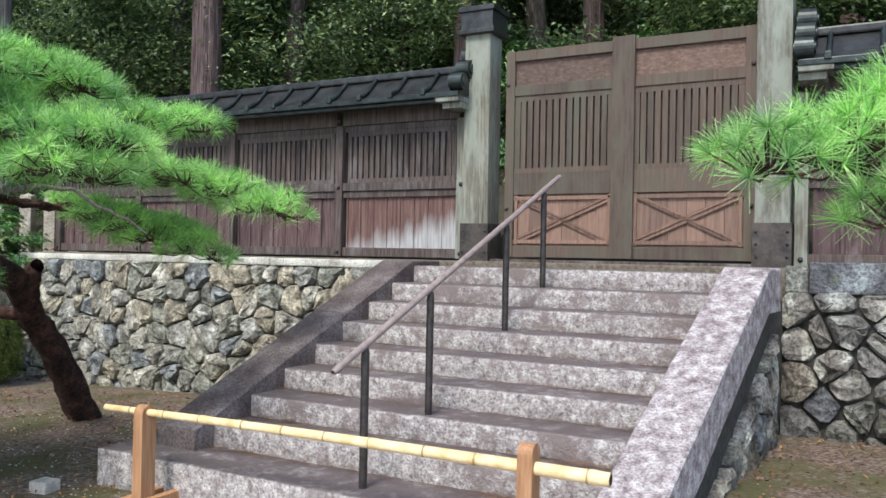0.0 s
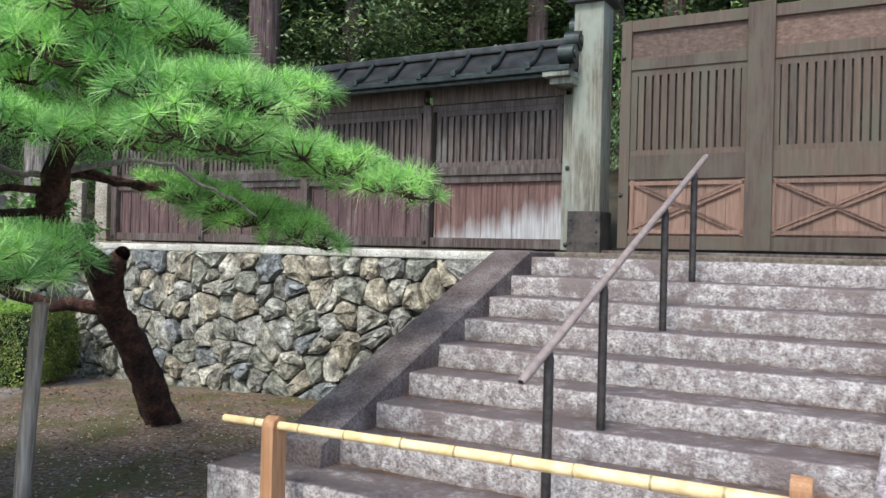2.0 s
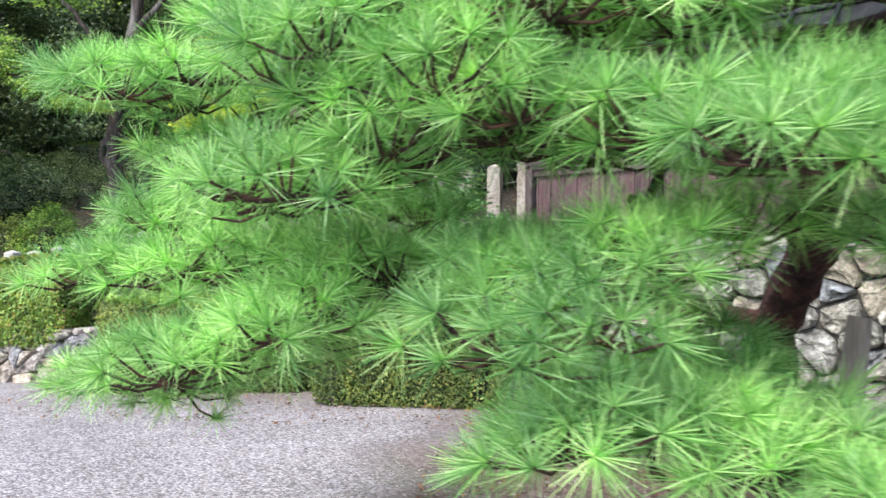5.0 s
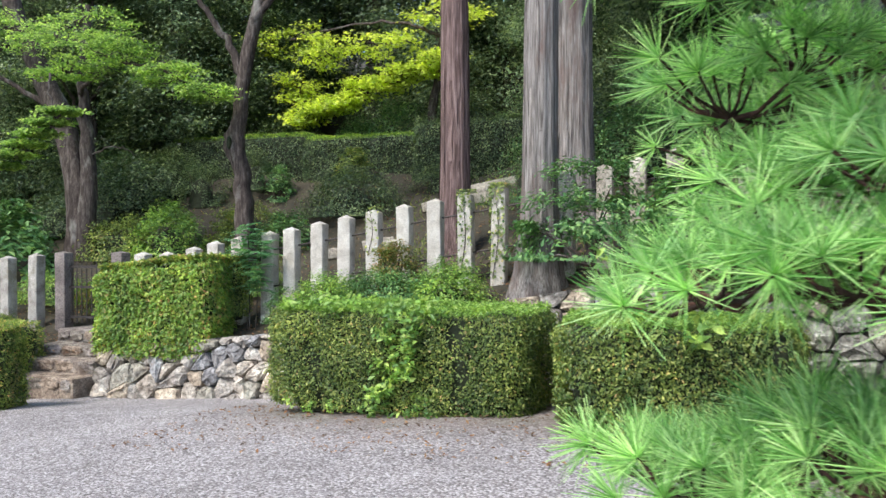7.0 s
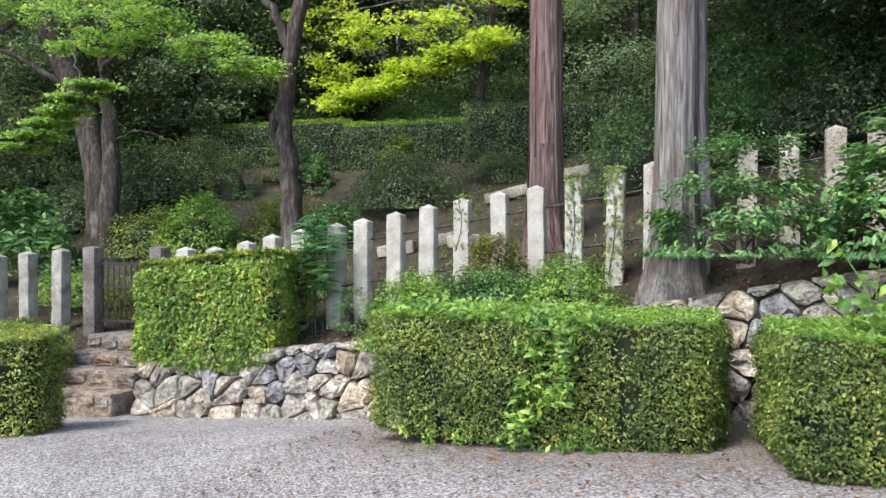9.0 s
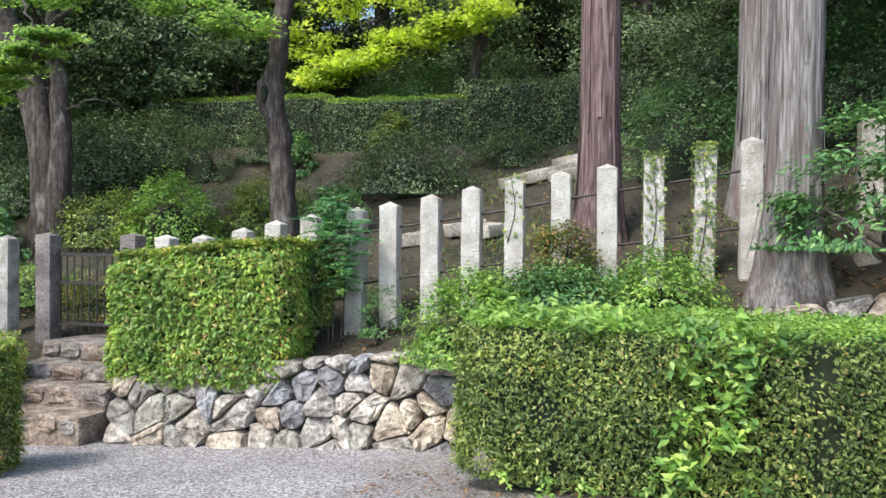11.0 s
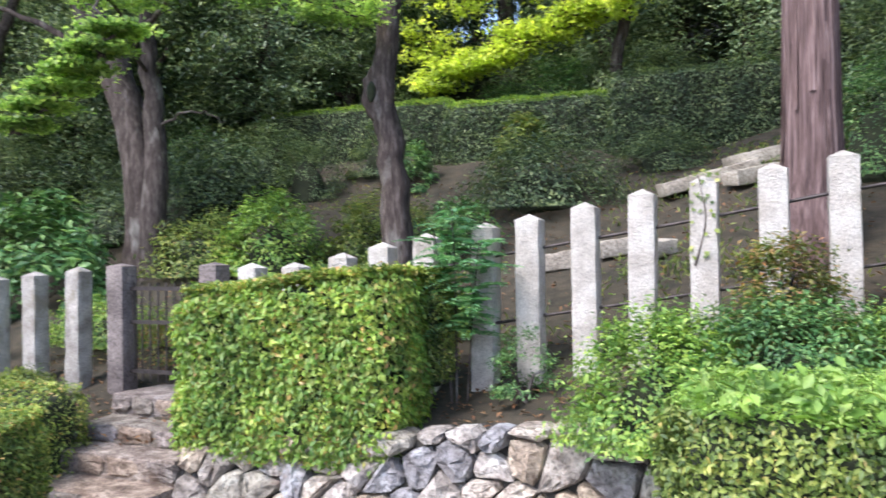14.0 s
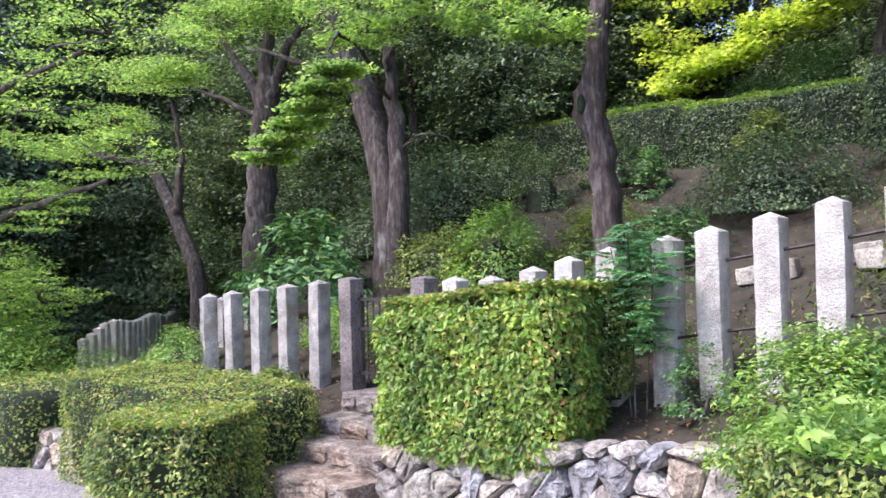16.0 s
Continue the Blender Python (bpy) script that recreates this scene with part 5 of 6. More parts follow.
def feathery_seedling(x, y, z, h):
    """A young tree of soft fronds, each with pairs of narrow leaflets."""
    r = np.random.default_rng(70)
    root = thing("seedling", "young tree with feathery blue-green fronds by the stone posts", "plant", pose(x, y, z))
    P, N, A, S = [], [], [], []
    for k, (ox, oy) in enumerate(((0, 0), (0.16, 0.05), (-0.14, 0.04))):
        top = h * (1.0, 0.82, 0.88)[k]
        tube("stem", [(ox * 0.4, oy, -0.2), (ox * 0.8, oy, top * 0.5), (ox * 1.3, oy - 0.05, top * 0.95)], 0.009, 0.004, M_bark, root, 6, 9, seed=k)
        for f in range(40):
            t = 0.35 + 0.65 * (f + r.uniform(0, 1)) / 40
            base = np.array([ox * (0.4 + 0.9 * t), oy - 0.05 * t, top * 0.95 * t])
            a = r.uniform(0, 6.28)
            d = np.array([math.cos(a), math.sin(a) * 0.8, r.uniform(-0.1, 0.45)])
            d /= np.linalg.norm(d)
            L = r.uniform(0.22, 0.4)
            lat = unit(np.cross(d, [[0, 0, 1.0]]))[0]
            for q in np.linspace(0.15, 1, 11):
                for e in (-1, 1):
                    w = 0.085 * (1.1 - 0.7 * q)
                    P.append(base + d * L * q + lat * e * w * 0.55 - [0, 0, 0.25 * L * q * q])
                    N.append(np.cross(lat, d) + r.normal(size=3) * 0.2)
                    A.append((lat * e + d * 0.5) * 4)
                    S.append(w * 1.15)
    leaves("fronds", np.array(P), np.array(N), np.array(S), M_seedling, root, 0.42, 0.1, "", np.array(A))


# ---------------- trees ----------------
def cedar(x, y, z, r0, height, mat, label, seed, lean=(0, 0), flare=0.75):
    root = thing("cedar_tree", label, "tree", pose(x, y, z), group="cedars")
    n = 26
    t = np.linspace(0, 1, n)
    path = np.stack([lean[0] * t * height, lean[1] * t * height, -0.3 + t * (height + 0.3)], 1)
    radii = r0 * (1 - 0.35 * t) + flare * r0 * np.exp(-np.maximum(t * height - 0.1, 0) / 0.42)
    V, F = tube_arrays(path, radii, 48, 0.02, 11, seed)
    mesh_np("trunk", V, F, mat, root, smooth=True)
    r = np.random.default_rng(seed)
    # strips of peeling bark
    S, Q = [], []
    for i in range(46):
        a, z0 = r.uniform(0, 6.28), r.uniform(0.3, 4.5)
        L, w = r.uniform(0.4, 1.2), r.uniform(0.012, 0.03)
        for j, zz in enumerate(np.linspace(z0, z0 + L, 4)):
            rr = np.interp(zz / height, t, radii) * 1.02 + 0.008 * math.sin(j * 1.3)
            for e in (-1, 1):
                aa = a + e * w / rr
                S.append((math.cos(aa) * rr + lean[0] * zz, math.sin(aa) * rr + lean[1] * zz, zz))
        b = i * 8
        Q += [(b + 2 * j, b + 2 * j + 1, b + 2 * j + 3, b + 2 * j + 2) for j in range(3)]
    mesh_np("peeling_bark", S, Q, mat, root)
    # high crown
    k = 2600
    hh = r.uniform(0.68, 1.0, k)
    rr = (1.05 - hh) * 5.5 * np.sqrt(r.uniform(0, 1, k)) + 0.3
    aa = r.uniform(0, 6.28, k)
    P = np.stack([np.cos(aa) * rr, np.sin(aa) * rr, hh * height], 1)
    leaves("crown", P, r.normal(size=(k, 3)) * 0.6 + [0, 0, 1], r.uniform(0.25, 0.6, k), M_woods, root, 0.35)
    return root


def spray_leaves(C, D, n, spread, size, flat=0.3, r=None):
    """Leaves in flat sprays round the centres C."""
    idx = r.integers(0, len(C), n)
    P = C[idx] + r.normal(size=(n, 3)) * np.array([spread, spread, spread * flat])
    N = r.normal(size=(n, 3)) * 0.4 + np.array([0, -0.25, 1])
    return P, N, size * r.uniform(0.6, 1.35, n)


def broad_tree(label, x, y, z, trunk, limbs, r0, crowns, mat, n, size, seed, name="maple_tree", spread=0.5, flat=0.28, bark=None, group="", aspect=0.75, clumps=40):
    """A tree with a bent trunk, limbs, and sprays of leaves set in flat layers round given crown places."""
    r = np.random.default_rng(seed)
    root = thing(name, label, "tree", pose(x, y, z), group=group)
    bark = bark or M_bark
    tube("trunk", trunk, r0, r0 * 0.62, bark, root, 20, 22, 0.05, 0.015, 5, seed=seed, flare=r0 * 0.5)
    for i, (pts, a) in enumerate(limbs):
        tube("limb", pts, a, a * 0.3, bark, root, 10, 16, 0.05, 0.02, 3, seed=seed + i + 1)
    C = []
    for (cx, cy, cz), (ax, ay, az) in crowns:
        d = unit(r.normal(size=(clumps, 3))) * (r.uniform(0.2, 1, (clumps, 1)) ** 0.5)
        C.append(np.array([cx, cy, cz]) + d * np.array([ax, ay, az]))
        c0 = C[-1]
        for k in range(4):
            q = c0[r.integers(0, clumps)]
            mid = (np.array([cx, cy, cz]) + q) / 2 + r.normal(size=3) * 0.08
            tube("twig", [(cx, cy, cz), tuple(mid), tuple(q)], 0.022, 0.006, bark, root, 6, 9, 0.05, 0.015, seed=seed + k)
    C = np.concatenate(C)
    P, N, S = spray_leaves(C, None, n, spread, size, flat, r)
    leaves("crown", P, N, S, mat, root, aspect, 0.2)
    return root


def woods_tree(seed, h, mat, n, size, w):
    """A background tree: slim trunk and a ragged crown in layered clumps that comes low."""
    r = np.random.default_rng(seed)
    root = thing("woodland_tree", "dark evergreen woodland tree on the hillside", "tree", group="woodland trees")
    tube("trunk", [(0, 0, -0.5), (r.normal() * 0.15, r.normal() * 0.15, h * 0.4), (r.normal() * 0.3, r.normal() * 0.3, h * 0.9)], 0.2, 0.07, M_bark, root, 10, 12, 0.05, 0.03, 4, seed=seed)
    nc = 120
    hh = r.uniform(0.08, 1.0, nc)
    rad = w * np.sin(np.clip(hh * 0.85 + 0.18, 0, 1) * math.pi) ** 0.6 * r.uniform(0.35, 1.0, nc)
    a = r.uniform(0, 6.28, nc)
    C = np.stack([np.cos(a) * rad, np.sin(a) * rad, hh * h], 1)
    for k in range(7):
        q = C[k]
        tube("limb", [(0, 0, q[2] * 0.8), tuple(q * [0.5, 0.5, 0.95]), tuple(q)], 0.06, 0.012, M_bark, root, 7, 9, 0.05, 0.03, seed=seed + k)
    P, N, S = spray_leaves(C, None, n, 0.36, size, 0.4, r)
    out = P * np.array([1, 1, 0])
    N = N + unit(out + 1e-3) * 0.5
    leaves("crown", P, N, S, mat, root, 0.5, 0.2)
    return root


def pine_pad(root, c, r, n, seed, tilt=(0, 0), needles=74, length=0.132):
    """A flat cloud of needle tufts, one at the end of each twig."""
    q = np.random.default_rng(seed)
    gold = np.arange(n) * 2.39996 + q.uniform(0, 6)
    rad = np.sqrt((np.arange(n) + 0.5) / n) * q.uniform(0.85, 1.12, n)
    P = np.stack([np.cos(gold) * rad * r[0], np.sin(gold) * rad * r[1], (0.75 - rad ** 2 * 1.2 + q.normal(0, 0.3, n)) * r[2]], 1)
    D = np.stack([np.cos(gold) * rad * 0.9, np.sin(gold) * rad * 0.9, 0.75 - 0.3 * rad], 1) + q.normal(size=(n, 3)) * 0.22
    C = P + np.array(c) + np.stack([np.zeros(n), np.zeros(n), tilt[0] * P[:, 0] + tilt[1] * P[:, 1]], 1)
    V, F = tuft_arrays(C, D, length * q.uniform(0.8, 1.15, n), needles, 0.0019)
    pad = mesh_np("needle_pad", V, F, M_needle, root)
    T, G, o = [], [], 0
    hub = np.array(c) - [0, 0, r[2] * 0.7]
    for k in range(n):
        e = C[k]
        vv, ff = tube_arrays([hub, (hub + e) / 2 - [0, 0, 0.025], e], [0.007, 0.005, 0.004], 5)
        T.append(vv), G.append(ff + o)
        o += len(vv)
    mesh_np("twig", np.concatenate(T), np.concatenate(G), M_pinebark, pad)
    return pad


def pine_bough(root, pts, a, pads, seed, first=0.4, wide=0.3):
    """A bough that carries needle pads to either side along its outer part."""
    tube("branch", pts, a, a * 0.35, M_pinebark, root, 10, 18, 0.08, 0.02, 3, seed=30 + seed)
    q = np.random.default_rng(500 + seed)
    path = curve_path(pts, 40)
    for k in range(pads):
        t = first + (1 - first) * (k + 0.8) / pads
        i = min(int(t * 39), 39)
        side = np.array([path[min(i + 1, 39)][1] - path[i - 1][1], path[i - 1][0] - path[min(i + 1, 39)][0], 0])
        side /= np.linalg.norm(side) + 1e-6
        c = path[i] + side * (wide * (1 if k % 2 else -1) * q.uniform(0.2, 1.0) * (1.15 - 0.6 * t)) + np.array([0, 0, q.uniform(0.0, 0.08)])
        w = q.uniform(0.85, 1.2)
        pine_pad(root, c, (0.23 * w, 0.22 * w, 0.075 * w), int(15 * w), seed * 40 + k, (q.normal() * 0.15, q.normal() * 0.15))


def build_pine():
    root = thing("pine_tree", "leaning garden pine with dark red bark and bright green needle pads", "tree", pose(0, 0, 0))
    tube("trunk", [(-3.62, 8.42, -0.4), (-3.64, 8.33, -0.1), (-3.67, 8.07, 0.3), (-3.70, 7.76, 0.7), (-3.73, 7.4, 1.05), (-3.66, 6.94, 1.37), (-3.72, 6.4, 1.65), (-3.52, 5.98, 1.95), (-3.33, 5.8, 2.25), (-3.15, 5.72, 2.6)],
         0.155, 0.06, M_pinebark, root, 20, 36, 0.11, 0.012, 6, seed=5, flare=0.05)
    tube("stub", [(-3.70, 7.2, 1.2), (-3.58, 7.05, 1.42), (-3.5, 7.0, 1.5)], 0.10, 0.055, M_pinebark, root, 12, 8, 0.1, 0.01, 4, seed=6, label="sawn stub of a lost limb")
    B = partial(pine_bough, root)
    # crown toward the way
    B([(-3.3, 5.8, 2.3), (-3.4, 5.3, 2.42), (-3.6, 4.85, 2.33), (-4.1, 4.7, 2.22)], 0.045, 7, 1)
    B([(-3.3, 5.8, 2.3), (-2.9, 5.4, 2.5), (-2.4, 5.05, 2.36), (-1.95, 4.95, 2.28)], 0.045, 8, 2)
    B([(-3.2, 5.75, 2.5), (-3.15, 5.5, 2.8), (-2.95, 5.0, 2.82), (-2.7, 4.8, 2.75)], 0.04, 6, 3)
    B([(-3.2, 5.75, 2.5), (-3.7, 5.4, 2.85), (-4.4, 5.1, 2.7)], 0.04, 6, 20)
    B([(-3.2, 5.75, 2.5), (-2.9, 5.55, 2.85), (-2.3, 5.3, 2.7)], 0.04, 6, 21)
    B([(-3.33, 5.8, 2.25), (-3.5, 5.25, 2.22), (-3.35, 4.8, 2.14), (-2.95, 4.65, 2.1)], 0.03, 7, 31, 0.35)
    B([(-3.3, 5.8, 2.28), (-2.95, 5.35, 2.26), (-2.55, 5.0, 2.14), (-2.1, 4.9, 2.08)], 0.03, 7, 32, 0.35)
    B([(-3.33, 5.8, 2.25), (-3.9, 5.25, 2.2), (-4.3, 4.85, 2.08), (-4.75, 4.7, 2.05)], 0.03, 8, 33, 0.35)
    B([(-3.25, 5.75, 2.4), (-3.0, 5.2, 2.55), (-3.2, 4.7, 2.5)], 0.03, 6, 34, 0.35)
    B([(-3.3, 5.8, 2.4), (-3.9, 5.5, 2.6), (-4.6, 5.3, 2.5), (-5.2, 5.2, 2.42)], 0.03, 8, 35, 0.35)
    # arms toward the stairs
    B([(-3.35, 5.85, 2.15), (-2.9, 6.25, 2.28), (-2.0, 6.4, 2.18), (-1.24, 6.4, 1.93)], 0.04, 9, 4, 0.45)
    B([(-3.5, 6.0, 2.0), (-3.1, 6.8, 2.0), (-2.6, 7.0, 1.8), (-1.95, 7.0, 1.62)], 0.03, 9, 5, 0.3)
    B([(-3.4, 6.1, 2.05), (-2.9, 7.2, 1.9), (-2.4, 7.3, 1.75)], 0.025, 6, 36, 0.3)
    B([(-3.3, 5.9, 2.2), (-2.8, 6.9, 2.3), (-2.0, 7.0, 2.2)], 0.025, 6, 37, 0.3)
    B([(-3.25, 5.8, 2.4), (-2.8, 6.5, 2.68), (-2.0, 6.8, 2.66)], 0.03, 7, 6, 0.3)
    # middle pads beside the trunk
    B([(-3.72, 6.4, 1.65), (-3.55, 5.6, 1.55), (-3.4, 5.0, 1.44), (-3.08, 4.72, 1.36)], 0.025, 12, 7, 0.4, 0.4)
    B([(-3.4, 5.0, 1.46), (-3.42, 4.55, 1.5), (-3.2, 4.28, 1.42)], 0.018, 4, 8)
    B([(-3.55, 6.05, 1.9), (-3.95, 5.4, 1.88), (-4.1, 4.8, 1.74), (-3.95, 4.4, 1.6)], 0.025, 11, 9, 0.45, 0.42)
    B([(-3.66, 6.2, 1.78), (-4.3, 5.7, 1.76), (-4.7, 5.0, 1.8), (-5.1, 4.65, 1.82)], 0.03, 10, 10, 0.35, 0.4)
    B([(-4.3, 5.7, 1.75), (-4.5, 4.95, 1.38), (-4.65, 4.55, 1.18)], 0.02, 8, 11, 0.3, 0.4)
    B([(-4.7, 5.0, 1.8), (-5.1, 4.75, 1.62), (-5.6, 4.85, 1.52)], 0.02, 6, 12)
    # low arm that forks from the trunk
    B([(-3.73, 7.4, 1.05), (-4.2, 7.2, 1.09), (-4.57, 6.9, 1.28), (-4.9, 6.0, 1.35), (-5.2, 5.2, 1.3), (-5.55, 4.95, 1.12)], 0.06, 8, 13, 0.6)
    B([(-4.57, 6.9, 1.26), (-4.45, 5.7, 1.1), (-4.4, 4.9, 0.96), (-4.3, 4.5, 0.9)], 0.025, 10, 14, 0.4, 0.4)
    B([(-4.42, 5.6, 1.08), (-4.1, 4.9, 0.95), (-3.72, 4.42, 0.78)], 0.02, 6, 15)
    B([(-4.9, 6.0, 1.35), (-5.7, 5.7, 1.1), (-6.4, 5.5, 0.86), (-6.65, 5.9, 0.76)], 0.03, 8, 16)
    B([(-4.9, 6.0, 1.4), (-5.7, 5.7, 1.6), (-6.4, 5.5, 1.5)], 0.03, 10, 17, 0.2, 0.4)
    B([(-4.95, 5.9, 1.37), (-5.5, 5.5, 1.36), (-6.05, 5.38, 1.3), (-6.6, 5.35, 1.26)], 0.02, 9, 41, 0.3, 0.35)
    B([(-5.2, 5.2, 1.3), (-5.6, 5.1, 1.05), (-6.0, 5.2, 0.95)], 0.02, 6, 42, 0.3, 0.35)
    # long upper arms
    B([(-3.3, 5.8, 2.3), (-4.2, 5.9, 2.22), (-5.3, 5.6, 2.2), (-6.2, 5.45, 2.06), (-6.7, 5.4, 2.06)], 0.035, 14, 18, 0.25, 0.35)
    B([(-3.3, 5.8, 2.35), (-4.0, 5.3, 2.48), (-4.8, 5.05, 2.3), (-5.6, 5.0, 2.16)], 0.03, 11, 19, 0.25, 0.4)
    B([(-5.3, 5.6, 2.2), (-6.1, 6.0, 1.9), (-6.6, 6.2, 1.66)], 0.025, 6, 22)
    B([(-4.8, 5.05, 2.3), (-5.2, 4.7, 2.05), (-5.3, 4.6, 1.9)], 0.02, 4, 23)
    for k, pts in enumerate(([(-3.5, 5.97, 1.98), (-3.85, 5.9, 2.02), (-4.15, 5.7, 2.16), (-4.5, 5.6, 2.1)], [(-3.85, 5.9, 2.02), (-3.95, 5.75, 1.9), (-4.1, 5.6, 1.82)],
                             [(-3.45, 5.93, 2.02), (-3.0, 6.1, 2.12), (-2.6, 6.3, 1.95), (-2.3, 6.3, 1.78)], [(-4.2, 5.9, 2.2), (-4.6, 6.0, 2.06), (-5.2, 5.9, 2.0)])):
        tube("bare_branch", pts, 0.022, 0.007, M_deadwood, root, 8, 16, 0.1, 0.012, 3, seed=60 + k, label="bare grey dead branch")
    pole = thing("support_pole", "grey weathered timber pole propping the pine", "pole", pose(0, 0, 0))
    tube("pole", [(-3.70, 6.0, -0.2), (-3.66, 6.0, 0.5), (-3.60, 6.0, 1.18)], 0.055, 0.047, M_deadwood, pole, 14, 10, 0.03, seed=3)
    # second pine whose branch reaches in beside the stairs
    root = thing("pine_tree", "pine branch with bright green needles reaching beside the stairs", "tree", pose(0, 0, 0))
    tube("trunk", [(4.6, 2.6, -0.2), (4.5, 2.7, 1.0), (4.3, 2.8, 2.2), (4.4, 2.9, 3.4)], 0.15, 0.07, M_pinebark, root, 16, 18, 0.06, 0.01, 5, seed=8, flare=0.05)
    tube("branch", [(4.3, 2.8, 2.2), (3.2, 3.0, 2.3), (2.1, 3.1, 2.15), (1.25, 3.05, 2.05)], 0.045, 0.012, M_pinebark, root, 10, 16, 0.06, 0.01, 3, seed=9)
    for i, (c, r, n) in enumerate((((1.22, 3.05, 2.06), (0.26, 0.22, 0.10), 17), ((1.55, 3.1, 2.12), (0.3, 0.28, 0.16), 24), ((1.85, 3.2, 2.3), (0.35, 0.3, 0.16), 28),
                                   ((1.75, 3.05, 1.88), (0.28, 0.24, 0.10), 17), ((2.3, 3.1, 2.2), (0.4, 0.35, 0.2), 32), ((2.9, 3.1, 2.5), (0.5, 0.4, 0.2), 34))):
        pine_pad(root, c, r, int(n * 1.35), 300 + i)


def build_hedges():
    hedge("clipped boxy hedge of small green leaves at the gravel edge", -9.85, 11.75, 2.95, 1.42, ground_z(-9.8, 11.1), 0.73, -3, 46000, 0.031, M_hedge, M_hedge_top, 0.0, 0.07, holes=0.12, tip_mat=M_hedge)
    hedge("clipped round-cornered hedge beside the rubble wall", -7.05, 11.15, 2.0, 1.5, ground_z(-7.2, 10.4), 0.73, 8, 34000, 0.031, M_hedge, M_hedge_top, 0.0, 0.07, holes=0.1, tip_mat=M_hedge)
    hedge("clipped yellow-green hedge with coppery tips on the bank", -14.48, 13.42, 2.0, 0.8, -0.22, 1.17, 0, 26000, 0.054, M_photinia, M_photinia, 0.09, 0.06, holes=0.1, tip_mat=M_young)
    hedge("small dark clipped hedge against the stone posts", -13.56, 13.85, 0.34, 0.4, 0.35, 1.22, 0, 4200, 0.032, M_hedge, M_hedge, 0, 0.04)
    hedge("low flat-topped clipped hedge at the gravel edge", -15.58, 11.2, 0.95, 0.95, ground_z(-15.6, 11.1) - 0.05, 0.37, 30, 13000, 0.034, M_hedge, M_photinia, 0.0, 0.035, holes=0.05, tip_mat=M_photinia)
    hedge("broad low clipped hedge with browned top", -18.3, 12.7, 3.3, 1.4, -1.0, 0.24, 4, 16000, 0.036, M_hedge, M_photinia, -0.02, 0.06)
    hedge("low clipped hedge running along the way", -24.5, 12.3, 7.0, 1.5, -1.6, -0.15, 4, 12000, 0.05, M_hedge, M_photinia, 0.03, 0.08)
    for x0, x1, y, z, hh in ((-20.8, -16.6, 21.9, 4.24, 1.3), (-16.6, -13.6, 21.7, 4.08, 1.2), (-13.6, -10.9, 21.5, 4.28, 1.2), (-10.9, -10.1, 21.5, 4.5, 1.3)):
        hedge("long clipped hedge along the top of the slope", (x0 + x1) / 2, y, x1 - x0 + 0.1, 1.0, z - hh - 0.3, z, 0, 17000, 0.045, M_woods, M_young if x1 < -13 else M_woods, 0.0, 0.08, tip_mat=M_woods)
    S = shrub
    S("bright green azalea mound at the wall top", -11.62, 13.1, 0.15, 0.62, 0.48, 0.9, 10000, 0.046, M_shrub, 1)
    S("dark green azalea mound under the posts", -10.8, 13.3, 0.3, 0.95, 0.5, 0.82, 12000, 0.046, M_camellia, 2)
    S("yellow-green azalea mound beside the cedar", -9.98, 13.3, 0.4, 0.66, 0.45, 0.85, 8500, 0.046, M_shrub, 3)
    S("shrub with reddish young leaves before the posts", -10.9, 13.7, 0.5, 0.52, 0.34, 1.0, 6500, 0.048, M_red, 4)
    S("small grey-green shrub by the posts", -12.75, 13.85, 0.25, 0.26, 0.22, 0.62, 900, 0.035, M_camellia, 5)
    S("camellia with glossy leaves in spreading layers", -8.2, 13.15, 1.2, 0.95, 0.55, 1.25, 5200, 0.075, M_camellia, 6, 0.42, "camellia", 9, 0.36)
    S("glossy broad-leaved shrub over the rubble wall", -6.85, 12.7, 1.2, 0.65, 0.5, 1.3, 2900, 0.10, M_camellia, 7, 0.42, "camellia", 7, 0.3)
    S("dark rounded shrub on the slope", -14.1, 19.0, hill_z(-14.1, 19.0) - 0.1, 1.2, 0.8, 1.1, 9500, 0.06, M_woods, 8)
    S("loose shrub beside the knotted maple", -14.75, 17.3, hill_z(-14.75, 17.3) - 0.1, 0.6, 0.5, 0.95, 1500, 0.08, M_camellia, 9)
    S("loose sparse shrub beside the knotted maple", -16.35, 17.9, hill_z(-16.35, 17.9) - 0.1, 0.65, 0.5, 1.1, 1700, 0.08, M_hedge, 13)
    S("mound with pale young leaves behind the stone fence", -17.55, 17.4, hill_z(-17.55, 17.4) - 0.1, 0.85, 0.6, 1.25, 4600, 0.075, M_shrub, 10)
    S("low dull green mound behind the stone fence", -18.85, 17.4, hill_z(-18.85, 17.4) - 0.1, 0.95, 0.6, 1.05, 4600, 0.07, M_hedge, 11)
    S("small upright bush under the upper hedge", -14.9, 20.6, hill_z(-14.9, 20.6) - 0.1, 0.5, 0.4, 0.9, 1000, 0.08, M_hedge, 14)
    S("small upright bush under the upper hedge", -16.9, 20.4, hill_z(-16.9, 20.4) - 0.1, 0.5, 0.4, 1.0, 1100, 0.08, M_camellia, 15)
    S("broad-leaved shrub with large dark leaves by the fence", -21.2, 16.4, hill_z(-21.2, 16.4) - 0.2, 1.5, 0.9, 1.9, 1800, 0.17, M_camellia, 12)
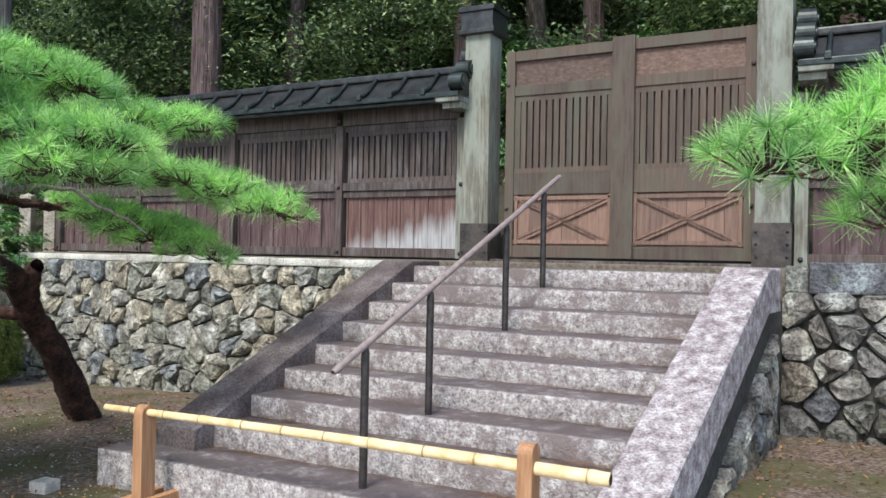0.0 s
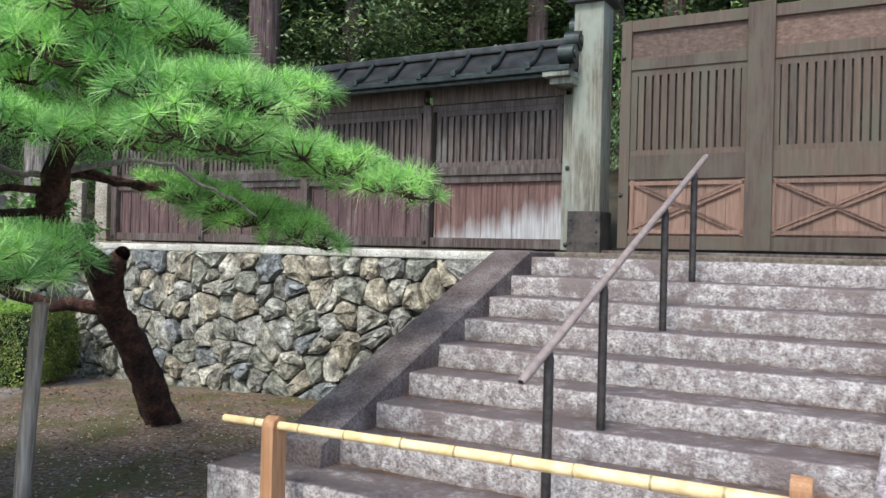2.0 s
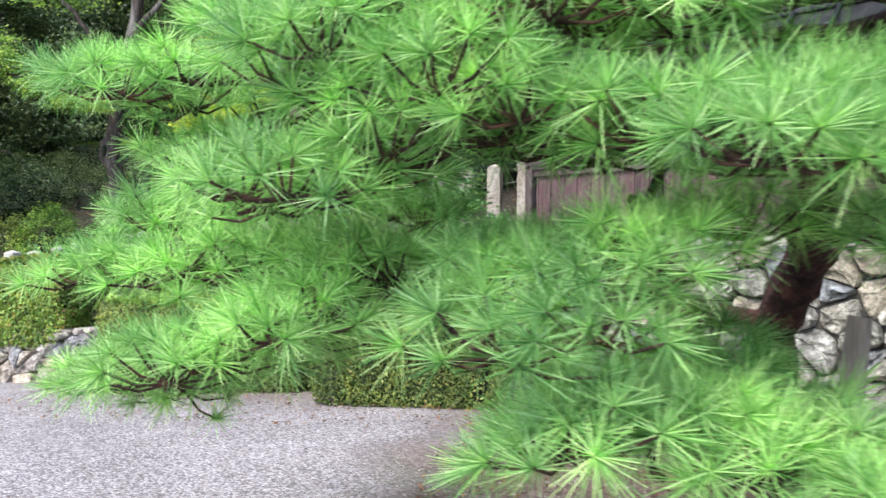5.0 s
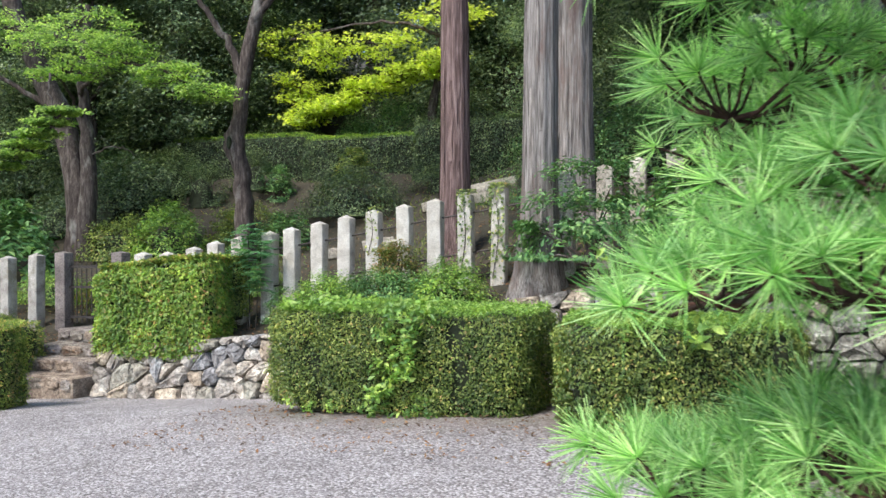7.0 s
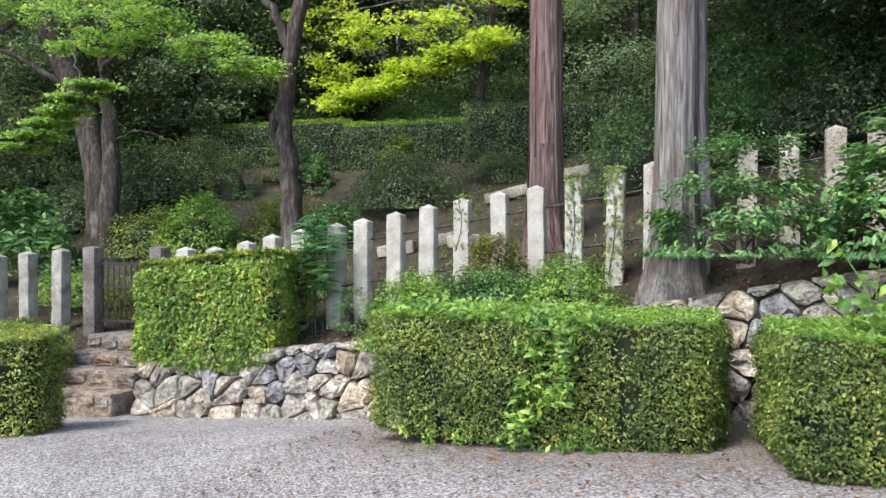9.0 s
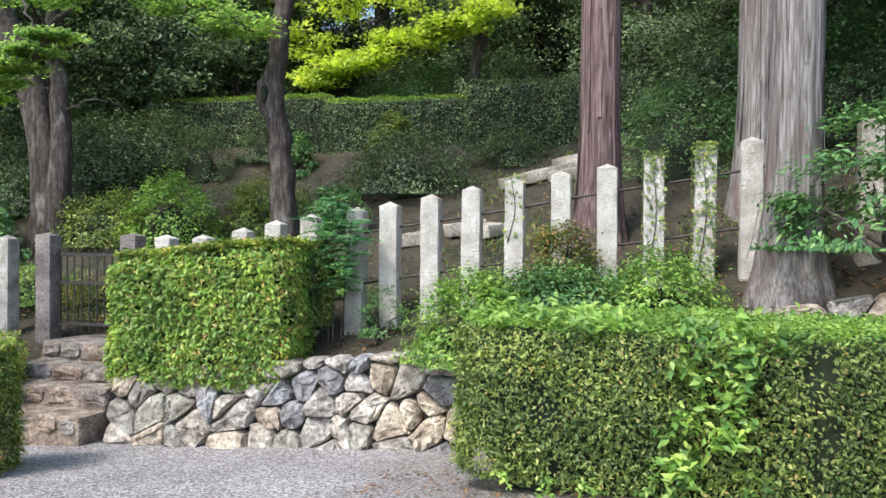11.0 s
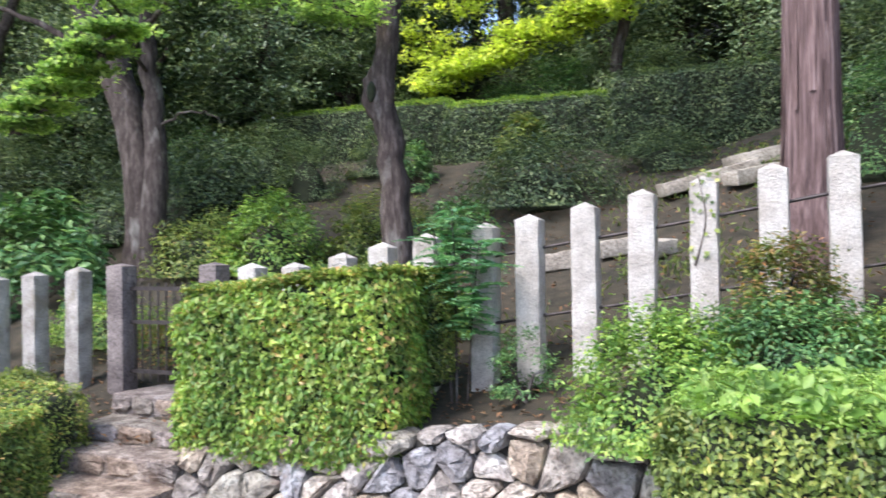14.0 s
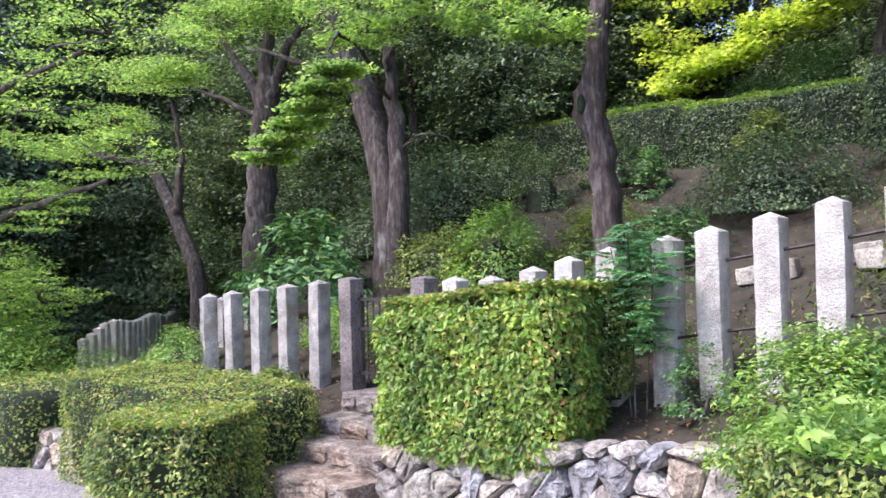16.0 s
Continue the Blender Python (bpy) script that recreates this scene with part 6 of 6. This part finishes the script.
    for i, (x, y, rx, h, mt) in enumerate(((-15.6, 15.2, 0.9, 0.55, M_hedge), (-17.0, 15.2, 0.9, 0.6, M_red), (-18.4, 15.3, 1.0, 0.6, M_shrub), (-14.2, 15.4, 0.7, 0.45, M_shrub),
                                           (-16.5, 18.8, 0.9, 0.9, M_hedge), (-18.4, 19.6, 0.7, 1.3, M_woods), (-19.6, 20.3, 0.8, 1.3, M_woods), (-17.4, 20.3, 0.6, 1.1, M_woods),
                                           (-12.6, 20.3, 0.8, 0.7, M_woods), (-9.8, 17.9, 1.1, 1.5, M_camellia), (-7.6, 18.2, 1.2, 1.6, M_woods), (-21.0, 14.1, 0.8, 0.8, M_shrub),
                                           (-22.5, 13.8, 0.9, 0.9, M_hedge), (-20.0, 13.6, 0.7, 0.55, M_hedge), (-17.9, 13.7, 0.5, 0.55, M_hedge))):
        S("ground-covering shrub on the bank", x, y, hill_z(x, y) - 0.08, rx, rx * 0.6, h, 4200, 0.05, mt, 40 + i)
    feathery_seedling(-13.33, 13.9, 0.3, 1.5)
    for i, zz in enumerate((-0.1, 0.15, 0.4, 0.62)):
        sprigs("green vine shoots growing over the hedge", -9.75 + 0.06 * i, 11.06, zz, 12, 0.3, 0.075, M_shrub, 71 + 10 * i, (0, -0.5, 0.4), 0.5, (0.24, 0.05))
    sprigs("bright young shoots on the hedge top", -10.2, 11.35, 0.70, 34, 0.2, 0.08, M_hedge_top, 115, (0, -0.3, 1), 0.5, (1.0, 0.25))
    sprigs("tall broad-leaved shoots rising out of the hedge", -7.15, 10.7, 0.45, 12, 1.0, 0.13, M_shrub, 72, (0.1, -0.1, 1), 0.35, (0.3, 0.2))
    sprigs("low weeds along the hedge foot", -9.9, 10.95, ground_z(-9.9, 10.9), 14, 0.14, 0.05, M_shrub, 73, (0, -0.3, 1), 0.5, (1.2, 0.06))


def build_trees():
    cedar(-10.68, 15.6, hill_z(-10.68, 15.6), 0.235, 13, M_cedar, "tall red-brown cedar with fibrous bark behind the posts", 1)
    cedar(-8.88, 13.6, hill_z(-8.88, 13.6), 0.225, 13, M_cedar_grey, "tall pale grey cedar with flared roots on the bank", 2, (0.012, 0), 1.1)
    cedar(-8.85, 15.95, hill_z(-8.85, 15.95), 0.27, 14, M_cedar_grey, "tall grey cedar further up the bank", 3)
    for i, (x, y, r) in enumerate(((-4.45, 15.0, 0.28), (2.75, 15.2, 0.2), (4.4, 16.5, 0.2), (0.3, 14.6, 0.17), (-1.2, 18, 0.22), (7.5, 15, 0.22))):
        cedar(x, y, hill_z(x, y), r, 14, M_cedar, "tall dark cedar trunk in the woods behind the gate", 10 + i)
    z = hill_z(-15.25, 16.65)
    knotted = broad_tree("dark maple with a knotted hollow trunk behind the fence", -15.25, 16.65, z, [(0, 0, -0.3), (0.0, 0, 0.9), (-0.06, 0, 1.7), (-0.18, 0, 2.35), (-0.1, 0, 2.9), (0.0, 0, 3.6), (0.25, 0.1, 5.0), (0.5, 0.2, 7.0)],
               [([(0.0, 0, 3.6), (-0.5, -0.2, 4.6), (-1.3, -0.4, 5.6)], 0.09), ([(0.2, 0, 4.6), (1.0, 0.3, 5.6), (2.2, 0.5, 6.2)], 0.08)], 0.175,
               [((-1.2, -0.2, 6.0), (1.4, 1.0, 0.8)), ((2.2, 0.6, 6.4), (1.6, 1.2, 0.8)), ((0.5, 0.2, 7.6), (2.0, 1.5, 0.9))], M_maple, 6000, 0.085, 21, spread=0.3, flat=0.15)
    bm = bmesh.new()
    bmesh.ops.create_icosphere(bm, subdivisions=3, radius=1)
    for v in bm.verts:
        k = 1 + 0.22 * noise.noise(v.co * 2.4)
        d = max(0.0, -v.co.y - 0.55)
        v.co = Vector((v.co.x * 0.20 * k, v.co.y * 0.19 * k + d * 0.25, v.co.z * 0.34 * k))
        v.co += Vector((-0.20, -0.04, 2.32))
    part("knot", bm, M_bark, knotted, "swollen bark round a hollow", smooth=True)
    # the hollow's shade is a near-black lump set on the bark
    bm = bmesh.new()
    bmesh.ops.create_icosphere(bm, subdivisions=2, radius=1)
    for v in bm.verts:
        v.co = Vector((v.co.x * 0.055 - 0.23, v.co.y * 0.05 - 0.155, v.co.z * 0.13 + 2.32))
    part("hollow", bm, M_inner_shade, knotted, "near-black lump painted as the shade of a trunk hollow", smooth=True)
    zb = hill_z(-13.9, 22.9) + 0.2
    diag = [((-3.3 + 0.55 * k, -0.5, 4.78 - zb + 0.17 * k + 0.12 * (k % 2)), (0.5, 0.4, 0.24)) for k in range(8)]
    # this maple's sunlit look comes from its brighter leaf colour
    broad_tree("maple up the slope with sunlight painted into its yellow-green leaves", -13.9, 22.9, zb, [(0, 0, -0.3), (0.1, 0, 1.0), (0.3, 0, 2.2), (0.6, 0, 5)],
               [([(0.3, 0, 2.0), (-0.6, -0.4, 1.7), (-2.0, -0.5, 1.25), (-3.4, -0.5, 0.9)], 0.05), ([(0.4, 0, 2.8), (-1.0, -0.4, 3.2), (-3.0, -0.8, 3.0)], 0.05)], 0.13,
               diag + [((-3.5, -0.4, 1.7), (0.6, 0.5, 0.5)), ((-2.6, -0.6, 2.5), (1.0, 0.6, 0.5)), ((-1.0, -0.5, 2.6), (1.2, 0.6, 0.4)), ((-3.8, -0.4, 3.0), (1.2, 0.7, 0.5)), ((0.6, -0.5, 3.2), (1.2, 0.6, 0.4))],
               M_maple_painted_sun, 11000, 0.105, 22, spread=0.2, clumps=16, flat=0.25)

    def placed(label, base, trunk, limbs, r0, crowns, n, seed, **more):
        """A maple given by places in the world."""
        bx, by, bz = base

        def rel(p):
            return (p[0] - bx, p[1] - by, p[2] - bz)
        return broad_tree(label, bx, by, bz, [rel(p) for p in trunk], [([rel(p) for p in pts], w) for pts, w in limbs], r0, [(rel(c), e) for c, e in crowns], M_maple, n, 0.065, seed, **more)
    z = hill_z(-19.8, 17.4)
    placed("old double-stemmed maple with mossy bark", (-19.8, 17.4, z), [(-19.85, 17.4, z - 0.3), (-19.92, 17.4, 1.8), (-19.99, 17.4, 2.8), (-20.34, 17.4, 3.97), (-20.9, 17.4, 5.05), (-21.6, 17.4, 6.3), (-22.2, 17.4, 8.0)],
           [([(-19.66, 17.3, z - 0.3), (-19.62, 17.3, 1.8), (-19.6, 17.35, 2.8), (-19.72, 17.4, 3.9), (-19.83, 17.4, 4.9), (-19.65, 17.4, 6.6)], 0.24),
            ([(-19.8, 17.3, 4.7), (-18.9, 16.6, 4.75), (-17.6, 16.0, 4.9), (-16.0, 15.9, 4.5)], 0.05), ([(-19.75, 17.3, 4.2), (-18.9, 15.8, 4.7), (-17.9, 14.6, 4.3), (-17.1, 13.9, 3.5)], 0.035),
            ([(-20.6, 17.4, 4.4), (-21.6, 16.9, 5.1), (-23.0, 16.7, 5.6)], 0.07), ([(-19.75, 17.4, 3.3), (-18.8, 17.2, 3.5), (-18.2, 17.2, 3.3)], 0.02)], 0.30,
           [((-21.4, 16.8, 6.1), (1.5, 1.0, 0.35)), ((-19.4, 16.4, 5.6), (1.4, 0.9, 0.3)), ((-17.5, 16.0, 5.0), (0.9, 0.7, 0.25)), ((-16.3, 15.9, 4.55), (0.8, 0.6, 0.22)), ((-15.6, 15.9, 4.2), (0.5, 0.5, 0.18)),
            ((-18.6, 15.8, 4.75), (0.8, 0.6, 0.16)), *[((-16.85 - 0.24 * k, 13.85 - 0.02 * k, 3.6 - 0.17 * k), (0.14, 0.16, 0.04)) for k in range(6)], ((-17.9, 15.2, 5.4), (1.3, 0.9, 0.3))], 21000, 23, clumps=38, spread=0.13, flat=0.14)
    z = hill_z(-23.6, 17.3)
    placed("grey maple with a thick forked trunk by the bend", (-23.6, 17.3, z), [(-23.75, 17.3, z - 0.3), (-23.68, 17.3, 1.2), (-23.53, 17.3, 2.85), (-23.36, 17.3, 4.3), (-23.1, 17.3, 5.2)],
           [([(-23.3, 17.3, 4.5), (-23.9, 17.2, 5.4), (-24.6, 17.1, 6.2)], 0.14), ([(-23.2, 17.3, 4.6), (-22.4, 17.2, 5.6), (-21.5, 17.0, 5.8)], 0.12), ([(-23.4, 17.2, 4.4), (-24.2, 16.8, 4.9), (-25.2, 16.6, 5.2)], 0.06), ([(-23.2, 17.3, 4.6), (-23.1, 17.2, 5.6), (-22.8, 17.2, 7.0)], 0.2)], 0.36,
           [((-24.4, 16.8, 6.4), (1.5, 1.0, 0.35)), ((-22.2, 16.8, 6.3), (1.3, 0.9, 0.3)), ((-25.4, 16.4, 5.5), (0.8, 0.6, 0.22)), ((-23.2, 16.6, 7.4), (2.2, 1.4, 0.5))], 10000, 24, clumps=36, spread=0.2, flat=0.12)
    z = hill_z(-26.0, 17.3)
    placed("slender leaning maple with light green foliage", (-26.0, 17.3, z), [(-25.85, 17.3, z - 0.3), (-26.0, 17.3, 1.1), (-26.46, 17.3, 2.07), (-27.19, 17.3, 3.0), (-27.9, 17.3, 3.9), (-28.6, 17.2, 4.7)],
           [([(-26.9, 17.3, 2.6), (-26.75, 17.3, 3.3), (-26.63, 17.3, 4.1), (-26.8, 17.2, 5.2)], 0.13), ([(-27.9, 17.3, 3.9), (-29.2, 16.6, 4.3), (-30.6, 16.2, 4.2)], 0.09)], 0.19,
           [((-28.7, 16.8, 5.0), (1.2, 0.8, 0.35)), ((-30.2, 16.2, 4.5), (1.2, 0.9, 0.35)), ((-27.0, 16.9, 5.8), (1.3, 0.9, 0.35)), ((-31.0, 16.0, 3.4), (1.0, 0.8, 0.3))], 9000, 25, clumps=36, spread=0.22, flat=0.12)
    broad_tree("wide maple by the bend with light green layered sprays", -27.6, 9.6, ground_z(-27.6, 9.6), [(0, 0, -0.3), (0.1, 0, 1.2), (0.3, 0.3, 2.6), (0.8, 0.8, 4.4)],
               [([(0.3, 0.3, 2.4), (1.4, 2.0, 3.2), (2.8, 3.6, 3.8), (4.2, 4.6, 4.3)], 0.12), ([(0.2, 0.2, 1.9), (1.0, 2.0, 2.5), (1.8, 3.4, 2.6)], 0.08),
                ([(0.6, 0.6, 3.8), (2.0, 2.4, 5.2), (4.2, 4.2, 6.4)], 0.11), ([(0.1, 0.1, 1.5), (0.6, 2.4, 1.6), (0.6, 4.2, 1.3)], 0.06)], 0.22,
               [((2.6, 3.6, 3.9), (1.6, 1.3, 0.5)), ((3.9, 4.6, 4.7), (1.7, 1.2, 0.5)), ((1.6, 3.4, 2.9), (1.4, 1.2, 0.5)), ((3.0, 3.6, 5.5), (2.0, 1.4, 0.6)), ((4.8, 4.4, 6.6), (2.2, 1.6, 0.7)),
                ((0.6, 4.0, 1.6), (1.2, 1.1, 0.5)), ((1.2, 2.4, 4.4), (1.8, 1.6, 0.8)), ((2.2, 4.6, 7.0), (2.4, 1.8, 0.8)), ((0.4, 3.2, 5.8), (2.0, 1.8, 0.9)), ((-1.2, 3.6, 7.4), (2.6, 2.0, 0.9)), ((1.0, 4.6, 2.3), (1.3, 1.0, 0.35)), ((1.8, 3.2, 1.4), (1.2, 0.9, 0.35)), ((2.6, 3.4, 0.9), (1.0, 0.8, 0.35)), ((-0.6, 4.4, 2.6), (1.6, 1.2, 0.5))], M_maple, 24000, 0.068, 26, clumps=44, spread=0.19, flat=0.1)
    base = [woods_tree(401, 9.5, M_woods, 42000, 0.095, 2.3), woods_tree(402, 7.5, M_woods, 36000, 0.09, 2.0), woods_tree(403, 11, M_woods, 46000, 0.10, 2.6)]
    grey = woods_tree(404, 7.0, M_greyleaf, 36000, 0.08, 1.8)
    tagged(grey, "evergreen tree with grey-green leaves at the woods' edge")
    grey.matrix_basis = pose(-21.2, 22.6, hill_z(-21.2, 22.6) - 0.2)
    for k, (x, y, sc) in enumerate(((-20.0, 24.4, 1.1), (-10.4, 23.4, 0.9), (-7.3, 20.8, 0.9), (-4.6, 19.6, 0.9), (-24.6, 20.6, 0.9), (-14.6, 26.0, 1.1))):
        copy_thing(grey, pose(x, y, hill_z(x, y) - 0.2, 0, 0, 55 * k)).scale = (sc, sc, sc)
    r = random.Random(3)
    spots = []
    for row, (d, step) in enumerate(((24.0, 2.7), (27.5, 3.0), (32, 3.6), (37, 4.5))):
        x = -44.0
        while x < 16:
            xx, yy = x + r.uniform(-0.8, 0.8), d + r.uniform(-1, 1)
            if xx > -7:
                yy -= 6.5 + 0.35 * (xx + 7)
            elif xx < -24:
                yy -= 2.5
            spots.append((xx, yy))
            x += step
    for x, y in ((-25.5, 21.5), (-23, 21), (-37, 13), (-30, 22), (-39, 9), (-19.5, 23), (-41, 4), (-33, 21), (-36, 18), (-11.5, 24.5), (-38, 15), (-40, 20), (-44, 14), (-36, 22.5), (-46, 9), (-42, 24), (-38, 27), (-48, 19), (-35, 9.5), (-45, 3), (-52, 14), (-53, 20), (-50, 25), (-46, 29), (-42, 32), (-56, 9), (-30, 25), (-27.5, 22.5), (-33, 25.5), (-21.5, 22.5), (-24.5, 24)):
        spots.append((x, y))
    spots = [(x, y) for x, y in spots if not (-18.5 < x < -10.5 and y < 25.6)]
    for i, (x, y) in enumerate(spots):
        s = r.uniform(0.85, 1.25) * (2.3 if x < -43 else 1.7 if x < -34 else 1.0)
        z = hill_z(x, y) if y > 13 else ground_z(x, y)
        m = pose(x, y, z - 0.2, 0, 0, r.uniform(0, 360))
        b = base[i % 3]
        if i < 3:
            b.matrix_basis = m
        else:
            copy_thing(b, m).scale = (s, s, s)


def build_undergrowth():
    """Low evergreen bushes that cover the shaded slope."""
    grass = np.random.default_rng(55)
    n = 5200
    cx, cy = grass.uniform(-19, -6, 90), grass.uniform(14.6, 20.5, 90)
    k = grass.integers(0, 90, n)
    G = np.stack([cx[k] + grass.normal(0, 0.25, n), cy[k] + grass.normal(0, 0.25, n), np.zeros(n)], 1)
    G[:, 2] = [hill_z(a, b) + 0.07 for a, b in G[:, :2]]
    ob = leaves("slope_weeds", G, grass.normal(0, 1, (n, 3)) * [1, 1, 0.3] + [0, -0.3, 0.3], grass.uniform(0.05, 0.11, n), M_hedge, None, 0.2, 0.2, "", np.tile([0, 0, 1.0], (n, 1)))
    tagged(ob, "sparse grass and weeds on the shaded slope", "weeds", kind="stuff")
    b0 = shrub("low dark evergreen bush on the shaded slope", -12.0, 23.2, hill_z(-12, 23.2) - 0.1, 0.9, 0.8, 0.95, 4200, 0.06, M_woods, 90, name="bush", twigs=3)
    b1 = shrub("low glossy evergreen bush on the shaded slope", -16.0, 23.4, hill_z(-16, 23.4) - 0.1, 0.8, 0.8, 1.2, 3600, 0.065, M_camellia, 91, name="bush", twigs=3)
    b2 = shrub("light green bush at the edge of the woods", -24.0, 14.2, -0.9, 1.0, 0.9, 1.1, 4200, 0.06, M_shrub, 92, name="bush", twigs=3)
    r = random.Random(12)
    for i in range(70):
        x = r.uniform(-34, -5)
        if i % 3 == 0:
            x = r.uniform(-30, -18)
        y = r.uniform(17.5, 25) if x > -17 else r.uniform(17.0, 26)
        if -19.5 < x < -6 and y < 22.8:
            continue
        if x > -7:
            y += 1.0
        s = r.uniform(0.7, 1.4)
        copy_thing((b0, b1)[i % 2], pose(x, y, hill_z(x, y) - 0.1, 0, 0, r.uniform(0, 360))).scale = (s, s, s * r.uniform(0.8, 1.3))
    for i in range(26):
        x, y = r.uniform(-36, -22.5), r.uniform(10.6, 15.5)
        if y > 12.0 and x > -27:
            continue
        s = r.uniform(0.6, 1.1)
        copy_thing(b2 if i % 3 else b0, pose(x, y, ground_z(x, y) - 0.1, 0, 0, r.uniform(0, 360))).scale = (s, s, s)
    for x, y, z, sc in ((-24.2, 12.6, -1.0, 1.25), (-25.4, 13.2, -0.9, 1.5), (-26.6, 12.2, -0.8, 1.6), (-25.6, 12.0, 0.4, 1.3), (-28.0, 13.2, -0.6, 1.8), (-23.6, 11.9, -1.1, 0.9)):
        copy_thing(b2, pose(x, y, z, 0, 0, r.uniform(0, 360))).scale = (sc, sc, sc * 1.15)
    for k, (x, y, sc) in enumerate(((-9.6, 19.4, 1.2), (-8.3, 18.5, 1.1), (-9.0, 20.6, 1.4), (-7.3, 19.2, 1.3), (-9.7, 21.4, 1.4), (-7.9, 21.2, 1.5), (-6.6, 18.2, 1.2), (-6.2, 20.2, 1.5))):
        copy_thing((b0, b1)[k % 2], pose(x, y, hill_z(x, y) - 0.1, 0, 0, 70 * k)).scale = (sc, sc, sc * 1.1)
    for i in range(14):
        q = gate_xy(-7 + i * 1.1, 2.6 + r.uniform(0, 3))
        s = r.uniform(0.9, 1.5)
        copy_thing((b0, b1)[i % 2], pose(q[0], q[1], hill_z(*q) - 0.1, 0, 0, r.uniform(0, 360))).scale = (s, s, s * 1.5)


def build_litter():
    """Fallen pine needles at the back of the treads and dead leaves on the earth."""
    r = np.random.default_rng(77)
    V = []
    for k in range(1, 9):
        n = 380
        v0, z = TOPV - RUN * k, TOPZ - RISE * k
        for _ in range(n):
            u = r.uniform(0.1, 3.05) if r.random() < 0.6 else r.uniform(0.1, 0.7) if r.random() < 0.5 else r.uniform(2.3, 3.05)
            v = v0 + RUN - 0.012 - abs(r.normal(0, 0.05))
            a, L = r.normal(0, 0.6), r.uniform(0.05, 0.11)
            c = GATE @ Vector((u + shear(v), v, z + r.uniform(0.006, 0.022)))
            d = Vector((math.cos(a - 0.497), math.sin(a - 0.497), r.normal(0, 0.06))) * L / 2
            s = Vector((-d.y, d.x, 0)).normalized() * 0.0022
            V += [c - d + s, c - d - s, c + d]
    ob = mesh_np("fallen_needles", np.array([tuple(q) for q in V]), np.arange(len(V)).reshape(-1, 3), M_litter)
    tagged(ob, "reddish fallen pine needles lying along the stair treads", "pine needles", kind="stuff")
    V, F = [], []
    for i in range(2000):
        x, y = r.uniform(-6.3, -1.4), r.uniform(4.6, 9.0)
        a = r.uniform(0.005, 0.014)
        z = ground_z(x, y) + a * 0.3
        V += [(x + dx * a * r.uniform(0.7, 1.3), y + dy * a * r.uniform(0.7, 1.3), z + dz * a * 0.7) for dx, dy, dz in ((1, 0, 0), (0, 1, 0), (-1, 0, 0), (0, -1, 0), (0, 0, 1), (0, 0, -1))]
        F += [(6 * i + p, 6 * i + q, 6 * i + 4) for p, q in ((0, 1), (1, 2), (2, 3), (3, 0))] + [(6 * i + q, 6 * i + p, 6 * i + 5) for p, q in ((0, 1), (1, 2), (2, 3), (3, 0))]
    ob = mesh_np("pebbles", V, F, M_post_old)
    tagged(ob, "brownish grey pebbles strewn over the earth under the pine", "pebbles", kind="stuff")
    P, S = [], []
    while len(P) < 5200:
        x, y = (r.uniform(-6, -1.5), r.uniform(5, 10.5)) if r.random() < 0.55 else (r.uniform(-12, -5.8), r.uniform(9.3, 12.0)) if r.random() < 0.6 else (r.uniform(1.9, 5.0), r.uniform(4.4, 7.0))
        P.append((x, y, ground_z(x, y) + 0.018 + r.uniform(0, 0.01)))
        S.append(r.uniform(0.02, 0.06))
    P = np.array(P)
    leaves("fallen_leaves", P, r.normal(0, 0.3, (len(P), 3)) + [0, 0, 1], np.array(S), M_litter, None, 0.45)
    tagged(bpy.data.objects["fallen_leaves"], "small brown dead leaves scattered over earth and gravel", "dead leaves", kind="stuff")
    P = []
    for _ in range(7000):
        x = r.uniform(-19, -6)
        P.append((x, r.uniform(13.2, 14.9) if r.random() < 0.4 else r.uniform(14.9, 21), 0))
    P = np.array(P)
    P[:, 2] = [hill_z(a, b) + 0.03 for a, b in P[:, :2]]
    leaves("bank_leaves", P, r.normal(0, 0.3, (len(P), 3)) + [0, 0, 1], r.uniform(0.03, 0.07, len(P)), M_litter, None, 0.5)
    tagged(bpy.data.objects["bank_leaves"], "brown dead leaves lying on the bank", "dead leaves", kind="stuff")


gate_walls()
low_walls()
build_litter()
build_rail()
build_barrier()
build_gate()
build_fence()
build_posts()
build_small_steps()
build_pine()
build_hedges()
build_trees()
build_undergrowth()
